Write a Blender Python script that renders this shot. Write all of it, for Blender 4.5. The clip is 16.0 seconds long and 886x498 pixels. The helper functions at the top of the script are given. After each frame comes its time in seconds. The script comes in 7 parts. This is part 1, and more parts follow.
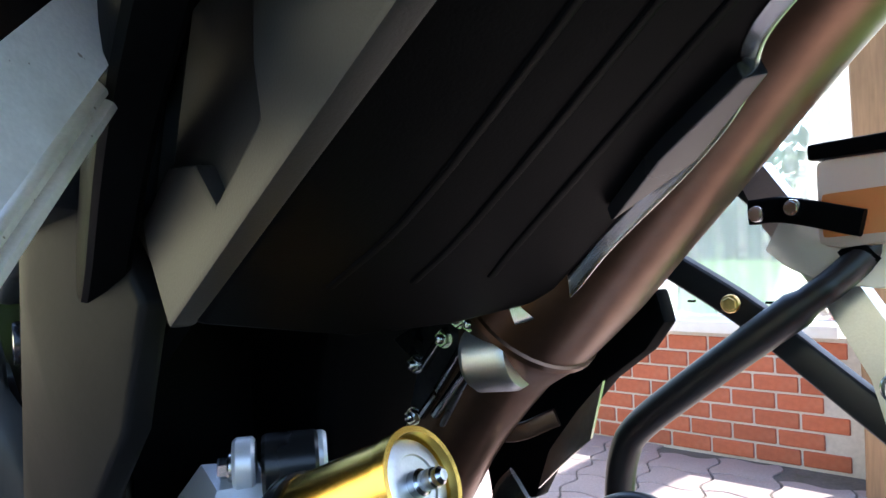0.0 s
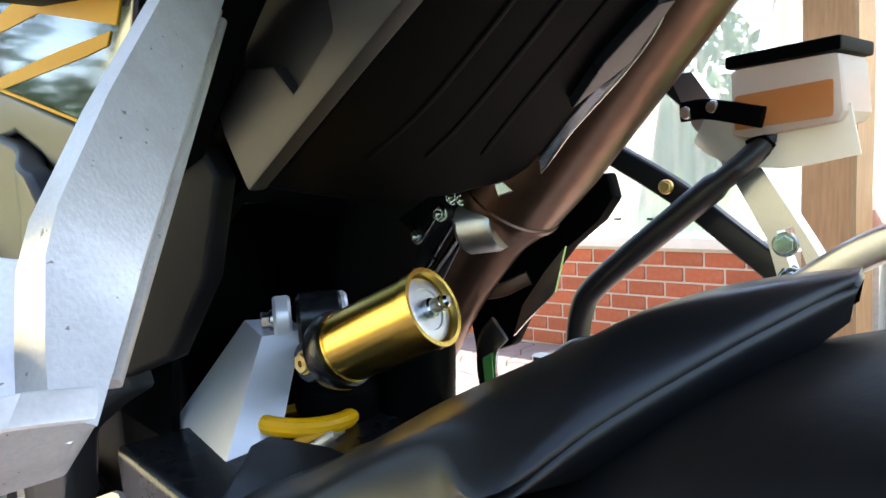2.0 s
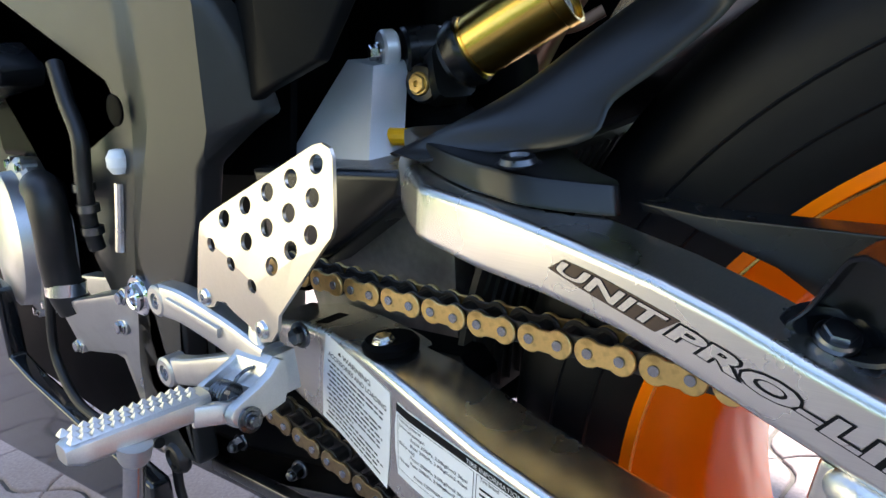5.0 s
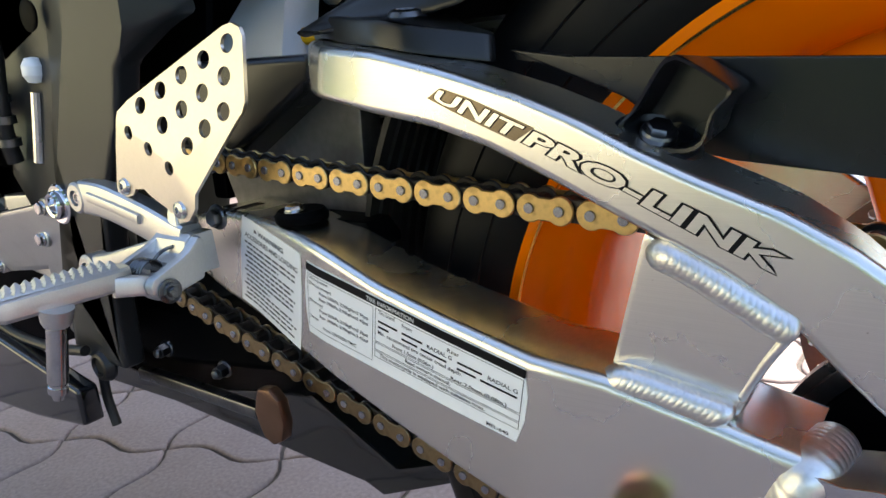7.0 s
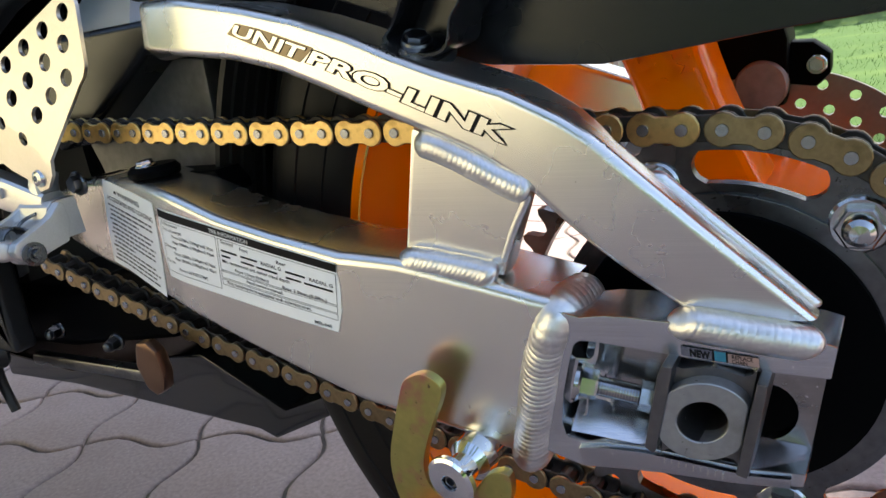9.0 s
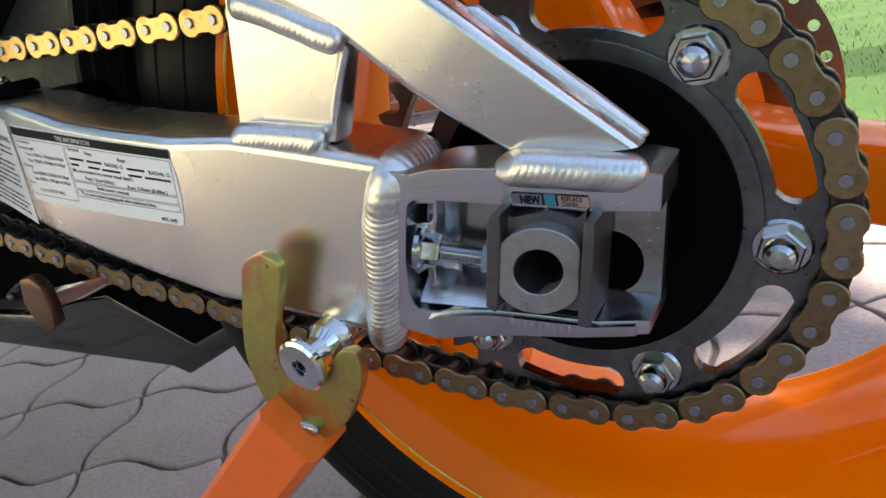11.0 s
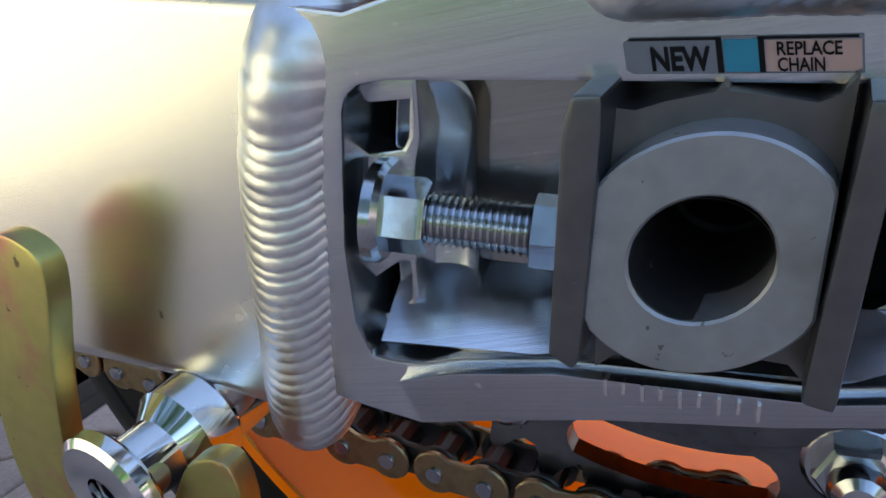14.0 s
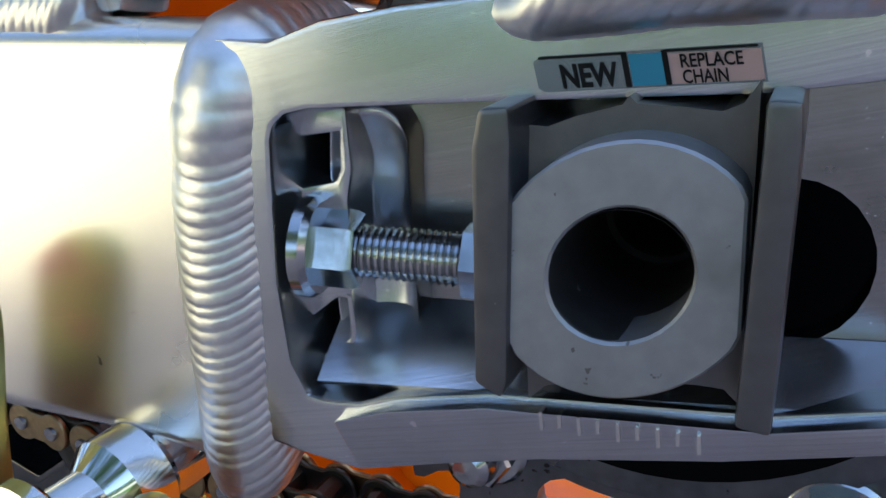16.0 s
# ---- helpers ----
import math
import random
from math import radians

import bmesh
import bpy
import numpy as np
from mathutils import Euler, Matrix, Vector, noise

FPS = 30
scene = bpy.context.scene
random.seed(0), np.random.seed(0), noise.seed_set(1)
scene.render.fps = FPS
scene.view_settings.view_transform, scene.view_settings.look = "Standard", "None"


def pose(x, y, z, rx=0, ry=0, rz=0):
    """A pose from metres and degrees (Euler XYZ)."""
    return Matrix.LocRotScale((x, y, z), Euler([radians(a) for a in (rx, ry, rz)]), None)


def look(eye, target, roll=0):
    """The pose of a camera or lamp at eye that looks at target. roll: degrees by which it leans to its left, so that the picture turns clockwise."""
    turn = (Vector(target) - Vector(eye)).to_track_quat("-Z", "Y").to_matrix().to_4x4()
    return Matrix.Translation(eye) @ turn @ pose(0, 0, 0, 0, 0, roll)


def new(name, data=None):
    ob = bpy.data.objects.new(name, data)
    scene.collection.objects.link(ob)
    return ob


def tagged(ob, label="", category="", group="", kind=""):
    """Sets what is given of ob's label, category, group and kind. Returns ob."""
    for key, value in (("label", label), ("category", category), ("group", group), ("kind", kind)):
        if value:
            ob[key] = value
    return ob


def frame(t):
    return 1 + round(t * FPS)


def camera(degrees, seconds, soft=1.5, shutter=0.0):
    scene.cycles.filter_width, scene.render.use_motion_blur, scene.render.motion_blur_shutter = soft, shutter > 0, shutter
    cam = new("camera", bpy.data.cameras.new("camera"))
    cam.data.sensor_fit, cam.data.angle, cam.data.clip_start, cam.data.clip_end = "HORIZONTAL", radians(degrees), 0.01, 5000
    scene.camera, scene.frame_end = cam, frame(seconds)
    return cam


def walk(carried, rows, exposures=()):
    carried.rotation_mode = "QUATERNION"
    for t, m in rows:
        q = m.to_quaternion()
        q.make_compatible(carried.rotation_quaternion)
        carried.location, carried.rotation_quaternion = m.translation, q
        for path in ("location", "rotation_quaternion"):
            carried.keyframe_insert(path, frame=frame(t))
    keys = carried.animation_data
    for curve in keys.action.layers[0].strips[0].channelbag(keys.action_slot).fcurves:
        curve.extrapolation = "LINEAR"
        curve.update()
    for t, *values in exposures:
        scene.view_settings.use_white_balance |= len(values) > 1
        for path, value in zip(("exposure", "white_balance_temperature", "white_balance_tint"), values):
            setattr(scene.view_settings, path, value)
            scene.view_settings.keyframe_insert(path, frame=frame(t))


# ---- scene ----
# camera
cam = camera(63.42, 16.0)
PATH = [
    (0, (-0.0737, -0.0352, 0.6984), (-1.6247, 1.2275, 0.6869), -2.52),
    (0.5, (-0.0595, -0.0490, 0.6961), (-1.6324, 1.1807, 0.5777), -2.23),
    (1, (-0.0441, -0.0650, 0.6939), (-1.6104, 1.1668, 0.5222), -2.32),
    (1.5, (-0.0300, -0.0900, 0.6913), (-1.5581, 1.1844, 0.4889), -2.59),
    (2, (-0.0113, -0.1132, 0.6773), (-1.4989, 1.2063, 0.4628), -2.87),
    (2.5, (-0.0169, -0.1376, 0.6568), (-1.4707, 1.2147, 0.4162), -4.27),
    (3, (-0.0191, -0.1753, 0.6409), (-1.4813, 1.1662, 0.3914), -5.20),
    (3.5, (-0.0246, -0.2041, 0.6269), (-1.4515, 1.1665, 0.3347), -4.73),
    (4, (-0.0396, -0.2254, 0.6055), (-1.4232, 1.1756, 0.2546), -4.26),
    (4.5, (-0.0559, -0.2440, 0.5853), (-1.3970, 1.1882, 0.1973), -5.26),
    (4.7, (-0.0568, -0.2524, 0.5739), (-1.3877, 1.1806, 0.1553), -5.46),
    (6.8, (-0.0245, -0.2858, 0.5091), (-1.2288, 1.2175, -0.0291), -4.62),
    (7, (-0.0140, -0.2897, 0.5087), (-1.1916, 1.2335, -0.0327), -4.89),
    (7.5, (0.0113, -0.2996, 0.5053), (-1.1162, 1.2603, -0.0385), -6.34),
    (8, (0.0259, -0.2927, 0.4887), (-1.0802, 1.2809, -0.0590), -7.59),
    (8.5, (0.0363, -0.2969, 0.4793), (-1.0441, 1.2889, -0.0845), -7.81),
    (9, (0.0591, -0.3017, 0.4759), (-0.9737, 1.3104, -0.1022), -9.01),
    (9.5, (0.0772, -0.3069, 0.4659), (-0.9398, 1.3136, -0.1168), -10.83),
    (10, (0.0987, -0.3025, 0.4506), (-0.9005, 1.3250, -0.1433), -12.30),
    (10.2, (0.1043, -0.2981, 0.4441), (-0.8896, 1.3249, -0.1708), -12.49),
    (12.3, (0.0645, -0.2033, 0.3864), (-0.8882, 1.3941, -0.3488), -11.63),
    (12.5, (0.0543, -0.1880, 0.3788), (-0.8907, 1.4102, -0.3645), -11.45),
    (13, (0.0384, -0.1648, 0.3687), (-0.9154, 1.4458, -0.3355), -12.14),
    (13.5, (0.0227, -0.1542, 0.3612), (-0.9059, 1.4805, -0.3212), -12.15),
    (14, (0.0181, -0.1482, 0.3604), (-0.9005, 1.5074, -0.2838), -12.31),
    (14.5, (0.0157, -0.1423, 0.3575), (-0.8946, 1.5400, -0.2267), -13.03),
    (15, (0.0127, -0.1355, 0.3431), (-0.9220, 1.5776, -0.0946), -12.34),
    (15.5, (0.0177, -0.1394, 0.3473), (-0.9139, 1.5842, -0.0545), -12.24),
    (16, (0.0274, -0.1450, 0.3485), (-0.8935, 1.5847, -0.0515), -12.61),
]
EXPOSURES = [(0, 2.35, 6200, 10), (0.5, 2.45, 6500, 10), (1, 2.55, 6900, 10), (1.5, 2.55, 7100, 10), (2.5, 2.05, 7000, 10), (3.5, 1.75, 6300, 10), (4.5, 1.92, 6300, 10), (7, 1.6, 6900, 10), (10, 1.45, 7200, 11), (12.5, 1.45, 6900, 10), (14, 1.32, 6300, 9), (16, 1.35, 6100, 9)]
walk(cam, [(t, look(eye, target, roll)) for t, eye, target, roll in PATH], EXPOSURES)

# light: clear sky, high sun from beyond the garden wall, the motorcycle's near side in its own shade and an added
# tree's
SUN_EL, SUN_AZ = radians(60), radians(20)
world = bpy.data.worlds.new("sky")
scene.world = world
world.use_nodes = True
wn, wl = world.node_tree.nodes, world.node_tree.links
sky = wn.new("ShaderNodeTexSky")
sky.sky_type, sky.sun_disc = "NISHITA", False
sky.sun_elevation, sky.sun_rotation = SUN_EL, SUN_AZ
wl.new(sky.outputs[0], wn["Background"].inputs[0])
wn["Background"].inputs[1].default_value = 0.15
sun = new("sun", bpy.data.lights.new("sun", "SUN"))
sun.data.energy, sun.data.angle, sun.data.color = 5.0, radians(0.6), (1, 0.97, 0.92)
sd = Vector((math.sin(SUN_AZ) * math.cos(SUN_EL), math.cos(SUN_AZ) * math.cos(SUN_EL), math.sin(SUN_EL)))
sun.matrix_world = look(sd * 20, (0, 0, 0))


# materials
def material(name, color, rough=0.5, metal=0.0, grain=0.0, size=60.0, stretch=(1, 1, 1), bump=0.0, spots=0.0, spot_color=None,
             spot_size=25.0, coat=0.0, spec=0.5, per=0.0, rough_var=0.0, specks=None):
    """Principled surface with two scales of variation: fine grain and larger stains."""
    m = bpy.data.materials.new(name)
    m.use_nodes = True
    n, l = m.node_tree.nodes, m.node_tree.links
    b = n["Principled BSDF"]
    b.inputs["Roughness"].default_value = rough
    b.inputs["Metallic"].default_value = metal
    b.inputs["Coat Weight"].default_value = coat
    b.inputs["Coat Roughness"].default_value = 0.06
    b.inputs["Specular IOR Level"].default_value = spec
    co = n.new("ShaderNodeTexCoord")
    mp = n.new("ShaderNodeMapping")
    mp.inputs["Scale"].default_value = stretch
    l.new(co.outputs["Object"], mp.inputs[0])
    fine = n.new("ShaderNodeTexNoise")
    fine.inputs["Scale"].default_value, fine.inputs["Detail"].default_value = size, 6
    l.new(mp.outputs[0], fine.inputs["Vector"])
    big = n.new("ShaderNodeTexNoise")
    big.inputs["Scale"].default_value, big.inputs["Detail"].default_value = spot_size, 5
    l.new(co.outputs["Object"], big.inputs["Vector"])
    mix = n.new("ShaderNodeMix")
    mix.data_type = "RGBA"
    dark = [c * (1 - grain) for c in color]
    light = [min(1, c * (1 + grain)) for c in color]
    mix.inputs["A"].default_value, mix.inputs["B"].default_value = (*dark, 1), (*light, 1)
    l.new(fine.outputs["Fac"], mix.inputs["Factor"])
    out = mix.outputs["Result"]
    if spots:
        ramp = n.new("ShaderNodeValToRGB")
        ramp.color_ramp.elements[0].position, ramp.color_ramp.elements[1].position = 0.5, 0.72
        ramp.color_ramp.elements[1].color = (spots, spots, spots, 1)
        l.new(big.outputs["Fac"], ramp.inputs[0])
        mix2 = n.new("ShaderNodeMix")
        mix2.data_type = "RGBA"
        mix2.inputs["B"].default_value = (*(spot_color or [c * 0.4 for c in color]), 1)
        l.new(ramp.outputs[0], mix2.inputs["Factor"])
        l.new(out, mix2.inputs["A"])
        out = mix2.outputs["Result"]
    if specks:
        vor = n.new("ShaderNodeTexNoise")
        vor.inputs["Scale"].default_value, vor.inputs["Detail"].default_value = specks[0], 3
        l.new(co.outputs["Object"], vor.inputs["Vector"])
        r3 = n.new("ShaderNodeValToRGB")
        r3.color_ramp.elements[0].position, r3.color_ramp.elements[1].position = specks[1], specks[1] + 0.03
        l.new(vor.outputs["Fac"], r3.inputs[0])
        mix3 = n.new("ShaderNodeMix")
        mix3.data_type = "RGBA"
        mix3.inputs["B"].default_value = (*specks[2], 1)
        l.new(r3.outputs[0], mix3.inputs["Factor"])
        l.new(out, mix3.inputs["A"])
        out = mix3.outputs["Result"]
    if per:
        info = n.new("ShaderNodeObjectInfo")
        hsv = n.new("ShaderNodeHueSaturation")
        mr = n.new("ShaderNodeMapRange")
        mr.inputs["To Min"].default_value, mr.inputs["To Max"].default_value = 1 - per, 1 + per
        l.new(info.outputs["Random"], mr.inputs["Value"])
        l.new(mr.outputs[0], hsv.inputs["Value"])
        l.new(out, hsv.inputs["Color"])
        out = hsv.outputs[0]
    l.new(out, b.inputs["Base Color"])
    if rough_var:
        mr2 = n.new("ShaderNodeMapRange")
        mr2.inputs["To Min"].default_value, mr2.inputs["To Max"].default_value = max(0.02, rough - rough_var), rough + rough_var
        l.new(big.outputs["Fac"], mr2.inputs["Value"])
        l.new(mr2.outputs[0], b.inputs["Roughness"])
    if bump:
        bp = n.new("ShaderNodeBump")
        bp.inputs["Strength"].default_value, bp.inputs["Distance"].default_value = bump, 0.001
        l.new(fine.outputs["Fac"], bp.inputs["Height"])
        l.new(bp.outputs[0], b.inputs["Normal"])
    return m


ALU = material("brushed_aluminium", (0.85, 0.825, 0.775), 0.27, 1, 0.13, 900, (0.015, 0.3, 6), 0.025, 0.12, (0.5, 0.47, 0.42), 14, rough_var=0.05, specks=(260, 0.735, (0.35, 0.3, 0.25)))
ALU_RAW = material("machined_aluminium", (0.64, 0.655, 0.68), 0.23, 1, 0.32, 900, (0.015, 0.25, 6), 0.03, 0.45, (0.36, 0.345, 0.34), 40, rough_var=0.08, specks=(520, 0.71, (0.95, 0.95, 0.95)))
# base darkened to stand in for dark reflections; stains and chips lie over it
DARKPLATE = material("darkened_stained_plate", (0.40, 0.385, 0.375), 0.24, 1, 0.3, 700, (0.03, 0.25, 4), 0.04, 0.6, (0.20, 0.18, 0.165), 50, rough_var=0.1, specks=(520, 0.69, (0.95, 0.95, 0.95)))
ALU_CAST = material("cast_aluminium", (0.66, 0.66, 0.66), 0.38, 1, 0.10, 900, (1, 1, 1), 0.09, 0.2, (0.4, 0.39, 0.38), 45)
WELD = material("weld_metal", (0.80, 0.79, 0.78), 0.37, 1, 0.15, 500, (1, 1, 1), 0.06, 0.35, (0.55, 0.49, 0.44), 60, rough_var=0.08)
SILVER = material("silver_paint", (0.72, 0.74, 0.78), 0.36, 0.45, 0.04, 900, (1, 1, 1), 0.05, 0.1, (0.4, 0.41, 0.43), 25)
STEEL = material("zinc_plated_steel", (0.52, 0.53, 0.54), 0.18, 1, 0.2, 400, (1, 1, 1), 0.05, 0.35, (0.25, 0.25, 0.26), 110, rough_var=0.06)
CHROME = material("chrome", (0.85, 0.85, 0.86), 0.08, 1, 0.03, 400, (1, 1, 1), 0, 0.12, (0.5, 0.5, 0.5), 120)
DARKSTEEL = material("dark_steel", (0.135, 0.14, 0.148), 0.29, 1, 0.35, 240, (1, 1, 1), 0.1, 0.45, (0.26, 0.26, 0.27), 40, rough_var=0.08, specks=(300, 0.69, (0.04, 0.038, 0.035)))
ADJ = material("grey_adjuster_steel", (0.17, 0.165, 0.165), 0.34, 0.9, 0.2, 300, (1, 1, 1), 0.10, 0.5, (0.10, 0.088, 0.08), 40, rough_var=0.08, specks=(400, 0.71, (0.45, 0.45, 0.45)))
CHAINGOLD = material("gold_chain_plate", (0.72, 0.5, 0.2), 0.34, 1, 0.15, 500, (1, 1, 1), 0.1, 0.55, (0.25, 0.15, 0.05), 160, per=0.12)
PINSTEEL = material("chain_pin_steel", (0.36, 0.37, 0.40), 0.26, 1, 0.2, 400, (1, 1, 1), 0.05)
CHAINDARK = material("oiled_chain_steel", (0.06, 0.055, 0.05), 0.4, 0.8, 0.3, 300, (1, 1, 1), 0.1)
ZINC = material("yellow_zinc_plate", (0.47, 0.43, 0.15), 0.36, 1, 0.2, 200, (1, 1, 1), 0.03, 1.0, (0.50, 0.20, 0.18), 70, specks=(240, 0.69, (0.16, 0.12, 0.07)))
GOLD = material("gold_anodised", (0.78, 0.51, 0.12), 0.22, 1, 0.05, 300, (9, 9, 1), 0.04, 0.1, (0.5, 0.28, 0.03), 40)
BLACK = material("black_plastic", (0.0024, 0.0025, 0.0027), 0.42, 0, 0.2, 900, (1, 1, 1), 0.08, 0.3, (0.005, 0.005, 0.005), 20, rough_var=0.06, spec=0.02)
SATIN = material("satin_black_plastic", (0.007, 0.0075, 0.0085), 0.27, 0, 0.15, 600, (1, 1, 1), 0.03, 0.2, (0.013, 0.013, 0.014), 14, rough_var=0.05, spec=0.42)
GLOSS = material("gloss_black_paint", (0.008, 0.009, 0.01), 0.08, 0, 0.1, 60, (1, 1, 1), 0, coat=0.6)
FRAME = material("matt_black_frame_paint", (0.019, 0.0198, 0.0205), 0.40, 0.2, 0.1, 800, (1, 1, 1), 0.06, 0.2, (0.07, 0.068, 0.064), 12)
FAIRGREY = material("dark_grey_fairing_paint", (0.026, 0.029, 0.028), 0.34, 0.05, 0.06, 500, (1, 1, 1), 0.02, 0.1, None, 8, coat=0.05, spec=0.35)
RUBBER = material("tyre_rubber", (0.0050, 0.0050, 0.0055), 0.5, 0, 0.25, 250, (1, 1, 1), 0.1, 0.3, (0.012, 0.0115, 0.011), 30, spec=0.2)
SPLASH = material("dull_black_splash_plastic", (0.0046, 0.0048, 0.0054), 0.5, 0, 0.25, 250, (1, 1, 1), 0.06, 0.3, (0.010, 0.010, 0.010), 30, spec=0.12)
HOSE = material("rubber_hose", (0.010, 0.0095, 0.0095), 0.42, 0, 0.2, 400, (1, 1, 1), 0.1, 0.3, (0.04, 0.033, 0.03), 20)
ORANGE = material("orange_paint", (1.0, 0.21, 0.002), 0.12, 0, 0.05, 60, (1, 1, 1), 0, 0.15, (0.8, 0.13, 0.002), 12, coat=0.06, spec=0.12)
STANDORANGE = material("orange_stand_paint", (0.9, 0.15, 0.015), 0.3, 0, 0.06, 100, (1, 1, 1), 0.05, 0.15, (0.6, 0.08, 0.01), 20, coat=0.3)
YELLOW = material("yellow_spring_paint", (0.80, 0.40, 0.006), 0.4, 0, 0.05, 100, spec=0.25)
PIPE = material("heat_tinted_steel", (0.13, 0.075, 0.05), 0.33, 0.9, 0.25, 120, (1, 1, 1), 0.05, 0.6, (0.22, 0.13, 0.09), 9, rough_var=0.08)
SHIELDMETAL = material("bright_heat_shield", (0.6, 0.58, 0.56), 0.25, 1, 0.1, 200, (1, 1, 1), 0.1, 0.3, (0.3, 0.27, 0.25), 40)
HEEL = material("champagne_anodised_aluminium", (0.70, 0.655, 0.60), 0.38, 1, 0.06, 500, (1, 1, 1), 0.05, 0.15, (0.58, 0.5, 0.42), 40)
LABEL = material("white_label_vinyl", (0.93, 0.95, 0.96), 0.30, 0, 0.03, 200)
INK = material("black_print", (0.008, 0.008, 0.009), 0.5, 0, 0.2, 300, spec=0.1)
DECAL = material("dark_mirror_print", (0.16, 0.13, 0.10), 0.25, 1, 0.1, 200)
BLUE = material("blue_print", (0.02, 0.2, 0.33), 0.4, 0, 0.1, 300)
PINK = material("pink_print", (0.40, 0.27, 0.26), 0.4, 0, 0.1, 300)
SILVERFILM = material("silver_film", (0.23, 0.25, 0.30), 0.27, 0.8, 0.1, 300)


def milky(name, color, share):
    """Cloudy sheet that lets part of the light through."""
    m = bpy.data.materials.new(name)
    m.use_nodes = True
    n, l = m.node_tree.nodes, m.node_tree.links
    tr, mx = n.new("ShaderNodeBsdfTranslucent"), n.new("ShaderNodeMixShader")
    tr.inputs[0].default_value = (*color, 1)
    n["Principled BSDF"].inputs["Base Color"].default_value = (*color, 1)
    n["Principled BSDF"].inputs["Roughness"].default_value = 0.25
    mx.inputs[0].default_value = share
    l.new(n["Principled BSDF"].outputs[0], mx.inputs[1])
    l.new(tr.outputs[0], mx.inputs[2])
    l.new(mx.outputs[0], n["Material Output"].inputs[0])
    return m


TANKPLASTIC = milky("translucent_plastic", (0.88, 0.84, 0.76), 0.6)
FLUID = milky("orange_brake_fluid", (0.85, 0.42, 0.16), 0.5)
HANGER = material("smooth_silver_casting", (0.69, 0.675, 0.66), 0.38, 0.55, 0.14, 700, (1, 1, 1), 0.14, 0.5, (0.46, 0.42, 0.39), 45, rough_var=0.1, specks=(300, 0.70, (0.3, 0.26, 0.23)))
STRIPE = material("yellow_orange_decal", (0.52, 0.27, 0.003), 0.5, 0, 0.05, 100, spec=0.12)
AXLE = material("worn_grey_axle_steel", (0.34, 0.345, 0.36), 0.46, 0.75, 0.2, 300, (1, 1, 1), 0.08, 0.7, (0.20, 0.19, 0.185), 60, rough_var=0.1, specks=(420, 0.70, (0.16, 0.15, 0.15)))
MUD = material("satin_black_mudguard_plastic", (0.006, 0.0064, 0.0075), 0.31, 0, 0.15, 700, (1, 1, 1), 0.02, 0.2, (0.011, 0.011, 0.012), 14, rough_var=0.05, spec=0.45)
DUSTY = material("dusty_black_plastic", (0.024, 0.0225, 0.021), 0.5, 0, 0.2, 900, (1, 1, 1), 0.10, 0.4, (0.042, 0.039, 0.035), 18, rough_var=0.06, spec=0.25)
CASTGREY = material("stained_grey_casting", (0.22, 0.215, 0.205), 0.5, 0.6, 0.3, 160, (1, 1, 1), 0.2, 0.8, (0.07, 0.065, 0.06), 22)
# the same gold chain plates, darker: their shade is put into the colour
CHAINGOLD_SHADED = material("shaded_gold_chain_plate", (0.29, 0.215, 0.12), 0.33, 1, 0.3, 400, (1, 1, 1), 0.12, 0.6, (0.13, 0.09, 0.045), 140, per=0.15)
DISC = material("brake_disc_steel", (0.30, 0.24, 0.22), 0.3, 1, 0.15, 300, (1, 1, 1), 0.05, 0.2, None, 20)
GREEN = material("green_print", (0.1, 0.35, 0.08), 0.35, 0, 0.1, 100)
BRICK = material("red_brick", (0.42, 0.11, 0.055), 0.75, 0, 0.25, 60, (1, 1, 1), 0.5, 0.5, (0.5, 0.2, 0.12), 10, per=0.15)
MORTAR = material("mortar", (0.55, 0.5, 0.46), 0.9, 0, 0.2, 80, (1, 1, 1), 0.5)
PAVER = material("reddish_concrete_paver", (0.285, 0.222, 0.205), 0.75, 0, 0.42, 180, (1, 1, 1), 0.6, 0.35, (0.23, 0.17, 0.155), 14, per=0.12, specks=(420, 0.70, (0.55, 0.50, 0.47)))
JOINT = material("sandy_joint_soil", (0.12, 0.10, 0.085), 0.95, 0, 0.4, 120, (1, 1, 1), 0.8, 0.5, (0.06, 0.07, 0.03), 20)
WOOD = material("weathered_wood", (0.30, 0.17, 0.09), 0.6, 0, 0.4, 14, (9, 9, 0.8), 0.4, 0.5, (0.16, 0.09, 0.05), 5)
RENDERWALL = material("pale_render", (0.75, 0.72, 0.70), 0.8, 0, 0.08, 40, (1, 1, 1), 0.2)
# dark base with lighter patches: dappled sun and shade put into the colour
GRASS = material("lawn", (0.038, 0.095, 0.012), 0.7, 0, 0.35, 40, (1, 1, 1), 0.25, 0.75, (0.085, 0.15, 0.025), 2.2, spec=0.15)
LEAF = material("leaves", (0.05, 0.11, 0.025), 0.55, 0, 0.5, 8, (1, 1, 1), 0.2, 0.4, (0.1, 0.17, 0.04), 2)
BARK = material("bark", (0.12, 0.085, 0.06), 0.85, 0, 0.4, 20, (1, 1, 0.2), 0.7)


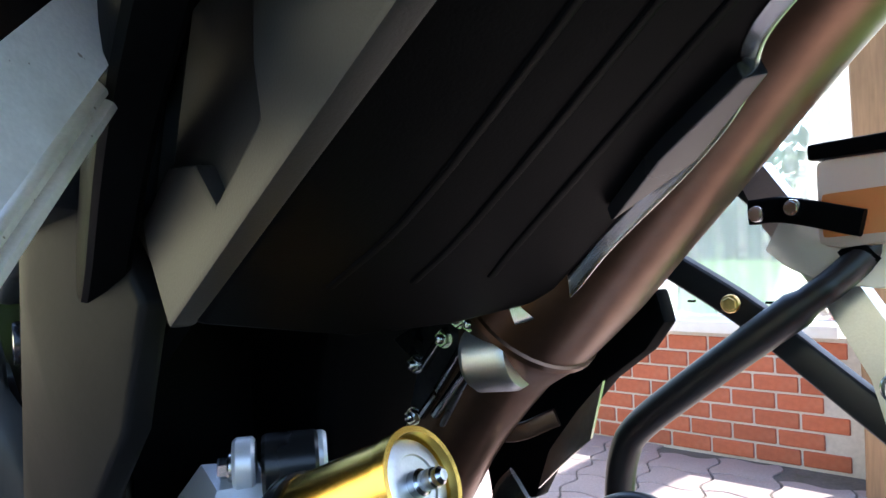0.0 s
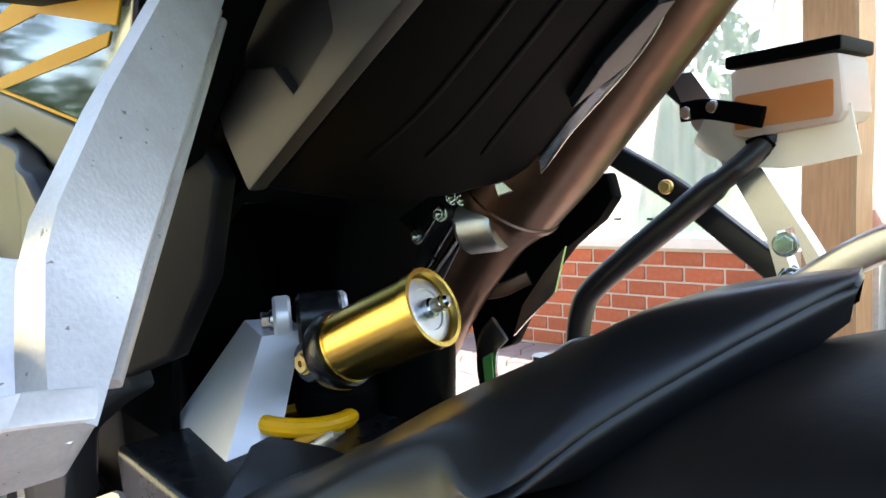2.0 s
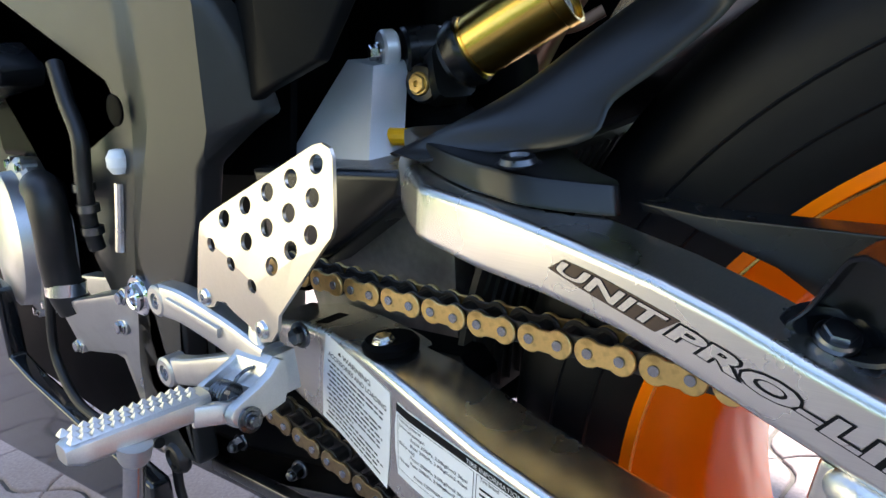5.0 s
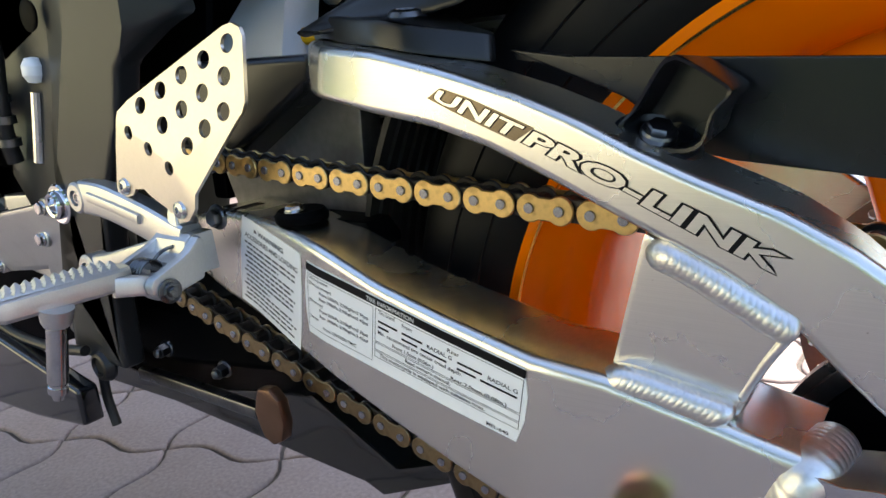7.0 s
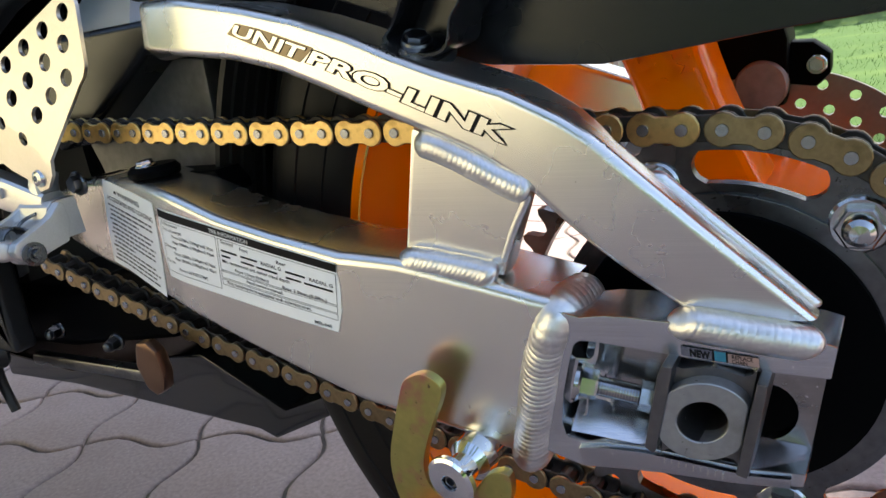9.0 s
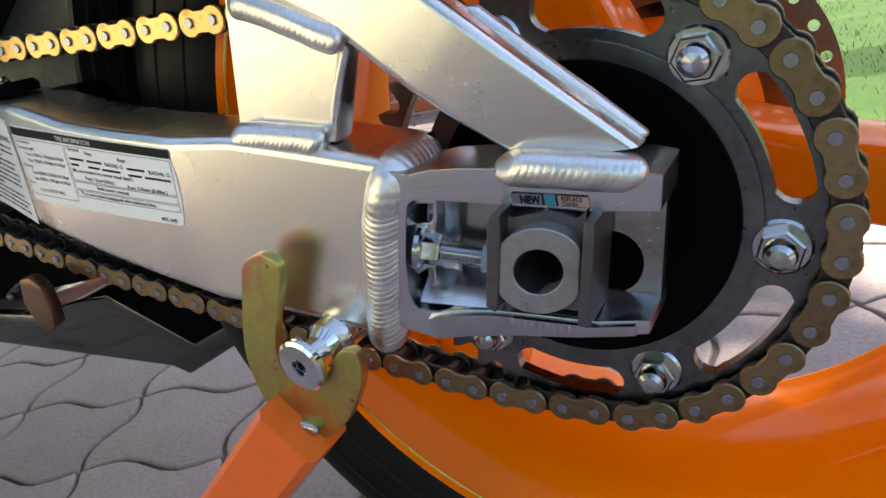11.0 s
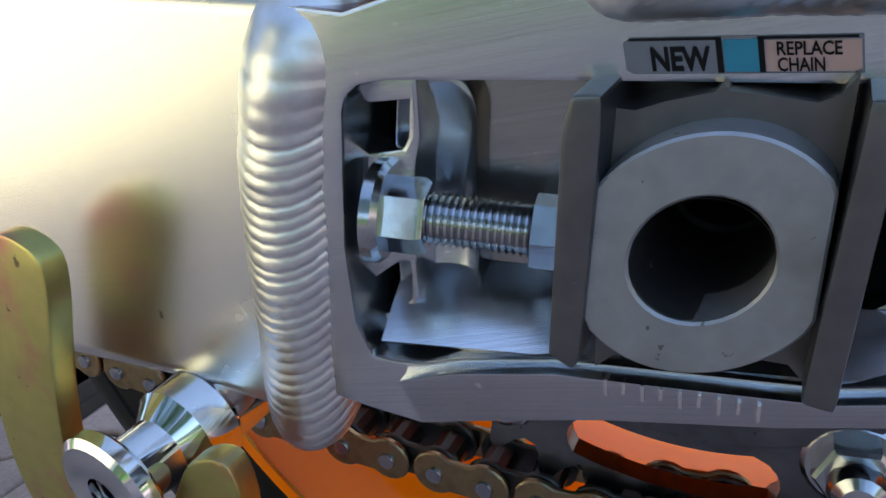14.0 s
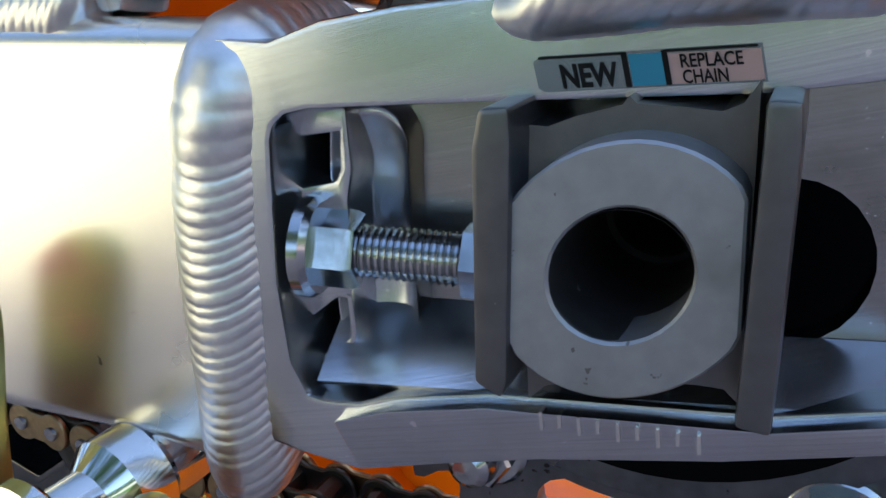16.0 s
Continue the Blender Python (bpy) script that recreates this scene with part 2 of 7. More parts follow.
# mesh helpers
def part(name, bm, mat, parent=None, label="", sharp=27):
    """Link a bmesh as one mesh object under parent."""
    bmesh.ops.recalc_face_normals(bm, faces=bm.faces)
    light = len(bm.faces) < 6000
    if light and all(e.is_manifold for e in bm.edges) and bm.calc_volume(signed=True) < 0:
        bmesh.ops.reverse_faces(bm, faces=bm.faces)
    if light:
        bmesh.ops.triangulate(bm, faces=[f for f in bm.faces if len(f.verts) > 5])
    me = bpy.data.meshes.new(name)
    bm.to_mesh(me)
    bm.free()
    me.polygons.foreach_set("use_smooth", [True] * len(me.polygons))
    me.set_sharp_from_angle(angle=radians(sharp))
    me.materials.append(mat)
    ob = new(name, me)
    if light:
        wn_ = ob.modifiers.new("face_weighted_normals", "WEIGHTED_NORMAL")
        wn_.keep_sharp, wn_.weight = True, 90
    if parent:
        ob.parent = parent
        if parent.type == "EMPTY":
            ob.matrix_parent_inverse = Matrix.Translation(parent.location).inverted()
    if label:
        tagged(ob, label)
    return ob


def thing(name, base, label, category, group="", kind=""):
    ob = new(name)
    ob.location = base
    ob.empty_display_size = 0.05
    return tagged(ob, label, category, group, kind)


def loft(rings, closed=True, caps=True, bm=None):
    """Skin between rings of equal count."""
    bm = bm or bmesh.new()
    vs = [[bm.verts.new(p) for p in r] for r in rings]
    n = len(rings[0])
    for a, b in zip(vs, vs[1:]):
        for i in range(n if closed else n - 1):
            j = (i + 1) % n
            bm.faces.new((a[i], a[j], b[j], b[i]))
    if caps and closed:
        bm.faces.new(vs[0][::-1])
        bm.faces.new(vs[-1])
    return bm


def frames(points):
    """Tangent and two cross directions along a polyline, without twist."""
    pts = [Vector(p) for p in points]
    out, side = [], None
    for i, p in enumerate(pts):
        t = (pts[min(i + 1, len(pts) - 1)] - pts[max(i - 1, 0)]).normalized()
        if side is None:
            side = t.cross(Vector((0, 0, 1)) if abs(t.z) < 0.9 else Vector((0, 1, 0))).normalized()
        side = (side - t * side.dot(t)).normalized()
        out.append((p, t, side, t.cross(side)))
    return out


def smooth_path(points, n=8):
    """Catmull-Rom through the points."""
    p = [Vector(q) for q in points]
    p = [2 * p[0] - p[1], *p, 2 * p[-1] - p[-2]]
    out = []
    for a, b, c, d in zip(p, p[1:], p[2:], p[3:]):
        for k in range(n):
            t = k / n
            out.append(0.5 * (2 * b + (c - a) * t + (2 * a - 5 * b + 4 * c - d) * t * t + (3 * b - a - 3 * c + d) * t ** 3))
    return out + [p[-2]]


def tube(points, radius, sides=14, caps=True, bm=None, flat=1.0):
    rr = radius if isinstance(radius, (list, tuple)) else [radius] * len(points)
    rings = []
    for (p, t, s, u), r in zip(frames(points), rr):
        rings.append([p + s * (r * math.cos(a)) + u * (r * flat * math.sin(a)) for a in (2 * math.pi * k / sides for k in range(sides))])
    return loft(rings, True, caps, bm)


def axes(origin, z, x=(0, 0, 1)):
    """Matrix at origin whose z axis points along z."""
    z = Vector(z).normalized()
    x = Vector(x) if abs(z.dot(Vector(x).normalized())) < 0.99 else Vector((1, 0, 0))
    x = (x - z * x.dot(z)).normalized()
    y = z.cross(x)
    return Matrix((( x.x, y.x, z.x, origin[0]), (x.y, y.y, z.y, origin[1]), (x.z, y.z, z.z, origin[2]), (0, 0, 0, 1)))


def turned(profile, m, sides=24, bm=None):
    """Revolve (radius, height) pairs about the z axis of m."""
    rings = [[m @ Vector((r * math.cos(a), r * math.sin(a), h)) for a in (2 * math.pi * k / sides for k in range(sides))] for r, h in profile]
    return loft(rings, True, True, bm)


def prism(outline, holes, place, low, high, bevel=0.0, segments=2, bm=None):
    """Plate from a 2D outline with holes; place(u, v, h) gives the point."""
    own = bmesh.new()
    for loop in (outline, *holes):
        vs = [own.verts.new((u, v, 0)) for u, v in loop]
        for a, b in zip(vs, vs[1:] + vs[:1]):
            own.edges.new((a, b))
    if holes:
        bmesh.ops.triangle_fill(own, use_beauty=True, use_dissolve=False, edges=own.edges[:])
    else:
        own.faces.new(own.verts[:])
    top = bmesh.ops.extrude_face_region(own, geom=own.faces[:])
    for v in top["geom"]:
        if isinstance(v, bmesh.types.BMVert):
            v.co.z = 1
    if bevel:
        for v in own.verts:
            v.co.z = low + (high - low) * v.co.z
        bmesh.ops.recalc_face_normals(own, faces=own.faces)
        rim = [e for e in own.edges if len(e.link_faces) == 2 and e.calc_face_angle(0) > 0.6]
        bmesh.ops.bevel(own, geom=rim, offset=bevel, segments=segments, profile=0.6, affect="EDGES", clamp_overlap=True)
        for v in own.verts:
            v.co = place(*v.co)
    else:
        for v in own.verts:
            v.co = place(v.co.x, v.co.y, low + (high - low) * v.co.z)
    if bm is None:
        return own
    tmp = bpy.data.meshes.new("tmp")
    own.to_mesh(tmp)
    own.free()
    bm.from_mesh(tmp)
    bpy.data.meshes.remove(tmp)
    return bm


def xz(y):
    """Places a plate in the upright plane at y, thickness inwards."""
    return lambda u, v, h: Vector((u, y + h, v))


def ring_pts(cx, cz, r, n=20, start=0.0):
    return [(cx + r * math.cos(start + 2 * math.pi * k / n), cz + r * math.sin(start + 2 * math.pi * k / n)) for k in range(n)]


def hexed(m, across, height, flange=0.0, dome=0.0, bore=0.0, bm=None):
    """Hexagon bolt head or nut on the plane of m, chamfered."""
    bm = bm or bmesh.new()
    if flange:
        turned([(0.0005, -0.001), (flange, -0.001), (flange, 0.0008), (flange * 0.9, 0.0018), (0.0005, 0.0018)], m, 28, bm)
    r = across / math.sqrt(3)
    rings = []
    for rr, h in ((r, 0.0), (r, height * 0.86), (r * 0.9, height)) + (((bore, height), (bore, height * 0.3)) if bore else ()):
        rings.append([m @ Vector((rr * math.cos(math.pi / 3 * k), rr * math.sin(math.pi / 3 * k), h)) for k in range(6)])
    loft(rings, True, True, bm)
    if dome:
        turned([(dome, height * 0.8), (dome, height + dome * 0.35), (dome * 0.86, height + dome * 0.75), (dome * 0.55, height + dome), (0.0004, height + dome * 1.08)], m, 20, bm)
    return bm


def box(lo, hi, bevel=0.0, bm=None):
    return prism([(lo[0], lo[2]), (hi[0], lo[2]), (hi[0], hi[2]), (lo[0], hi[2])], [], xz(0), lo[1], hi[1], bevel, 2, bm)


def closed(outline, n=4):
    """Smooth closed outline through the points."""
    p = [Vector((u, v, 0)) for u, v in outline]
    out = []
    for i in range(len(p)):
        a, b, c, d = (p[(i + k) % len(p)] for k in (-1, 0, 1, 2))
        for k in range(n):
            t = k / n
            q = 0.5 * (2 * b + (c - a) * t + (2 * a - 5 * b + 4 * c - d) * t * t + (3 * b - a - 3 * c + d) * t ** 3)
            out.append((q.x, q.y))
    return out


def lerp(x, xs, ys):
    return float(np.interp(x, xs, ys))


def lettering(text, size, place, depth=0.0003, width=None, bm=None, shear=0.0, bold=0.0):
    """Built-in font laid through place(u, v, h)."""
    cu = bpy.data.curves.new("text", "FONT")
    cu.body, cu.size, cu.shear, cu.resolution_u = text, size, shear, 3
    cu.offset = bold
    ob = new("text", cu)
    me = bpy.data.meshes.new_from_object(ob)
    bpy.data.objects.remove(ob)
    bpy.data.curves.remove(cu)
    own = bmesh.new()
    own.from_mesh(me)
    bpy.data.meshes.remove(me)
    xs = [v.co.x for v in own.verts]
    k = width / (max(xs) - min(xs)) if width else 1
    for v in own.verts:
        v.co = place((v.co.x - min(xs)) * k, v.co.y, depth)
    if bm is None:
        return own
    tmp = bpy.data.meshes.new("tmp")
    own.to_mesh(tmp)
    own.free()
    bm.from_mesh(tmp)
    bpy.data.meshes.remove(tmp)
    return bm


# ---- ground and surroundings ----
def ground_sheet():
    bm = bmesh.new()
    vs = [bm.verts.new(p) for p in ((-300, -300, -0.03), (300, -300, -0.03), (300, 300, -0.03), (-300, 300, -0.03))]
    bm.faces.new(vs)
    return tagged(part("ground", bm, GRASS), "rough green grass ground round the paving", "ground", kind="structure")


ground_sheet()

# ---- motorcycle ----
AX, AZ = 0.0, 0.32
bike = thing("motorcycle", (-0.3, 0.115, 0.0), "black and orange sports motorcycle held upright on a paddock stand", "motorcycle")


def sub(parent, name, bm, mat, label="", sharp=27):
    return part(name, bm, mat, parent, label, sharp)


# swingarm: lower beam, upper arm, web, axle block, welds, labels
LOW_X = [-0.50, -0.47, -0.44, -0.395, -0.345, -0.30, -0.247, -0.20, -0.15, -0.12, -0.085, -0.05]
LOW_T = [0.400, 0.406, 0.412, 0.4145, 0.4155, 0.411, 0.3990, 0.393, 0.3875, 0.3845, 0.3765, 0.3680]
LOW_B = [0.357, 0.353, 0.348, 0.3430, 0.3380, 0.333, 0.3240, 0.3175, 0.3105, 0.3040, 0.2990, 0.2920]
LOW_Y = [0.022, 0.013, 0.006, -0.005, -0.0205, -0.035, -0.0463, -0.0562, -0.0655, -0.063, -0.0605, -0.0585]


def low_y(x):
    return lerp(x, LOW_X, LOW_Y)


def rounded_ring(x0, z0, x1, z1, y0, y1, r):
    """Rounded rectangle between the lower point and the upper point of a section, outer face at y0."""
    out = []
    v = Vector((x1 - x0, 0, z1 - z0))
    ln = v.length
    v.normalize()
    for cy, cv, a0 in ((y0 + r, r, 180), (y0 + r, ln - r, 90), (y1 - r, ln - r, 0), (y1 - r, r, -90)):
        for k in range(5):
            ang = radians({180: 270 - 22.5 * k, 90: 180 - 22.5 * k, 0: 90 - 22.5 * k, -90: 0 - 22.5 * k}[a0])
            y = cy + r * math.cos(ang)
            d = cv + r * math.sin(ang)
            out.append(Vector((x0, 0, z0)) + v * d + Vector((0, y, 0)))
    return out


def low_rings():
    xs = np.linspace(LOW_X[0], LOW_X[-1], 46)
    for x in xs:
        t, b, y = (lerp(x, LOW_X, q) for q in (LOW_T, LOW_B, LOW_Y))
        lean = 0.0185 * max(0.0, (x + 0.12) / 0.07)
        yield rounded_ring(x - lean, b - 0.002 * max(0.0, (x + 0.12) / 0.07), x, t, y, y + 0.046, 0.0055)


UP_T = [(-0.396, 0.519), (-0.374, 0.519), (-0.358, 0.519), (-0.342, 0.5188), (-0.320, 0.518), (-0.298, 0.5165), (-0.276, 0.514), (-0.235, 0.510), (-0.193, 0.5007), (-0.157, 0.490), (-0.131, 0.480), (-0.109, 0.4695),
        (-0.089, 0.4612), (-0.060, 0.4508), (-0.0405, 0.4405), (-0.0290, 0.4325), (-0.0185, 0.4225), (-0.006, 0.4105), (0.009, 0.3955), (0.0255, 0.3790), (0.0425, 0.3615)]
UP_B = [(-0.396, 0.484), (-0.374, 0.484), (-0.359, 0.4845), (-0.344, 0.4855), (-0.323, 0.4870), (-0.303, 0.4880), (-0.2814, 0.4882), (-0.240, 0.4825), (-0.2000, 0.4768), (-0.172, 0.469), (-0.148, 0.4590), (-0.126, 0.449),
        (-0.1056, 0.440), (-0.080, 0.4285), (-0.0605, 0.4165), (-0.052, 0.4085), (-0.043, 0.3995), (-0.0325, 0.3895), (-0.0205, 0.3790), (-0.0080, 0.3685), (0.001, 0.3600)]
UP_Y = [0.095, 0.052, 0.0345, 0.0195, 0.0005, -0.0170, -0.0345, -0.0468, -0.0528, -0.0542, -0.0549, -0.0555, -0.056, -0.0565, -0.0568, -0.0568, -0.0566, -0.056, -0.054, -0.051, -0.047]


def up_rings():
    n = len(UP_T)
    for s in np.linspace(0, n - 1, 72):
        i = min(int(s), n - 2)
        f = s - i
        q = lambda a: [a[i][k] + (a[i + 1][k] - a[i][k]) * f for k in (0, 1)]
        t, b = q(UP_T), q(UP_B)
        y = UP_Y[i] + (UP_Y[i + 1] - UP_Y[i]) * f
        yield rounded_ring(b[0], b[1], t[0], t[1], y, y + lerp(s, [0, 12.5, 15.5, n], [0.040, 0.036, 0.016, 0.013]), lerp(s, [0, 4, 6, n], [0.0075, 0.0070, 0.0045, 0.0040]))


WEB = [(-0.108, 0.440), (-0.1215, 0.384), (-0.0735, 0.374), (-0.0570, 0.414)]
bm = loft(list(low_rings()))
loft(list(up_rings()), True, True, bm)
prism(WEB, [], xz(-0.0515), 0.0, 0.013, 0.003, 2, bm)
swing = sub(bike, "swingarm", bm, ALU, "brushed aluminium swingarm with raised welds")


def seat(x, y, z):
    """The axle end of the arm stands slightly turned on the beam."""
    a, b, c = x, y + 0.0475, z - 0.32
    return Vector((x + 0.0005 - 0.0099 * a + 0.0495 * b - 0.0143 * c, y - 0.0038 - 0.05 * a - 0.049 * b - 0.0582 * c, z + 0.0032 + 0.0236 * a + 0.0665 * b - 0.014 * c))


def weld(points, radius, ripple=0.0023, flat=1.0, out=(0, -1, 0.2), step=0.022):
    """A bead of overlapping crescents along a path, its ends rounded off."""
    path = smooth_path(points, 10)
    fr = frames(path)
    cum = [0.0]
    for a, b in zip(path, path[1:]):
        cum.append(cum[-1] + (b - a).length)
    total = cum[-1]
    steps = max(4, int(total / ripple)) * 6
    rings = []
    for k in range(steps + 1):
        d = total * k / steps
        i = max(0, min(len(cum) - 2, int(np.searchsorted(cum, d)) - 1))
        f = (d - cum[i]) / max(1e-9, cum[i + 1] - cum[i])
        p = path[i].lerp(path[i + 1], f)
        t, s, u = (fr[i][q].lerp(fr[i + 1][q], f).normalized() for q in (1, 2, 3))
        wander = 0.25 * noise.noise(Vector((d * 260, 7.7, radius * 500)))
        ph = (d / ripple + wander) % 1.0
        wob = 1 + 0.05 * noise.noise(Vector((d * 90, 1.3, radius * 999))) + 0.02 * noise.noise(Vector((int(d / ripple + wander) * 7.3, 4.1, 0)))
        near = min(1.0, min(d, total - d) / radius)
        end = max(0.12, math.sqrt(max(0.0, 1 - (1 - near) ** 2)))
        r = radius * wob * end * (1 - step * abs(2 * ph - 1) ** 3)
        face = Vector(out).normalized()
        ring = []
        for q in range(22):
            a = 2 * math.pi * q / 22
            side = s * math.cos(a) + u * math.sin(a)
            lag = radius * 0.75 * max(0.0, side.dot(face)) * end
            ring.append(p + s * (r * math.cos(a)) + u * (r * flat * math.sin(a)) + t * lag)
        rings.append(ring)
    return loft(rings)


sub(swing, "weld_bead", weld([(-0.0440, -0.0250, 0.3610), (-0.0470, -0.0400, 0.3615), (-0.0492, -0.0490, 0.3605), (-0.0515, -0.0528, 0.3560), (-0.0545, -0.0537, 0.3490), (-0.0587, -0.0537, 0.3370), (-0.0652, -0.0535, 0.3115), (-0.0700, -0.0515, 0.2925), (-0.0712, -0.0470, 0.2895)], 0.0096), WELD, "", 60)
sub(swing, "weld_bead", weld([(-0.1065, -0.0522, 0.4340), (-0.095, -0.0530, 0.4305), (-0.080, -0.0535, 0.4235), (-0.066, -0.0540, 0.4160), (-0.0560, -0.0545, 0.4115)], 0.0060), WELD, "", 60)
sub(swing, "weld_bead", weld([(-0.1240, -0.0560, 0.3820), (-0.112, -0.0550, 0.3815), (-0.095, -0.0542, 0.3790), (-0.0755, -0.0537, 0.3755)], 0.0066, 0.0023, 1.0, (0, -0.7, 1)), WELD, "", 60)
sub(swing, "weld_bead", weld([(-0.0740, -0.0500, 0.3800), (-0.066, -0.0505, 0.396), (-0.0575, -0.0510, 0.4100)], 0.0018, 0.003), WELD, "", 60)
sub(swing, "weld_bead", weld([seat(*p) for p in ((-0.0075, -0.0458, 0.3580), (-0.0035, -0.0453, 0.3570), (0.010, -0.0443, 0.3550), (0.026, -0.0423, 0.3520), (0.0385, -0.0393, 0.3490), (0.0420, -0.0383, 0.3475))], 0.0070, 0.0026, 1.0, (0, -1, 0.8)), WELD, "", 60)
sub(swing, "weld_bead", weld([(-0.0120, -0.0415, 0.4150), (0.009, -0.0400, 0.3945), (0.0255, -0.0370, 0.3780), (0.0415, -0.0340, 0.3615)], 0.0030, 0.0022, 1.0, (0, 0, 1)), WELD, "", 60)


# axle block: its face turns slightly towards the wheel
def yb(x):
    return -0.0475 + 0.2 * (x + 0.003)


def on_block(u, v, h):
    return seat(u, yb(u) + h, v)


BLOCK = [(-0.0480, 0.3635), (-0.0395, 0.3605), (-0.0305, 0.3611), (-0.0188, 0.3599), (-0.0051, 0.3575), (0.0415, 0.3497), (0.0487, 0.3466), (0.0465, 0.3337), (0.0237, 0.3367), (-0.0118, 0.3446), (-0.0363, 0.3498), (-0.0401, 0.3499), (-0.0425, 0.3488), (-0.0437, 0.3468), (-0.0470, 0.3360),
         (-0.0503, 0.3247), (-0.0526, 0.3106), (-0.0516, 0.3041), (-0.0483, 0.3026), (-0.0428, 0.3015), (-0.0360, 0.3020), (-0.0201, 0.3007), (0.0188, 0.2925), (0.0379, 0.2915), (0.0367, 0.2854), (0.0113, 0.2860), (-0.0147, 0.2885), (-0.0298, 0.2887), (-0.0463, 0.2889), (-0.0564, 0.2934), (-0.0660, 0.2985), (-0.0600, 0.330)]
sub(swing, "axle_block", prism(BLOCK, [], on_block, 0.0, 0.026, 0.0009), ALU_RAW)
BACK = [(-0.058, 0.352), (0.0460, 0.341), (0.0370, 0.289), (-0.066, 0.292)]
SLOT = [(0.0130 + (0.0080 if math.cos(a) > 0 else -0.0165) + 0.0125 * math.cos(a), 0.3085 + 0.0135 * math.sin(a)) for a in (2 * math.pi * k / 24 + 0.01 for k in range(24))]
sub(swing, "axle_plate", prism(BACK, [SLOT], on_block, 0.0170, 0.0230), DARKPLATE, "machined inner plate with an axle slot")
FLOOR = [(-0.0495, 0.3490), (-0.0460, 0.3505), (-0.0419, 0.3500), (-0.0352, 0.3485), (-0.0371, 0.3388), (-0.0391, 0.3345), (-0.0409, 0.3280), (-0.0435, 0.3183), (-0.0447, 0.3110), (-0.0470, 0.3070), (-0.0500, 0.3030), (-0.0552, 0.2995), (-0.0600, 0.3029), (-0.0600, 0.3076)]
WIN1 = [(-0.0475, 0.3453), (-0.0460, 0.3460), (-0.0374, 0.3450), (-0.0391, 0.3393), (-0.0405, 0.3375), (-0.0496, 0.3379)]
WIN2 = [(-0.0545, 0.3141), (-0.0462, 0.3180), (-0.0446, 0.3173), (-0.0464, 0.3103), (-0.0501, 0.3085), (-0.0563, 0.3071)]
sub(swing, "pocket_wall", prism(FLOOR, [WIN1, WIN2], on_block, 0.0080, 0.0165, 0.0008), ALU_RAW, "milled pocket wall with two windows")
# thin black sheet stands in for the shade inside the two windows
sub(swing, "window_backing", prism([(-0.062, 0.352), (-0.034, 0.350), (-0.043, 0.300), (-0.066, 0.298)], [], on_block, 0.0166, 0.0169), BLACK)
rings = []
for u in np.linspace(-0.050, 0.036, 13):
    low = 0.3022 - 0.19 * (u + 0.03)
    top = low + lerp(u, [-0.044, -0.030, -0.016, 0.010, 0.036], [0.0095, 0.0090, 0.0065, 0.0042, 0.0035])
    rings.append([on_block(u, top, 0.0168), on_block(u, low, 0.0015), on_block(u, low - 0.0015, 0.0030), on_block(u, top - 0.003, 0.0168)])
sub(swing, "pocket_ledge", loft(rings), ALU_RAW, "bright sloping pocket floor")
OVAL = [(-0.0412, 0.3448), (-0.0376, 0.3469), (-0.0317, 0.3459), (-0.0291, 0.3410), (-0.0310, 0.3326), (-0.0346, 0.3145), (-0.0360, 0.3092), (-0.0397, 0.3041), (-0.0454, 0.3038), (-0.0492, 0.3079), (-0.0485, 0.3181)]
cu, cv = sum(p[0] for p in OVAL) / len(OVAL), sum(p[1] for p in OVAL) / len(OVAL)
rings = [[on_block(cu + (u - cu) * k, cv + (v - cv) * k, h) for u, v in closed(OVAL, 4)] for k, h in ((1.06, 0.0168), (1.05, 0.0125), (1.02, 0.0119), (0.97, 0.0122), (0.90, 0.0134), (0.72, 0.0150), (0.45, 0.0161), (0.05, 0.0165))]
sub(swing, "axle_recess", loft(rings, True, False), ALU_RAW, "spoon-shaped milled recess with a bright rim", 60)
SCOOP = [(-0.0463, 0.3000), (-0.0360, 0.3010), (-0.0201, 0.2998), (0.0188, 0.2915), (0.0330, 0.2910), (0.0325, 0.2862), (0.0113, 0.2866), (-0.0147, 0.2890), (-0.0298, 0.2892), (-0.0463, 0.2893)]
sub(swing, "lower_lip", prism(SCOOP, [], lambda u, v, h: on_block(u, v, h + 0.25 * max(0.0, 0.3005 - 0.15 * (u + 0.04) - v)), -0.0030, 0.0, 0.0004), ALU_RAW)
for k in range(9):
    u = -0.0118 + 0.00265 * k
    w = 0.2984 - 0.00077 * k
    ln = 0.0030 if k % 2 == 0 else 0.0022
    sub(swing, "scale_mark", prism([(u - 0.0006, w - ln), (u - 0.0001, w - ln), (u + 0.0003, w), (u - 0.0002, w)], [], on_block, -0.0033, -0.0010), ALU)


# adjuster, hollow axle end and adjusting bolt
def ya(x):
    return yb(x) - 0.009


def on_axle(u, v, h):
    return seat(u, ya(u) + h, v)


AC = (0.0048, 0.3194)


def axle_uv(a, b):
    """Axle-face coordinates: a along the arm, b across, both 1 at the face's edge."""
    return (AC[0] + 0.01450 * a + 0.0032 * b, AC[1] - 0.0017 * a + 0.0172 * b)


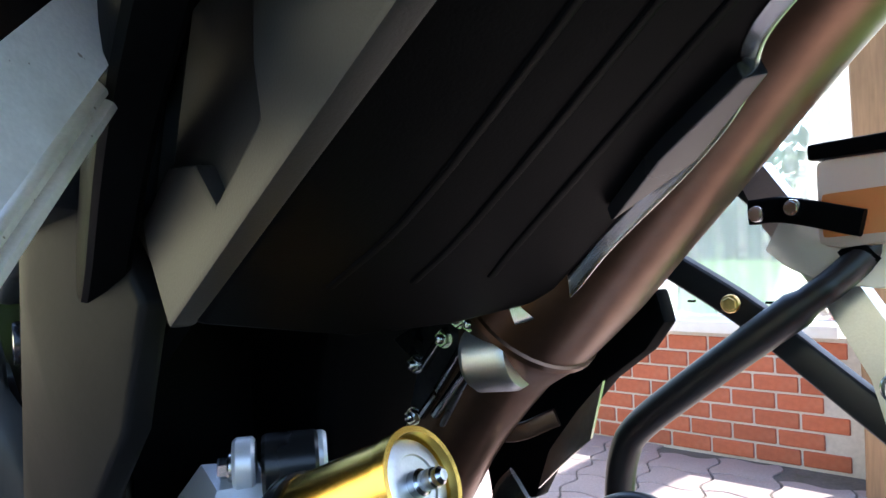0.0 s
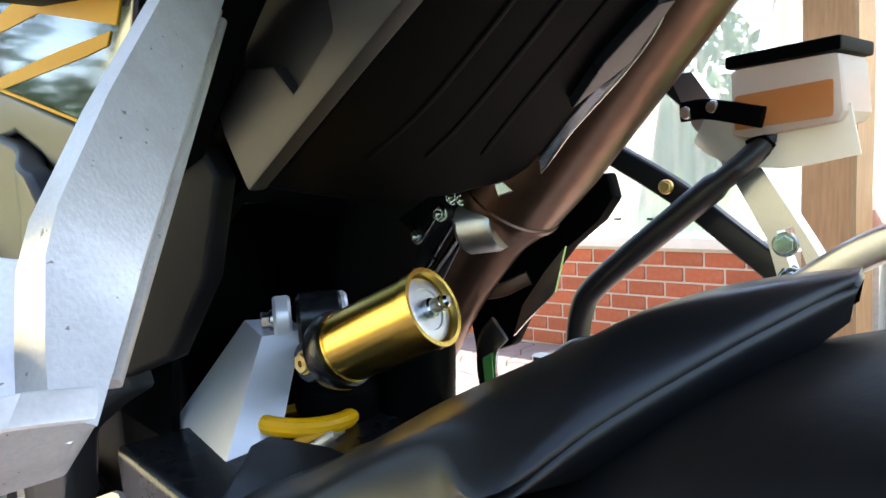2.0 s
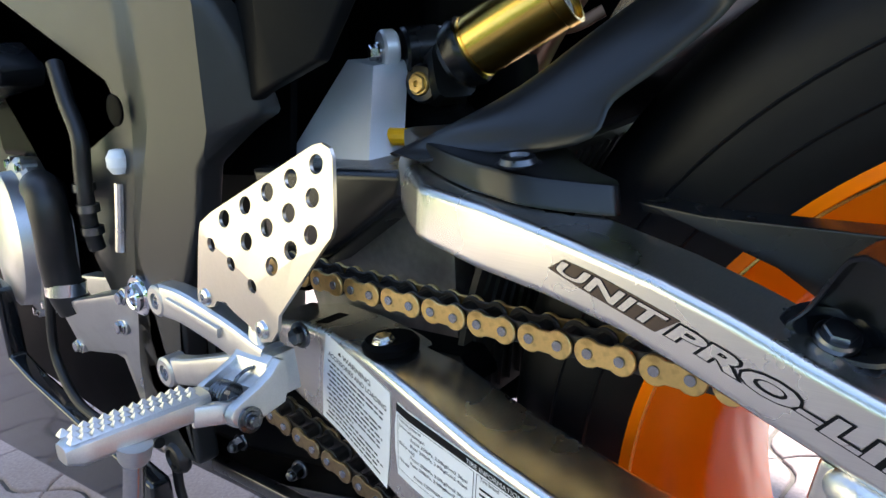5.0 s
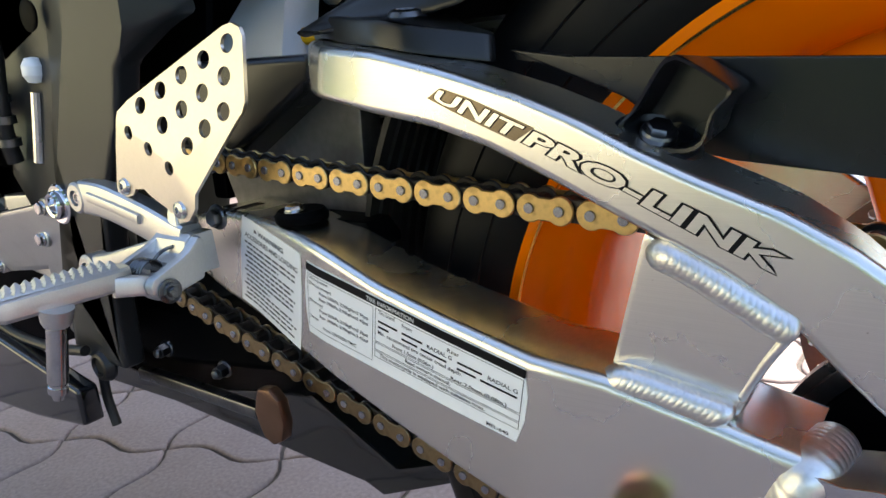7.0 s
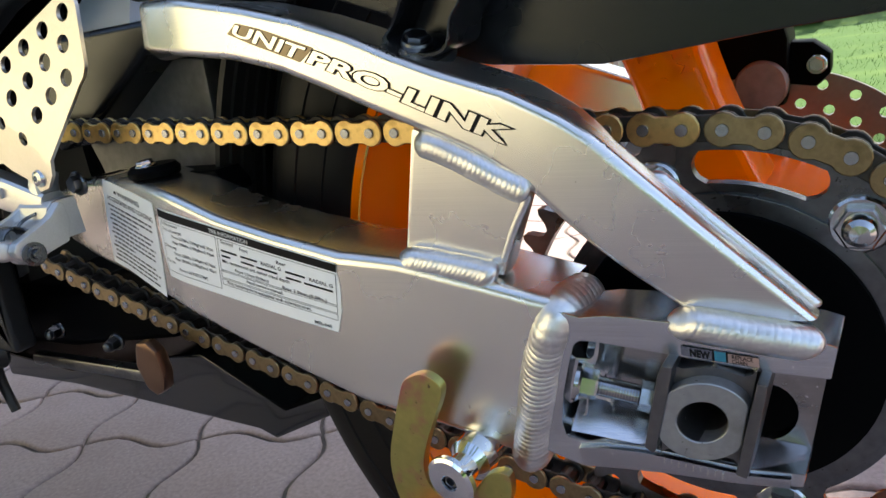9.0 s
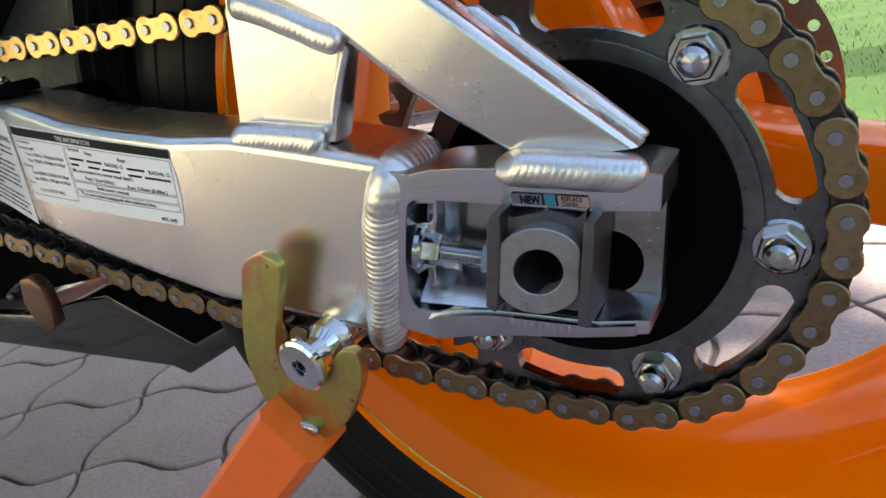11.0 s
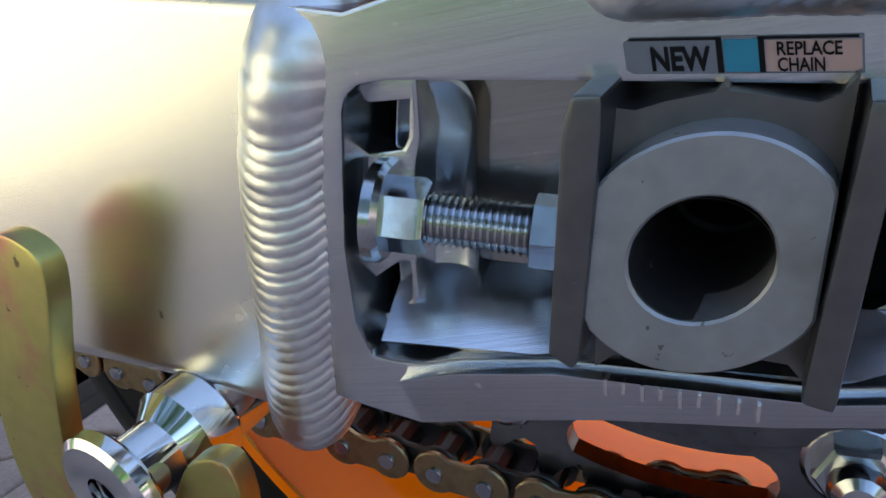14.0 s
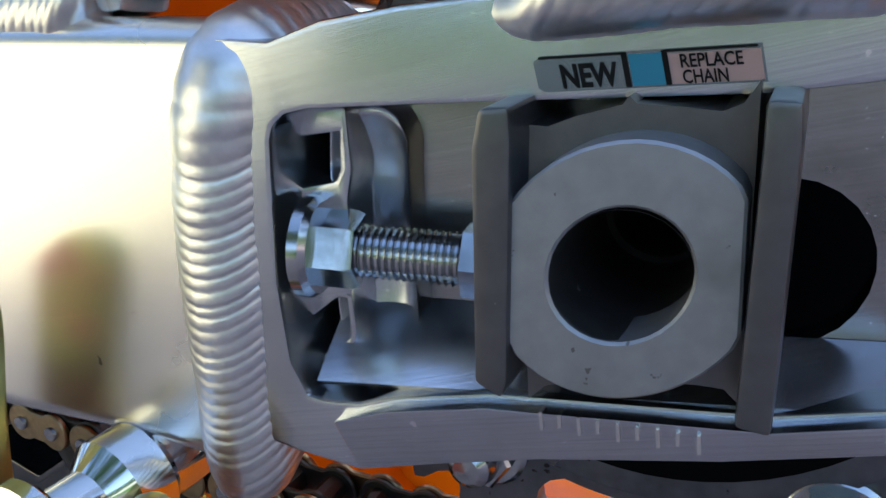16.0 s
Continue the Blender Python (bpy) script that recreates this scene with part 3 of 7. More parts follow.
body = [axle_uv(*q) for q in ((-0.98, 1.24), (-0.86, 1.13), (-0.70, 1.10), (-0.45, 1.15), (-0.06, 1.19), (0.0, 1.25), (0.06, 1.19), (0.45, 1.12), (0.74, 1.06), (0.90, 1.10), (1.02, 1.24), (1.0, -1.25), (0.85, -1.10), (0.6, -1.06), (0.0, -1.02), (-0.5, -1.02), (-0.8, -1.06), (-0.97, -1.18))]
adjuster = sub(bike, "chain_adjuster", prism(body, [[axle_uv(0.80 * math.cos(2 * math.pi * k / 24), 0.70 * math.sin(2 * math.pi * k / 24)) for k in range(24)]], on_axle, 0.0060, 0.026), ADJ, "grey steel chain adjuster block")
sub(adjuster, "side_bar", prism([(-0.0093, 0.3399), (-0.0073, 0.3445), (-0.0035, 0.3438), (-0.0042, 0.3395), (-0.0124, 0.3067), (-0.0137, 0.3046), (-0.0169, 0.3077)], [], on_axle, -0.0012, 0.022, 0.0009), ADJ)
sub(adjuster, "side_bar", prism([(0.0234, 0.3328), (0.0244, 0.3376), (0.0280, 0.3365), (0.0274, 0.3320), (0.0194, 0.2951), (0.0153, 0.2970)], [], on_axle, -0.0012, 0.022, 0.0009), ADJ)


def axle_face():
    out = []
    for k in range(48):
        a = 2 * math.pi * k / 48
        out.append(axle_uv(max(-1, min(1, 1.19 * math.cos(a))), math.sin(a)))
    return out


bore = [axle_uv(0.615 * math.cos(2 * math.pi * k / 32), 0.525 * math.sin(2 * math.pi * k / 32)) for k in range(32)]
axle = sub(bike, "rear_axle_nut", prism(axle_face(), [bore], on_axle, 0.0, 0.009, 0.0004, 1), AXLE, "hollow grey steel rear axle nut with two flats")
rings = [[seat(u, ya(u) + h, v) for u, v in ring_pts(AC[0], AC[1] - 0.0003, r, 32)] for r, h in ((0.0092, 0.0004), (0.0089, 0.001), (0.0088, 0.03), (0.0080, 0.031), (0.0080, 0.20), (0.0002, 0.2001))]
sub(axle, "axle_bore", loft(rings, True, False), ADJ)
bd = Vector((0.95, 0.2, -0.25)).normalized()
b0 = seat(-0.0462, yb(-0.0462) + 0.006, 0.3282)
adjb = sub(bike, "adjuster_bolt", turned([(0.0003, 0), (0.0040, 0), (0.0040, 0.034), (0.0003, 0.034)], axes(b0, bd), 20), STEEL, "zinc plated threaded adjuster bolt")
for k in range(20):
    sub(adjb, "thread", turned([(0.0038, 0.0085 + 0.00115 * k), (0.0045, 0.0090 + 0.00115 * k), (0.0038, 0.0096 + 0.00115 * k)], axes(b0, bd), 16), STEEL)
sub(adjb, "flange_nut", hexed(axes(b0, bd, (0.2, 0.3, 1)), 0.0112, 0.0085, 0.0085), STEEL)
sub(adjb, "lock_nut", hexed(axes(b0 + bd * 0.0255, bd, (0.1, 0.6, 1)), 0.0105, 0.0055), STEEL)

# paddock stand bobbin on the arm
sp = Vector((-0.0962, -0.0840, 0.2904))
spd = Vector((0.10, 1.0, 0.05)).normalized()
m = axes(sp, spd)
bob = sub(bike, "stand_bobbin", turned([(0.0040, 0.0045), (0.0040, 0.0), (0.0105, 0.0), (0.0120, 0.001), (0.0120, 0.0035), (0.0108, 0.0045), (0.0070, 0.0055), (0.0070, 0.013), (0.0105, 0.017), (0.0105, 0.024), (0.0085, 0.026), (0.0085, 0.048), (0.0003, 0.048)], m, 32), CHROME, "polished steel paddock stand bobbin")
sub(bob, "socket_bolt", hexed(axes(sp + spd * 0.0042, -spd), 0.0062, 0.0030, 0.0, 0.0, 0.0022), DARKSTEEL)

# ---- chain ----
PITCH = 0.015875
RS = PITCH / 2 / math.sin(math.pi / 40)
CY = 0.0112


def plate_outline():
    out = []
    r, w = 0.0073, 0.0052
    for s in (1, -1):
        c = PITCH / 2 * s
        for k in range(13):
            a = radians(-130 + 260 * k / 12) if s == 1 else radians(50 + 260 * k / 12)
            out.append((c + r * math.cos(a), r * math.sin(a)))
    return out


def link_mesh(outer, mat=None):
    bm = bmesh.new()
    for side in (-1, 1):
        if outer:
            y0, y1 = (-0.0100, -0.0078) if side < 0 else (0.0078, 0.0100)
        else:
            y0, y1 = (-0.0072, -0.0052) if side < 0 else (0.0052, 0.0072)
        prism(plate_outline(), [], lambda u, v, h: Vector((u, h, v)), y0, y1, 0.0005, 1, bm)
    me = bpy.data.meshes.new("link_plates")
    bmesh.ops.recalc_face_normals(bm, faces=bm.faces)
    bm.to_mesh(me)
    bm.free()
    me.polygons.foreach_set("use_smooth", [True] * len(me.polygons))
    me.set_sharp_from_angle(angle=radians(35))
    me.materials.append(mat or CHAINDARK)
    return me


def pin_mesh():
    bm = turned([(0.0003, 0), (0.0025, 0), (0.0027, 0.0003), (0.0027, 0.0219), (0.0026, 0.0224), (0.0003, 0.0224)], axes((0, -0.0112, 0), (0, 1, 0)), 12)
    bmesh.ops.recalc_face_normals(bm, faces=bm.faces)
    me = bpy.data.meshes.new("pin")
    bm.to_mesh(me)
    bm.free()
    me.polygons.foreach_set("use_smooth", [True] * len(me.polygons))
    me.set_sharp_from_angle(angle=radians(35))
    me.materials.append(PINSTEEL)
    return me


PIN = pin_mesh()
OUTER, OUTER_SHADED, INNER = link_mesh(True, CHAINGOLD), link_mesh(True, CHAINGOLD_SHADED), link_mesh(False)


def chain_pins():
    """Pin centres: round the sprocket, then along both runs to the front."""
    around = [radians(78 - 9 * k) for k in range(-1, 19)]
    pins = [Vector((RS * math.cos(a), 0, AZ + RS * math.sin(a))) for a in around]
    top, bottom = [], []
    p = pins[0]
    line = smooth_path([p, (-0.075, 0, 0.4255), (-0.142, 0, 0.4290), (-0.25, 0, 0.4350), (-0.35, 0, 0.4415), (-0.42, 0, 0.4462), (-0.50, 0, 0.4515)], 30)
    low = smooth_path([pins[-1], (-0.06, 0, 0.2265), (-0.178, 0, 0.2515), (-0.26, 0, 0.2735), (-0.346, 0, 0.2950), (-0.42, 0, 0.3155), (-0.492, 0, 0.3370), (-0.525, 0, 0.348)], 30)
    for src, dst, start in ((line, top, p), (low, bottom, pins[-1])):
        last = start
        for q in src:
            while (q - last).length >= PITCH:
                last = last + (q - last).normalized() * PITCH
                dst.append(last)
    return top[::-1], pins, bottom


top, mid, bottom = chain_pins()
allpins = top + mid + bottom
bm = bmesh.new()
for p in allpins:
    turned([(0.0003, -0.0052), (0.0051, -0.0052), (0.0051, 0.0052), (0.0003, 0.0052)], axes((p.x, CY, p.z), (0, 1, 0)), 12, bm)
chain = sub(bike, "drive_chain", bm, CHAINDARK, "gold drive chain with oily dark rollers")
for i in range(len(allpins) - 1):
    a, b = allpins[i], allpins[i + 1]
    c = (a + b) / 2
    ang = math.atan2(b.z - a.z, b.x - a.x)
    outer = (i - len(top)) % 2 == 0
    mm = Matrix.Translation((c.x, CY, c.z)) @ Matrix.Rotation(-ang, 4, "Y")
    # plates round the sprocket and along the lower run take the shaded colour
    pl = (OUTER if i < len(top) - 1 else OUTER_SHADED) if outer else INNER
    link = new("outer_link" if outer else "inner_link", pl)
    link.parent = chain
    link.matrix_basis = mm
    if outer:
        for k in (-1, 1):
            pin = new("pin", PIN)
            pin.parent = chain
            pin.matrix_basis = mm @ Matrix.Translation((k * PITCH / 2, 0, 0))

# ---- rear sprocket ----
def polar(r, deg):
    return (AX + r * math.cos(radians(deg)), AZ + r * math.sin(radians(deg)))


def tooth_outline():
    out = []
    for k in range(40):
        a = 78 - 9 * k
        for da, r in ((4.5, 0.1055), (3.3, 0.1035), (2.2, 0.0985), (1.0, 0.0962), (-1.0, 0.0962), (-2.2, 0.0985), (-3.3, 0.1035)):
            out.append(polar(r, a - 4.5 + da))
    return out


slots = []
for k in range(6):
    c = 18 + 60 * k
    o = [polar(0.0918, c - 15.5 + 31 * i / 10) for i in range(11)]
    o2 = [polar(0.0775, c + 14.5 - 29 * i / 10) for i in range(11)]
    slots.append([polar(r, c + a) for r, a in ((0.0800, -16.8), (0.0825, -17.7), (0.0845, -18.0), (0.0870, -17.8), (0.0895, -17.0))] + o + [polar(r, c + a) for r, a in ((0.0895, 17.0), (0.0870, 17.8), (0.0845, 18.0), (0.0825, 17.7), (0.0800, 16.8))] + o2)
sprocket = sub(bike, "rear_sprocket", prism(tooth_outline(), slots + [ring_pts(AX, AZ, 0.0640, 48)], xz(CY), -0.0032, 0.0032), DARKSTEEL, "dark grey steel rear sprocket with six slots")
sub(sprocket, "inner_step", prism(ring_pts(AX, AZ, 0.0735, 60), [ring_pts(AX, AZ, 0.0635, 60)], xz(CY), -0.0055, -0.0030, 0.0006), DARKSTEEL)
for k in range(6):
    px, pz = polar(0.0805, 48 + 60 * k)
    mm = axes((px, CY - 0.0040, pz), (0, -1, 0), (math.cos(k * 1.3), 0, math.sin(k * 1.3)))
    sub(sprocket, "sprocket_nut", hexed(mm, 0.0160, 0.0070, 0.0116, 0.0064), STEEL)
hubp = [(0.0640, -0.006), (0.0655, -0.006), (0.0665, 0.000), (0.0625, 0.002), (0.0590, 0.006), (0.0570, 0.020), (0.040, 0.024), (0.024, 0.022), (0.022, 0.004), (0.0205, 0.003), (0.012, 0.003)]
hub = sub(bike, "sprocket_carrier", turned(hubp, axes((AX, CY - 0.002, AZ), (0, 1, 0)), 64), BLACK, "black cush drive carrier")
for k in range(6):
    a = radians(18 + 60 * k)
    d, e = Vector((math.cos(a), 0, math.sin(a))), Vector((-math.sin(a), 0, math.cos(a)))
    mm = lambda u, v, h, d=d, e=e: Vector((AX, CY + 0.010 + h, AZ)) + d * u + e * v
    sub(hub, "carrier_rib", prism([(0.024, -0.003), (0.058, -0.004), (0.058, 0.004), (0.024, 0.003)], [], mm, 0.0, 0.012, 0.001), BLACK)

# ---- rear wheel ----
WY = 0.118
wm = axes((AX, WY, AZ), (0, 1, 0))


def spun(profile, sides, into=None):
    rings = [[wm @ Vector((r * math.cos(a), r * math.sin(a), h)) for a in (2 * math.pi * k / sides for k in range(sides))] for r, h in profile]
    rings.append(rings[0])
    bm = loft(rings, True, False)
    bmesh.ops.remove_doubles(bm, verts=bm.verts, dist=1e-6)
    if into:
        tmp = bpy.data.meshes.new("tmp")
        bm.to_mesh(tmp)
        bm.free()
        into.from_mesh(tmp)
        bpy.data.meshes.remove(tmp)
    return bm


rim = [(0.226, -0.087), (0.2275, -0.084), (0.224, -0.079), (0.217, -0.076), (0.211, -0.071), (0.204, -0.060), (0.200, -0.045), (0.199, 0.0)]
rim = rim + [(r, -h) for r, h in rim[-2::-1]]
rim_in = [(0.219, 0.0865), (0.209, 0.074), (0.196, 0.060), (0.189, 0.045), (0.186, 0.0)]
rim_in = rim_in + [(r, -h) for r, h in rim_in[-2::-1]]
wheelbm = spun(rim + rim_in, 140)
wheel = sub(bike, "rear_wheel", wheelbm, ORANGE, "glossy orange three-spoke rear wheel")
sub(wheel, "hub", spun([(0.018, -0.070), (0.060, -0.070), (0.064, -0.060), (0.055, -0.030), (0.055, 0.030), (0.060, 0.060), (0.018, 0.060)], 48), ORANGE)
for k in range(3):
    a = radians(108 + 120 * k)
    d, e = Vector((math.cos(a), 0, math.sin(a))), Vector((-math.sin(a), 0, math.cos(a)))
    rings = []
    for i in range(11):
        f = i / 10
        c = Vector((AX, WY, AZ)) + d * (0.045 + 0.151 * f)
        w = 0.026 - 0.016 * math.sin(math.pi * min(1, f * 1.1)) * 0.35 + 0.010 * max(0, f - 0.75) * 4
        h = 0.032 - 0.004 * f
        rings.append([c + e * (w * math.copysign(abs(math.cos(q)) ** 0.4, math.cos(q))) + Vector((0, 1, 0)) * (h * math.copysign(abs(math.sin(q)) ** 0.4, math.sin(q))) for q in (2 * math.pi * j / 20 for j in range(20))])
    spoke = sub(wheel, "spoke", loft(rings), ORANGE)
    if k == 0:
        for text, off in (("J 17M", 0.002), ("MT6.", -0.015)):
            bm = lettering(text, 0.013, lambda u, v, h: Vector((AX, WY - 0.0318 - h, AZ)) + d * (0.118 + u) + e * (off + v), 0.0)
            top = bmesh.ops.extrude_face_region(bm, geom=bm.faces[:])
            for v in top["geom"]:
                if isinstance(v, bmesh.types.BMVert):
                    v.co.y += 0.004
            sub(spoke, "raised_lettering", bm, ORANGE)
sub(wheel, "pinstripe", spun([(0.2172, -0.0862), (0.2178, -0.0866), (0.2186, -0.0868), (0.2180, -0.0860)], 120), GOLD)
tyre = [(0.214, -0.080), (0.2265, -0.0885), (0.238, -0.0905), (0.252, -0.0935), (0.268, -0.0940), (0.280, -0.0905), (0.290, -0.083), (0.299, -0.070), (0.307, -0.050), (0.312, -0.025), (0.3135, 0.0)]
tyre = tyre + [(r, -h) for r, h in tyre[-2::-1]]
sub(wheel, "tyre", spun(tyre + [(0.215, 0.06), (0.215, -0.06)], 160), RUBBER, "wide worn black road tyre")
for rr, hh in ((0.262, -0.0942), (0.243, -0.0918)):
    sub(wheel, "tyre_ridge", spun([(rr - 0.0012, hh + 0.0008), (rr, hh - 0.0006), (rr + 0.0012, hh + 0.0008)], 120), RUBBER)
dy = 0.205
holes = [ring_pts(*polar(r, 12 * k + s), 0.0034, 8) for k in range(30) for r, s in ((0.0935, 0), (0.0800, 6))]
disc = sub(wheel, "brake_disc", prism(ring_pts(AX, AZ, 0.1010, 90), holes + [ring_pts(AX, AZ, 0.062, 40)], xz(dy), -0.0025, 0.0025), DISC, "drilled steel brake disc")
sub(wheel, "disc_carrier", turned([(0.020, 0.0), (0.066, 0.0), (0.066, -0.004), (0.030, -0.03), (0.020, -0.03)], axes((AX, dy, AZ), (0, 1, 0)), 40), DARKSTEEL)


# ---- writing on the swingarm ----
TT = [(-0.1935, 0.4936), (-0.1758, 0.4884), (-0.1440, 0.4755), (-0.1081, 0.4602), (-0.0814, 0.4488), (-0.0565, 0.4372)]
TB = [(-0.1990, 0.4887), (-0.1829, 0.4816), (-0.1515, 0.4693), (-0.1155, 0.4531), (-0.0875, 0.4400), (-0.0625, 0.4295)]
TU = [0.0, 0.12, 0.36, 0.62, 0.81, 1.0]


def up_y(x, z):
    """Face of the upper arm at (x, z), between the two stations on either side."""
    last = None
    for (tx, tz), (bx, bz), y in zip(UP_T, UP_B, UP_Y):
        sx = bx + (tx - bx) * (z - bz) / (tz - bz)
        if last and sx >= x:
            return last[1] + (y - last[1]) * (x - last[0]) / (sx - last[0])
        last = (sx, y)
    return last[1]


def on_arm(f, v, h):
    """f along the lettering, v from its foot (0) to its head (1)."""
    b = [lerp(f, TU, [q[k] for q in TB]) for k in (0, 1)]
    t = [lerp(f, TU, [q[k] for q in TT]) for k in (0, 1)]
    x, z = b[0] + (t[0] - b[0]) * v, b[1] + (t[1] - b[1]) * v
    return Vector((x, up_y(x, z) - h - 0.0001, z))


def arm_text(text, f0, f1, bold, lift):
    cu = bpy.data.curves.new("text", "FONT")
    cu.body, cu.size, cu.offset, cu.resolution_u = text, 1.0, bold, 3
    ob = new("text", cu)
    me = bpy.data.meshes.new_from_object(ob)
    bpy.data.objects.remove(ob)
    bm = bmesh.new()
    bm.from_mesh(me)
    bmesh.ops.subdivide_edges(bm, edges=[e for e in bm.edges if e.calc_length() > 0.15], cuts=1)
    cu2 = bpy.data.curves.new("text", "FONT")
    cu2.body, cu2.size = text, 1.0
    ob = new("text", cu2)
    me2 = bpy.data.meshes.new_from_object(ob)
    bpy.data.objects.remove(ob)
    xs, zs = [v.co.x for v in me2.vertices], [v.co.y for v in me2.vertices]
    x0, x1, z0, z1 = min(xs), max(xs), min(zs), max(zs)
    for v in bm.verts:
        v.co = on_arm(f0 + (f1 - f0) * (v.co.x - x0) / (x1 - x0), (v.co.y - z0) / (z1 - z0) * 0.66 + 0.17, lift)
    return bm


decal = prism([(0.0, 0.04), (0.10, 0.04), (0.20, 0.04), (0.315, 0.04), (0.330, 0.96), (0.20, 0.96), (0.10, 0.96), (0.015, 0.96)], [], lambda u, v, h: on_arm(u, v, h), 0.00010, 0.00022)
decal = sub(swing, "arm_decal", decal, DECAL, "black outlined arm lettering")
sub(swing, "arm_lettering_outline", arm_text("UNIT", 0.020, 0.305, 0.060, 0.00026), INK)
sub(swing, "arm_lettering_outline", arm_text("PRO-LINK", 0.342, 0.985, 0.080, 0.00026), INK)
sub(swing, "arm_lettering", arm_text("UNIT", 0.020, 0.305, 0.026, 0.00046), ALU)
sub(swing, "arm_lettering", arm_text("PRO-LINK", 0.342, 0.985, 0.032, 0.00046), ALU)


def label_sheet(tl, tr, br, bl, lift):
    """Places label coordinates (0..1, 0..1 from the foot) on the beam's face."""
    def place(a, b, h):
        top = [tl[k] + (tr[k] - tl[k]) * a for k in (0, 1)]
        bot = [bl[k] + (br[k] - bl[k]) * a for k in (0, 1)]
        x, z = bot[0] + (top[0] - bot[0]) * b, bot[1] + (top[1] - bot[1]) * b
        return Vector((x, low_y(x) - h - lift, z))
    return place


def grid_plate(place, n=14, m=3, r=0.03):
    bm = bmesh.new()
    vs = {}
    for i in range(n + 1):
        for j in range(m + 1):
            a, b = i / n, j / m
            if i in (0, n) and j in (0, m):
                a = a + (r * 0.6 if i == 0 else -r * 0.6)
            vs[i, j] = bm.verts.new(place(a, b, 0.0))
    for i in range(n):
        for j in range(m):
            bm.faces.new((vs[i, j], vs[i + 1, j], vs[i + 1, j + 1], vs[i, j + 1]))
    return bm


def bars(place, items, bm=None):
    bm = bm or bmesh.new()
    for a0, b0, a1, b1 in items:
        n = max(1, int((a1 - a0) * 14))
        prev = None
        for i in range(n + 1):
            a = a0 + (a1 - a0) * i / n
            cur = (bm.verts.new(place(a, b0, 0.0002)), bm.verts.new(place(a, b1, 0.0002)))
            if prev:
                bm.faces.new((prev[0], cur[0], cur[1], prev[1]))
            prev = cur
    return bm


def words(place, text, a, b, size, wide, aspect, bm):
    """Line of print with its foot at (a, b); wide is its share of the label's width."""
    return lettering(text, 1.0, lambda u, v, h: place(a + u, b + v * size, 0.0002), 0, wide, bm, 0.0, 0.012)


LA = label_sheet((-0.3987, 0.4146), (-0.3150, 0.4032), (-0.3340, 0.3377), (-0.4200, 0.3520), 0.0003)
warn = sub(swing, "warning_label", grid_plate(LA), LABEL, "white printed warning label")
bm = words(LA, "WARNING", 0.30, 0.875, 0.075, 0.42, 1, bmesh.new())
words(LA, "ACCESSORIES AND LOADING", 0.07, 0.785, 0.070, 0.87, 1, bm)
sub(swing, "warning_print", bm, INK)
rows = []
rr = random.Random(4)
for k in range(13):
    z = 0.715 - 0.054 * k
    a = 0.07 + (0.03 if k % 3 else 0)
    end = 0.92 - (0.45 * rr.random() if k % 3 == 2 else 0.08 * rr.random())
    while a < end:
        w = 0.03 + 0.09 * rr.random()
        rows.append((a, z, min(a + w, end), z + 0.020))
        a += w + 0.018
rows += [(0.24, 0.90, 0.27, 0.92), (0.23, 0.885, 0.28, 0.90)]
sub(swing, "small_print", bars(LA, rows), INK)
LB = label_sheet((-0.3124, 0.4012), (-0.1484, 0.3827), (-0.1555, 0.3471), (-0.3215, 0.3560), 0.0003)


tyre_label = sub(swing, "tyre_label", grid_plate(LB, 20), LABEL, "white printed tyre information label")
sub(swing, "label_heading", bars(LB, [(0.012, 0.875, 0.988, 0.985)]), INK)
bm = lettering("TIRE INFORMATION", 1.0, lambda u, v, h: LB(0.36 + u, 0.897 + v * 0.085, 0.0004), 0, 0.22)
sub(swing, "heading_words", bm, LABEL)
bm = bmesh.new()
for text, a, b, w in (("Tire brand", 0.42, 0.79, 0.075), ("Front", 0.53, 0.765, 0.045), ("Rear", 0.72, 0.745, 0.045), ("RADIAL G", 0.64, 0.66, 0.10), ("RADIAL G", 0.87, 0.64, 0.10), ("Min. recommend tire center tread depth.", 0.42, 0.515, 0.36), ("Front 1.5mm (0.06in.)", 0.49, 0.425, 0.18), ("Rear 2.0mm (0.08in.)", 0.74, 0.40, 0.20), ("Read owner's manual.", 0.55, 0.315, 0.19), ("This motorcycle is equipped with tubeless tires.", 0.43, 0.205, 0.44), ("MEL-640", 0.88, 0.035, 0.075)):
    words(LB, text, a, b, 0.070, w, 1, bm)
for text, a, b, w in (("Cold tire pressures", 0.03, 0.79, 0.12), ("(Driver and passenger)", 0.03, 0.71, 0.14), ("(Driver only)", 0.03, 0.47, 0.09), ("Tire size", 0.03, 0.24, 0.06), ("Front 250kPa, 2.50kgf/cm2 36psi", 0.10, 0.63, 0.27), ("Rear 290kPa, 2.90kgf/cm2 42psi", 0.10, 0.55, 0.27), ("Front 250kPa, 2.50kgf/cm2 36psi", 0.10, 0.39, 0.27), ("Rear 290kPa, 2.90kgf/cm2 42psi", 0.10, 0.31, 0.27), ("Front 120/70ZR17M/C", 0.12, 0.16, 0.19)):
    words(LB, text, a, b, 0.060, w, 1, bm)
sub(swing, "label_print", bm, INK)
rows = [(0.42, 0.672, 0.51, 0.70), (0.53, 0.672, 0.62, 0.70), (0.76, 0.655, 0.85, 0.683), (0.42, 0.598, 0.47, 0.626), (0.53, 0.593, 0.60, 0.621), (0.615, 0.590, 0.72, 0.618), (0.76, 0.573, 0.83, 0.601), (0.845, 0.571, 0.97, 0.599)]
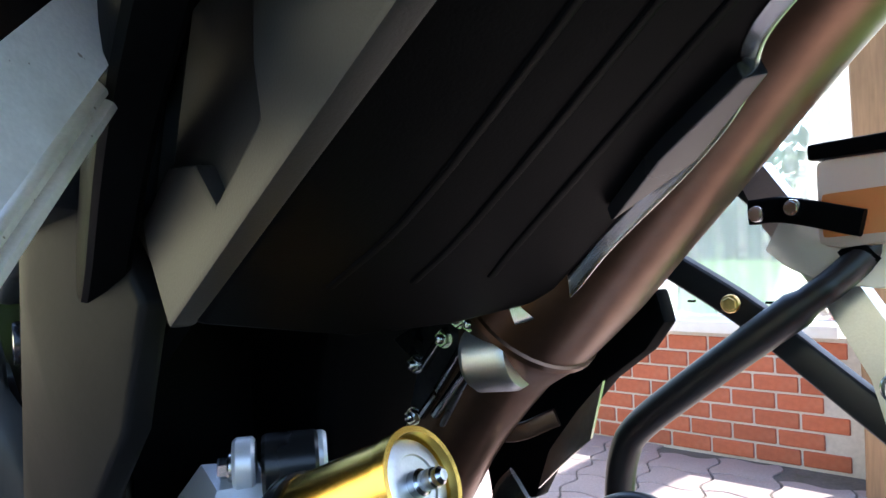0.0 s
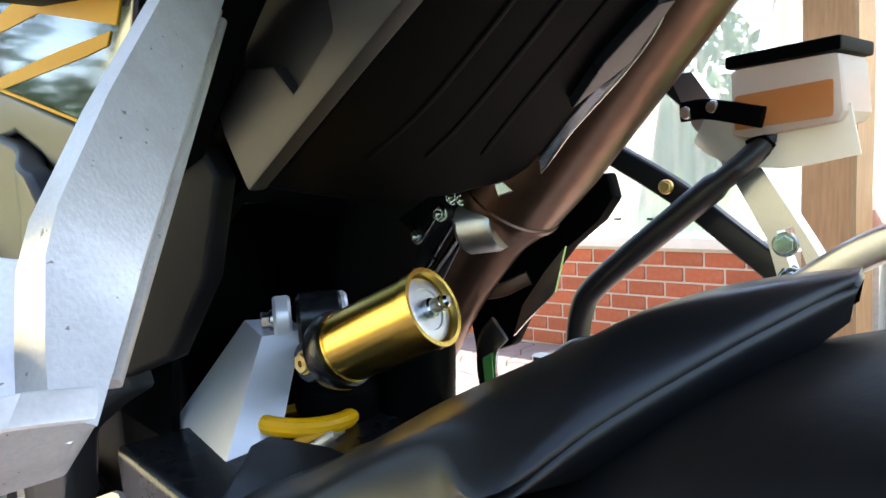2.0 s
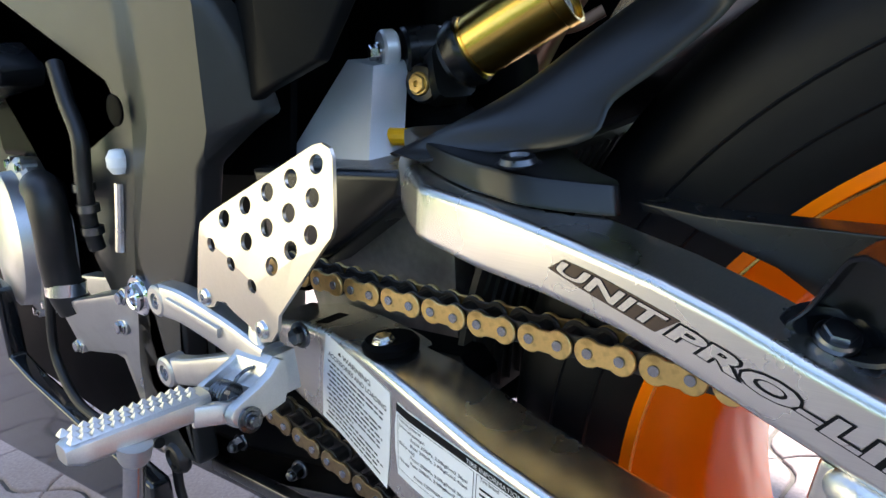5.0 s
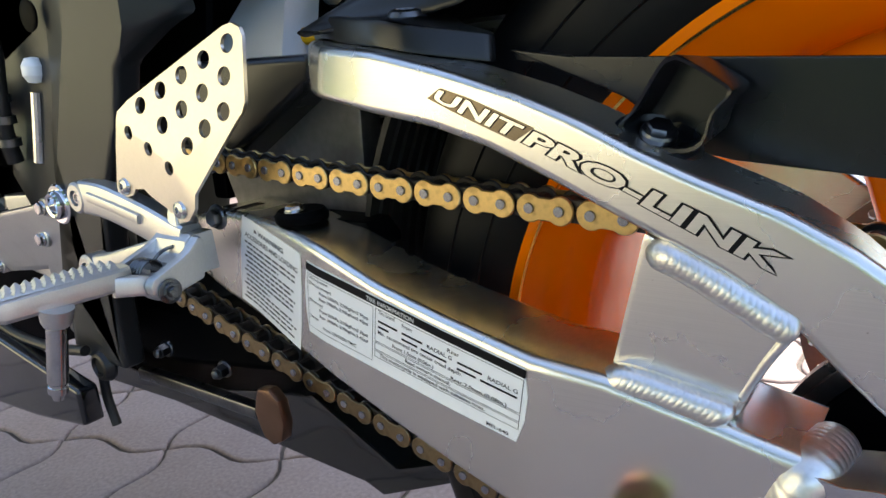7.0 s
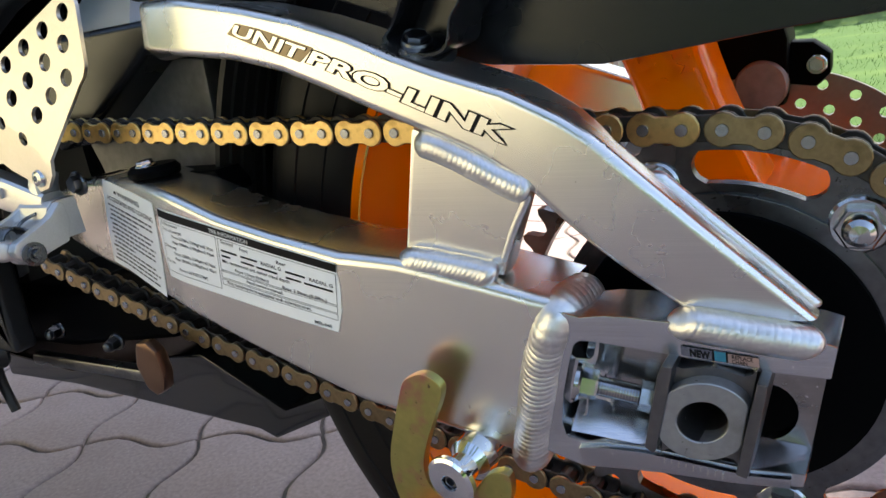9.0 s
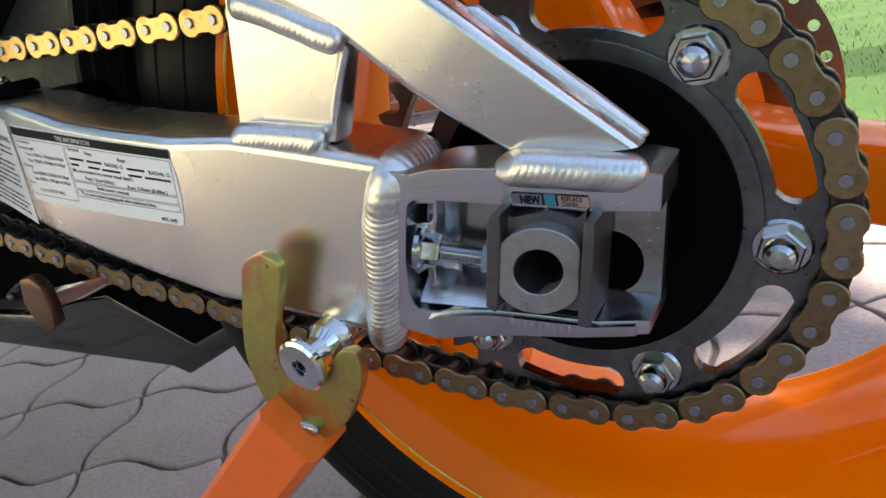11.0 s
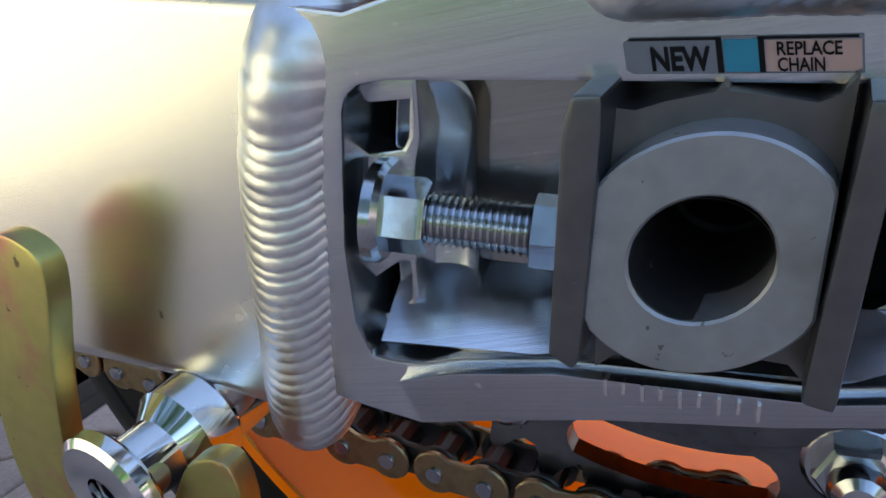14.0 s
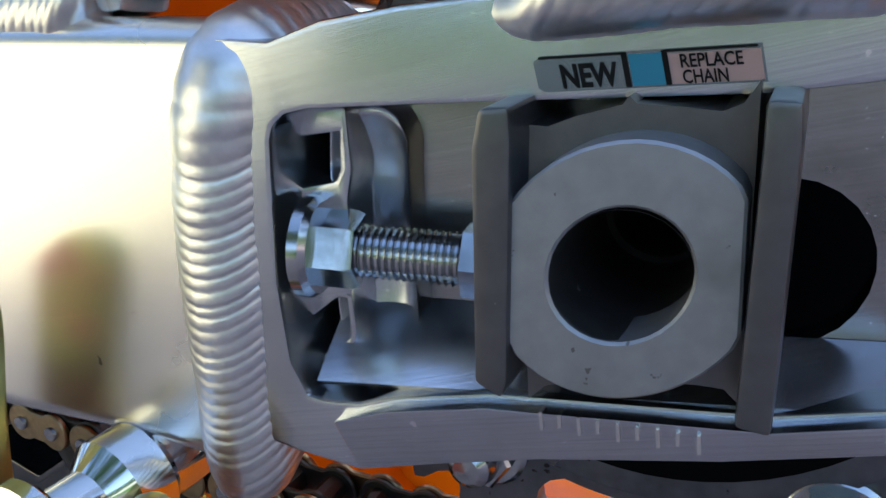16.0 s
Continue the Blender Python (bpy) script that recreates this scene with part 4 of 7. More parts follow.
for a0, b0, a1, b1 in ((0.405, 0.40, 0.985, 0.85), (0.405, 0.285, 0.985, 0.385), (0.405, 0.18, 0.985, 0.27), (0.02, 0.10, 0.395, 0.85)):
    t, q = 0.006, 0.0022
    rows += [(a0, b0, a1, b0 + t), (a0, b1 - t, a1, b1), (a0, b0, a0 + q, b1), (a1 - q, b0, a1, b1)]
sub(swing, "label_ruling", bars(LB, rows), INK)


# chain wear label
def wear(a, b, h):
    x = -0.0028 + (0.0240 + 0.0028) * a
    z = (0.3438 + 0.0047 * b) - 0.0055 * a
    return seat(x, yb(x) - h - 0.0002, z)


wl_ = prism([(0.03, 0.0), (1.0, 0.0), (1.0, 1.0), (0.04, 1.0), (0.0, 0.85), (0.0, 0.12)], [], lambda u, v, h: wear(u, v, h), 0.0, 0.0001)
sub(swing, "chain_wear_label", wl_, SILVERFILM, "silver chain wear label with a blue band")
q = lambda a0, b0, a1, b1, lift: prism([(a0, b0), (a1, b0), (a1, b1), (a0, b1)], [], lambda u, v, h: wear(u, v, h), lift, lift + 0.00005)
sub(swing, "wear_blue_band", q(0.435, 0.06, 0.58, 0.92, 0.0002), BLUE)
sub(swing, "wear_pink_band", q(0.60, 0.06, 0.99, 0.88, 0.00016), PINK)
for a0, b0, a1, b1 in ((0.03, 0.92, 0.43, 0.99), (0.405, 0.04, 0.43, 0.97), (0.58, 0.92, 0.98, 0.99), (0.58, 0.04, 0.605, 0.97)):
    sub(swing, "wear_rule", q(a0, b0, a1, b1, 0.0003), INK)
sub(swing, "wear_print", lettering("NEW", 1.0, lambda u, v, h: wear(0.12 + u, 0.12 + v * 0.88, 0.0004), 0, 0.26, None, 0.0, 0.035), INK)
bm = lettering("REPLACE", 1.0, lambda u, v, h: wear(0.655 + u, 0.50 + v * 0.50, 0.0004), 0, 0.26, None, 0.0, 0.02)
lettering("CHAIN", 1.0, lambda u, v, h: wear(0.655 + u, 0.08 + v * 0.50, 0.0004), 0, 0.19, bm, 0.0, 0.02)
sub(swing, "wear_print", bm, INK)


# ---- heel guard and rider peg ----
def on_heel(u, v, h):
    """The plate leans out towards its foot and is folded back below the crease."""
    under = max(0.0, 0.4805 - 0.42 * (u + 0.476) - v)
    return Vector((u, -0.0177 + 0.07 * (u + 0.368) + 0.20 * (v - 0.5207) + 0.22 * under + h, v))


HEEL_OUT = [(-0.476, 0.4801), (-0.4744, 0.4852), (-0.4632, 0.492), (-0.3722, 0.5307), (-0.365, 0.5319), (-0.3585, 0.5289), (-0.3557, 0.5235), (-0.3532, 0.488), (-0.3555, 0.4818), (-0.3602, 0.4772), (-0.401, 0.4335), (-0.4044, 0.4236), (-0.4132, 0.4155), (-0.4249, 0.413), (-0.4341, 0.4164), (-0.4336, 0.4214), (-0.4511, 0.4286), (-0.4594, 0.4339), (-0.4703, 0.4333), (-0.4751, 0.4287), (-0.4865, 0.4265), (-0.4949, 0.428), (-0.4946, 0.434), (-0.4839, 0.4619)]
HEEL_HOLES = [(-0.3683, 0.5208), (-0.3889, 0.513), (-0.4091, 0.5053), (-0.4294, 0.4971), (-0.4496, 0.4885), (-0.3707, 0.5028), (-0.39, 0.494), (-0.4088, 0.485), (-0.4275, 0.4759), (-0.3712, 0.4828), (-0.3876, 0.4734), (-0.4037, 0.4632), (-0.4638, 0.4716), (-0.4439, 0.4612), (-0.4241, 0.4493)]
heel = sub(bike, "heel_guard", prism(HEEL_OUT, [ring_pts(u, v, 0.0055 if i < 12 else 0.0046, 20) for i, (u, v) in enumerate(HEEL_HOLES)], on_heel, 0.0, 0.0025), HEEL, "champagne aluminium heel guard with round holes")
for u, v in ((-0.483, 0.4346), (-0.4203, 0.4224)):
    sub(heel, "button_bolt", turned([(0.0062, 0.0), (0.0062, 0.0008), (0.0050, 0.0028), (0.0030, 0.0036), (0.0022, 0.0036), (0.0020, 0.0020), (0.0003, 0.0020)], axes(on_heel(u, v, 0) + Vector((0, 0.0005, 0)), (0, -1, 0.1)), 24), STEEL)


def slab(points, width, thick, mat, name, parent, label="", flat=None):
    """Bar of rounded section along a path."""
    p = smooth_path(points, 6)
    rings = []
    for q, t, s, u in frames(p):
        ring = []
        for k in range(16):
            a = 2 * math.pi * k / 16
            c, d = math.cos(a), math.sin(a)
            ring.append(q + s * (thick / 2 * math.copysign(abs(c) ** 0.5, c)) + u * (width / 2 * math.copysign(abs(d) ** 0.5, d)))
        rings.append(ring)
    return sub(parent, name, loft(rings), mat, label)


hanger = slab([(-0.549, -0.026, 0.423), (-0.520, -0.027, 0.422), (-0.490, -0.027, 0.416), (-0.462, -0.027, 0.409), (-0.436, -0.028, 0.402), (-0.424, -0.028, 0.399)], 0.026, 0.018, ALU_CAST, "peg_hanger", bike, "cast aluminium rider footpeg hanger")
slab([(-0.530, -0.0360, 0.4255), (-0.495, -0.0365, 0.4195), (-0.466, -0.0365, 0.4135)], 0.007, 0.004, ALU_CAST, "hanger_rib", hanger)
slab([(-0.557, -0.026, 0.366), (-0.525, -0.028, 0.372), (-0.490, -0.030, 0.381), (-0.450, -0.030, 0.391)], 0.021, 0.015, ALU_CAST, "hanger_arm", hanger)
for x, z in ((-0.551, 0.423), (-0.558, 0.366)):
    sub(hanger, "hanger_boss", turned([(0.0048, 0.004), (0.0058, 0.004), (0.0062, 0.0), (0.0100, 0.0), (0.0120, 0.0016), (0.0120, 0.016), (0.0003, 0.016)], axes((x, -0.036, z), (0, 1, 0)), 28), ALU_CAST)
    sub(hanger, "hanger_bolt", hexed(axes((x, -0.033, z), (0, -1, 0)), 0.008, 0.002, 0, 0, 0.003), STEEL)
slab([(-0.434, -0.022, 0.424), (-0.432, -0.026, 0.414), (-0.428, -0.028, 0.404)], 0.017, 0.014, ALU_CAST, "hanger_post", hanger)
# cast clevis: two jaws on a stepped block, the peg's knuckle and spring between them
JAW = [(-0.0720, 0.3836), (-0.0696, 0.3879), (-0.0643, 0.3902), (-0.0502, 0.3952), (-0.0425, 0.3990), (-0.0345, 0.4062), (-0.0312, 0.4050), (-0.0302, 0.3914), (-0.0348, 0.3791), (-0.0493, 0.3762), (-0.0599, 0.3734), (-0.0673, 0.3755), (-0.0712, 0.3795)]
sub(hanger, "clevis_jaw", prism(JAW, [], lambda u, v, h: Vector((-0.405 - h, u, v)), 0.0, 0.0085, 0.0016), ALU_CAST)
sub(hanger, "clevis_jaw", prism(JAW, [], lambda u, v, h: Vector((-0.444 - h, u + 0.0035, v + 0.0045)), 0.0, 0.0060, 0.0014), ALU_CAST)
sub(hanger, "clevis_block", prism([(-0.0395, 0.4035), (-0.0345, 0.4068), (-0.0180, 0.4068), (-0.0170, 0.3800), (-0.0340, 0.3800), (-0.0520, 0.3850), (-0.0520, 0.3930), (-0.0430, 0.3955)], [], lambda u, v, h: Vector((-0.4125 - h, u, v)), 0.0, 0.034, 0.0014), ALU_CAST)
sub(hanger, "spring_hook", tube(smooth_path([(-0.4290, -0.0530, 0.3935), (-0.4285, -0.0500, 0.3965), (-0.4285, -0.0440, 0.3985), (-0.4240, -0.0410, 0.4000)], 4), 0.0012, 8), DARKSTEEL)
PEG0, PEG1 = Vector((-0.432, -0.072, 0.390)), Vector((-0.434, -0.152, 0.3915))
for x0, x1, r in ((-0.4140, -0.4225, 0.0085), (-0.4385, -0.4435, 0.0078)):
    sub(hanger, "peg_knuckle", turned([(0.0003, 0.0), (r - 0.001, 0.0), (r, 0.001), (r, x0 - x1 - 0.001), (r - 0.001, x0 - x1), (0.0003, x0 - x1)], axes((x0, -0.0608, 0.3800), (-1, 0, 0)), 28), ALU_CAST)
slab([(-0.4185, -0.0600, 0.3800), (-0.4190, -0.0700, 0.3835), (-0.4235, -0.0850, 0.3865)], 0.013, 0.009, ALU_CAST, "peg_root", hanger)
slab([(-0.4410, -0.0600, 0.3830), (-0.4410, -0.0720, 0.3895), (-0.4370, -0.0850, 0.3900)], 0.011, 0.006, ALU_CAST, "peg_root", hanger)
peg = bmesh.new()
pd = (PEG1 - PEG0).normalized()
side = pd.cross(Vector((0, 0, 1))).normalized()
upv = side.cross(pd).normalized()
rings = []
for i in range(13):
    f = i / 12
    c = PEG0.lerp(PEG1, f)
    w = lerp(f, [0, 0.12, 0.5, 0.93, 1], [0.0085, 0.0128, 0.0120, 0.0105, 0.0070])
    h = lerp(f, [0, 0.12, 0.93, 1], [0.0065, 0.0082, 0.0078, 0.0050])
    rings.append([c + side * (w * math.copysign(abs(math.cos(q)) ** 0.55, math.cos(q))) + upv * (h * math.copysign(abs(math.sin(q)) ** 0.55, math.sin(q))) for q in (2 * math.pi * j / 16 for j in range(16))])
loft(rings, True, True, peg)
pegob = sub(bike, "rider_footpeg", peg, ALU_CAST, "cast aluminium rider footpeg with studded tread")
for i in range(13):
    for j in (-1, 0, 1):
        c = PEG0.lerp(PEG1, 0.10 + 0.84 * (i + 0.5 * (j % 2)) / 12.5) + side * (0.0074 * j) + upv * 0.0068
        sub(pegob, "tread_stud", turned([(0.0040, 0.0), (0.0034, 0.0010), (0.0006, 0.0036), (0.0003, 0.0037)], axes(c, upv, side + pd), 4), ALU_CAST)
sub(pegob, "peg_spring", tube([Vector((-0.4235 - 0.0027 * a / (2 * math.pi), -0.0590 + 0.0082 * math.cos(a), 0.3870 + 0.0082 * math.sin(a))) for a in np.linspace(0, 10 * math.pi, 120)], 0.00115, 8), DARKSTEEL, "dark coiled return spring")
sub(pegob, "peg_pin", turned([(0.0003, -0.0065), (0.0030, -0.0065), (0.0034, -0.0055), (0.0034, -0.0035), (0.0052, -0.0035), (0.0056, -0.0028), (0.0056, -0.0015), (0.0078, -0.0012), (0.0078, 0.001), (0.0045, 0.001), (0.0045, 0.040), (0.0003, 0.040)], axes((-0.4045, -0.0608, 0.3788), (-1, 0.0, 0.0)), 24), DARKSTEEL)
sub(pegob, "feeler_collar", turned([(0.0095, 0.0), (0.0085, 0.008), (0.0070, 0.011), (0.0003, 0.011)], axes((-0.4225, -0.1200, 0.386), (-0.22, -0.1, -1)), 20), ALU_CAST)
sub(pegob, "peg_feeler", turned([(0.0003, 0), (0.0058, 0), (0.0058, 0.040), (0.0048, 0.041), (0.0048, 0.0425), (0.0056, 0.043), (0.0056, 0.047), (0.0038, 0.048), (0.0030, 0.0520), (0.0003, 0.0535)], axes((-0.4240, -0.1206, 0.379), (-0.22, -0.1, -1)), 20), STEEL, "bright steel peg feeler")

# ---- frame spar ----
SPAR = [(-0.4790, 0.5480), (-0.4830, 0.5950), (-0.4890, 0.6210), (-0.5050, 0.6520), (-0.5600, 0.690), (-0.6500, 0.715), (-1.10, 0.790), (-1.10, 0.700), (-0.905, 0.640), (-0.800, 0.6160), (-0.722, 0.6030), (-0.672, 0.5803), (-0.652, 0.545), (-0.655, 0.4844), (-0.674, 0.4264), (-0.700, 0.350), (-0.700, 0.255), (-0.605, 0.255), (-0.600, 0.334), (-0.581, 0.409), (-0.540, 0.469), (-0.523, 0.512), (-0.495, 0.536)]


def on_frame(u, v, h):
    """The spar's face falls away behind a crease towards the rear."""
    crease = lerp(v, [0.25, 0.41, 0.512, 0.54, 0.62, 0.65], [-0.600, -0.575, -0.520, -0.504, -0.497, -0.500])
    return Vector((u, h + max(0.0, u - crease) * 1.15 + min(0.012, max(0.0, crease - 0.085 - u) * 0.25), v))


own = prism(SPAR, [], lambda u, v, h: Vector((u, h, v)), 0.0, 0.022, 0.006, 3)
bmesh.ops.triangulate(own, faces=own.faces)
line_v, line_u = [0.25, 0.41, 0.512, 0.54, 0.62, 0.65], [-0.600, -0.575, -0.520, -0.504, -0.497, -0.500]
for k in range(5):
    for back in (0.0, 0.085):
        run = Vector((line_u[k + 1] - line_u[k], 0, line_v[k + 1] - line_v[k]))
        bmesh.ops.bisect_plane(own, geom=own.verts[:] + own.edges[:] + own.faces[:], plane_co=(line_u[k] - back, 0, line_v[k]), plane_no=(run.z, 0, -run.x))
bmesh.ops.subdivide_edges(own, edges=[e for e in own.edges if e.calc_length() > 0.03], cuts=2, use_grid_fill=False)
bmesh.ops.triangulate(own, faces=own.faces)
bmesh.ops.subdivide_edges(own, edges=[e for e in own.edges if e.calc_length() > 0.025], cuts=1)
for v in own.verts:
    v.co = on_frame(v.co.x, v.co.z, v.co.y)
frame_ob = sub(bike, "main_frame", own, FRAME, "matt black aluminium main frame spar", 40)
sub(frame_ob, "pivot_nut", turned([(0.0003, 0.001), (0.0075, 0.001), (0.0080, 0.006), (0.0105, 0.007), (0.0125, 0.005), (0.0130, 0.0015), (0.0165, 0.0015), (0.0180, 0.0), (0.0180, -0.004), (0.0003, -0.004)], axes((-0.650, -0.003, 0.405), (0, -1, 0)), 32), CHROME)
boss = [( -0.518 + 0.016 * math.cos(a), 0.656 + 0.024 * math.sin(a)) for a in (2 * math.pi * k / 24 for k in range(24))]
sub(frame_ob, "bolt_boss", prism(boss, [], xz(0.036), 0.0, 0.03, 0.003), BLACK)
sub(frame_ob, "frame_bolt", turned([(0.0003, 0.001), (0.005, 0.001), (0.0052, 0.003), (0.0085, 0.003), (0.0095, 0.0015), (0.0095, -0.006), (0.0003, -0.006)], axes((-0.518, 0.034, 0.658), (0.2, -1, 0)), 24), STEEL)
sub(frame_ob, "spar_recess", turned([(0.0003, 0.0), (0.012, 0.0), (0.013, 0.002), (0.011, 0.003), (0.0003, 0.003)], axes((-0.640, 0.004, 0.560), (0.0, -1, 0)), 28), BLACK)

# ---- passenger peg hanger and folded peg ----
PO = Vector((-0.177, -0.099, 0.622))
PU, PA_, PB_ = Vector((-0.596, 0.487, 0.638)), Vector((0.356, 0.873, -0.334)), Vector((0.720, -0.028, 0.694))


def on_pass(a, b, s):
    """a across the clevis, b up its face, s along the hanger towards the frame."""
    return PO + PA_ * a + PB_ * b + PU * s


CL = [(-0.0126, -0.0118), (-0.0126, 0.0017), (-0.0112, 0.0075), (-0.0075, 0.0115), (0.0, 0.0135), (0.0092, 0.0152), (0.0160, 0.0130), (0.0243, 0.0098), (0.0240, 0.0075), (0.0204, -0.0133), (0.0, -0.0145), (-0.0105, -0.0148)]
clevis = prism(CL, [], lambda u, v, h: on_pass(u, v, h + 0.55 * max(0.0, u)), 0.0, 0.009, 0.0012, 3)
ph = sub(bike, "passenger_peg_hanger", clevis, HANGER, "silver cast aluminium passenger peg hanger")
FLANK = [(0.012, 0.0243, 0.0098, 0.0150, 0.0110), (0.028, 0.0241, 0.0110, 0.0095, 0.0120), (0.045, 0.0238, 0.0120, 0.0040, 0.0200), (0.056, 0.0235, 0.0123, 0.0031, 0.0260), (0.10, 0.0235, 0.0123, 0.0031, 0.0260), (0.18, 0.0235, 0.0123, 0.0060, 0.0235), (0.32, 0.0235, 0.0123, 0.0110, 0.0200)]
rings = []
for s_, fa, fb, na, nb in FLANK:
    ring = []
    for ca, cb, back in ((fa, fb, 0.0), (na, nb, 0.0), (na, nb, 0.010), (fa, fb, 0.010)):
        ring.append(on_pass(ca - 0.56 * back, cb - 0.83 * back, s_))
    rings.append(ring)
own = loft(rings)
bmesh.ops.bevel(own, geom=[e for e in own.edges if e.calc_face_angle(0) > 0.9], offset=0.0016, segments=3, profile=0.5, affect="EDGES")
sub(ph, "hanger_flank", own, HANGER)
slab([on_pass(0.0135, 0.0045, 0.015), on_pass(0.0125, 0.0065, 0.035), on_pass(0.0060, 0.0165, 0.052)], 0.004, 0.004, HANGER, "flank_ridge", ph)
for off, back, wd in ((0.0030, 0.012, 0.003), (0.0075, 0.014, 0.004)):
    slab([on_pass(0.0235 + 0.83 * off - 0.56 * back, 0.0123 - 0.56 * off - 0.83 * back, s_) for s_ in (0.030, 0.08, 0.32)], wd, 0.010, HANGER, "hanger_flange", ph)
sub(ph, "hanger_back", prism([(-0.0115, -0.0145), (0.019, -0.0130), (0.0210, 0.004), (-0.0115, -0.002)], [], lambda u, v, h: on_pass(u, v, h), 0.010, 0.060, 0.002), HANGER)
sub(ph, "stop_block", prism([(-0.0225, -0.0215), (-0.0125, -0.0195), (-0.0125, -0.0050), (-0.0195, -0.0070)], [], lambda u, v, h: on_pass(u, v + 0.1 * h, h), 0.004, 0.026, 0.0016), HANGER)
sub(ph, "peg_knuckle", turned([(0.0003, 0.0), (0.0085, 0.0), (0.0098, 0.0012), (0.0098, 0.0150), (0.0003, 0.0150)], axes(on_pass(-0.0195, 0.000, 0.022), PA_), 28), HANGER)
sub(ph, "clevis_bolt", turned([(0.0003, -0.004), (0.0066, -0.004), (0.0066, 0.0008), (0.0058, 0.0016), (0.0046, 0.0016), (0.0046, 0.0034), (0.0040, 0.0040), (0.0032, 0.0040), (0.0030, 0.0062), (0.0022, 0.0070), (0.0003, 0.0070)], axes(on_pass(0.0, 0.0, 0.0), -PU), 28), STEEL)
slab([on_pass(0.0045, -0.004, -0.003), on_pass(0.0068, 0.0015, -0.003)], 0.0022, 0.0022, STEEL, "split_pin", ph)
GO = Vector((-0.178, -0.103, 0.643))
GD, GW, GN = Vector((0.790, -0.060, 0.610)), Vector((0.336, 0.875, -0.349)), Vector((-0.513, 0.481, 0.711))


def on_peg(w, d, h):
    return GO + GW * w + GD * d + GN * h


PEGOUT = [(-0.0125, -0.010), (-0.0106, 0.000), (-0.0108, 0.020), (-0.0100, 0.050), (-0.0102, 0.078), (-0.0080, 0.087), (-0.0030, 0.091), (0.0035, 0.091), (0.0085, 0.087), (0.0108, 0.078), (0.0106, 0.050), (0.0108, 0.030), (0.0092, 0.012), (0.0086, 0.004), (0.0055, -0.006), (-0.0020, -0.0165), (-0.0095, -0.0175)]
THRU = [(-0.0045, 0.044), (-0.0020, 0.0405), (0.0045, 0.0405), (0.0070, 0.044), (0.0072, 0.078), (0.0040, 0.082), (-0.0020, 0.082), (-0.0045, 0.078)]
DIP1 = [(-0.0075, 0.0085), (-0.0050, 0.0070), (-0.0012, 0.0120), (-0.0008, 0.0360), (-0.0072, 0.0360)]
DIP2 = [(0.0022, 0.0100), (0.0060, 0.0050), (0.0074, 0.0080), (0.0080, 0.0360), (0.0022, 0.0360)]
fold = sub(bike, "passenger_footpeg", prism(PEGOUT, [DIP1, DIP2, THRU], on_peg, 0.0, 0.0060), HANGER, "cast aluminium passenger footpeg folded up")
sub(fold, "peg_back", prism(PEGOUT, [THRU], on_peg, 0.0061, 0.0105), HANGER)
for path in ([(-0.0090, -0.008), (-0.0092, 0.020), (-0.0085, 0.050), (-0.0085, 0.076)], [(0.0072, 0.002), (0.0090, 0.030), (0.0090, 0.076)], [(0.0005, 0.0110), (0.0007, 0.038)], [(-0.0085, 0.0080), (0.0, 0.0030), (0.0062, 0.0025)]):
    slab([on_peg(w, d, 0.0) for w, d in path], 0.0024, 0.0022, HANGER, "peg_rib", fold)
sub(fold, "round_pad", turned([(0.0003, 0.0006), (0.0026, 0.0006), (0.0031, 0.0), (0.0031, -0.002), (0.0003, -0.002)], axes(on_peg(-0.0005, -0.0015, 0.0), -GN), 24), HANGER)

# ---- shock absorber ----
RF, RB = Vector((-0.303, 0.133, 0.604)), Vector((-0.361, 0.1162, 0.5771))
rd = (RF - RB).normalized()
m = axes(RB, rd)
L = (RF - RB).length
res = sub(bike, "shock_reservoir", turned([(0.0003, -0.006), (0.0185, -0.006), (0.0205, -0.004), (0.0215, 0.0), (0.0215, 0.003), (0.0205, 0.0035), (0.0205, 0.0055), (0.0215, 0.006), (0.0215, L - 0.004), (0.0225, L - 0.003), (0.0225, L + 0.004), (0.0200, L + 0.004), (0.0190, L - 0.003), (0.0003, L - 0.003)], m, 48), GOLD, "gold anodised shock absorber reservoir")
sub(res, "end_cap", turned([(0.0188, L - 0.0028), (0.0180, L - 0.0005), (0.0150, L + 0.0002), (0.0120, L + 0.0002), (0.0115, L - 0.0008), (0.0003, L - 0.0008)], m, 40), ALU_CAST)
sub(res, "valve_stem", turned([(0.0055, L - 0.001), (0.0055, L + 0.003), (0.0042, L + 0.004), (0.0042, L + 0.010), (0.0036, L + 0.0105), (0.0036, L + 0.013), (0.0022, L + 0.0145), (0.0003, L + 0.0145)], m, 20), STEEL)
sbody = sub(bike, "shock_body", turned([(0.0003, -0.018), (0.016, -0.018), (0.0215, -0.013), (0.0240, -0.006), (0.0240, -0.002), (0.0232, 0.0005), (0.0003, 0.0005)], m, 40), SATIN, "black shock absorber head")
slab([(-0.388, 0.128, 0.566), (-0.420, 0.146, 0.560), (-0.450, 0.156, 0.578)], 0.040, 0.030, SATIN, "shock_head", sbody)
EYE = Vector((0.45, 0.87, 0.0)).normalized()
sub(sbody, "top_eye", turned([(0.0003, -0.002), (0.0165, -0.002), (0.0180, 0.000), (0.0180, 0.026), (0.0165, 0.028), (0.0003, 0.028)], axes((-0.439, 0.132, 0.582), EYE), 32), SATIN)
sub(sbody, "adjuster_boss", turned([(0.0003, -0.003), (0.0125, -0.003), (0.0140, -0.001), (0.0145, 0.014), (0.0003, 0.014)], axes((-0.4150, 0.1235, 0.558), (-0.15, 0.97, 0.0)), 32), SATIN)
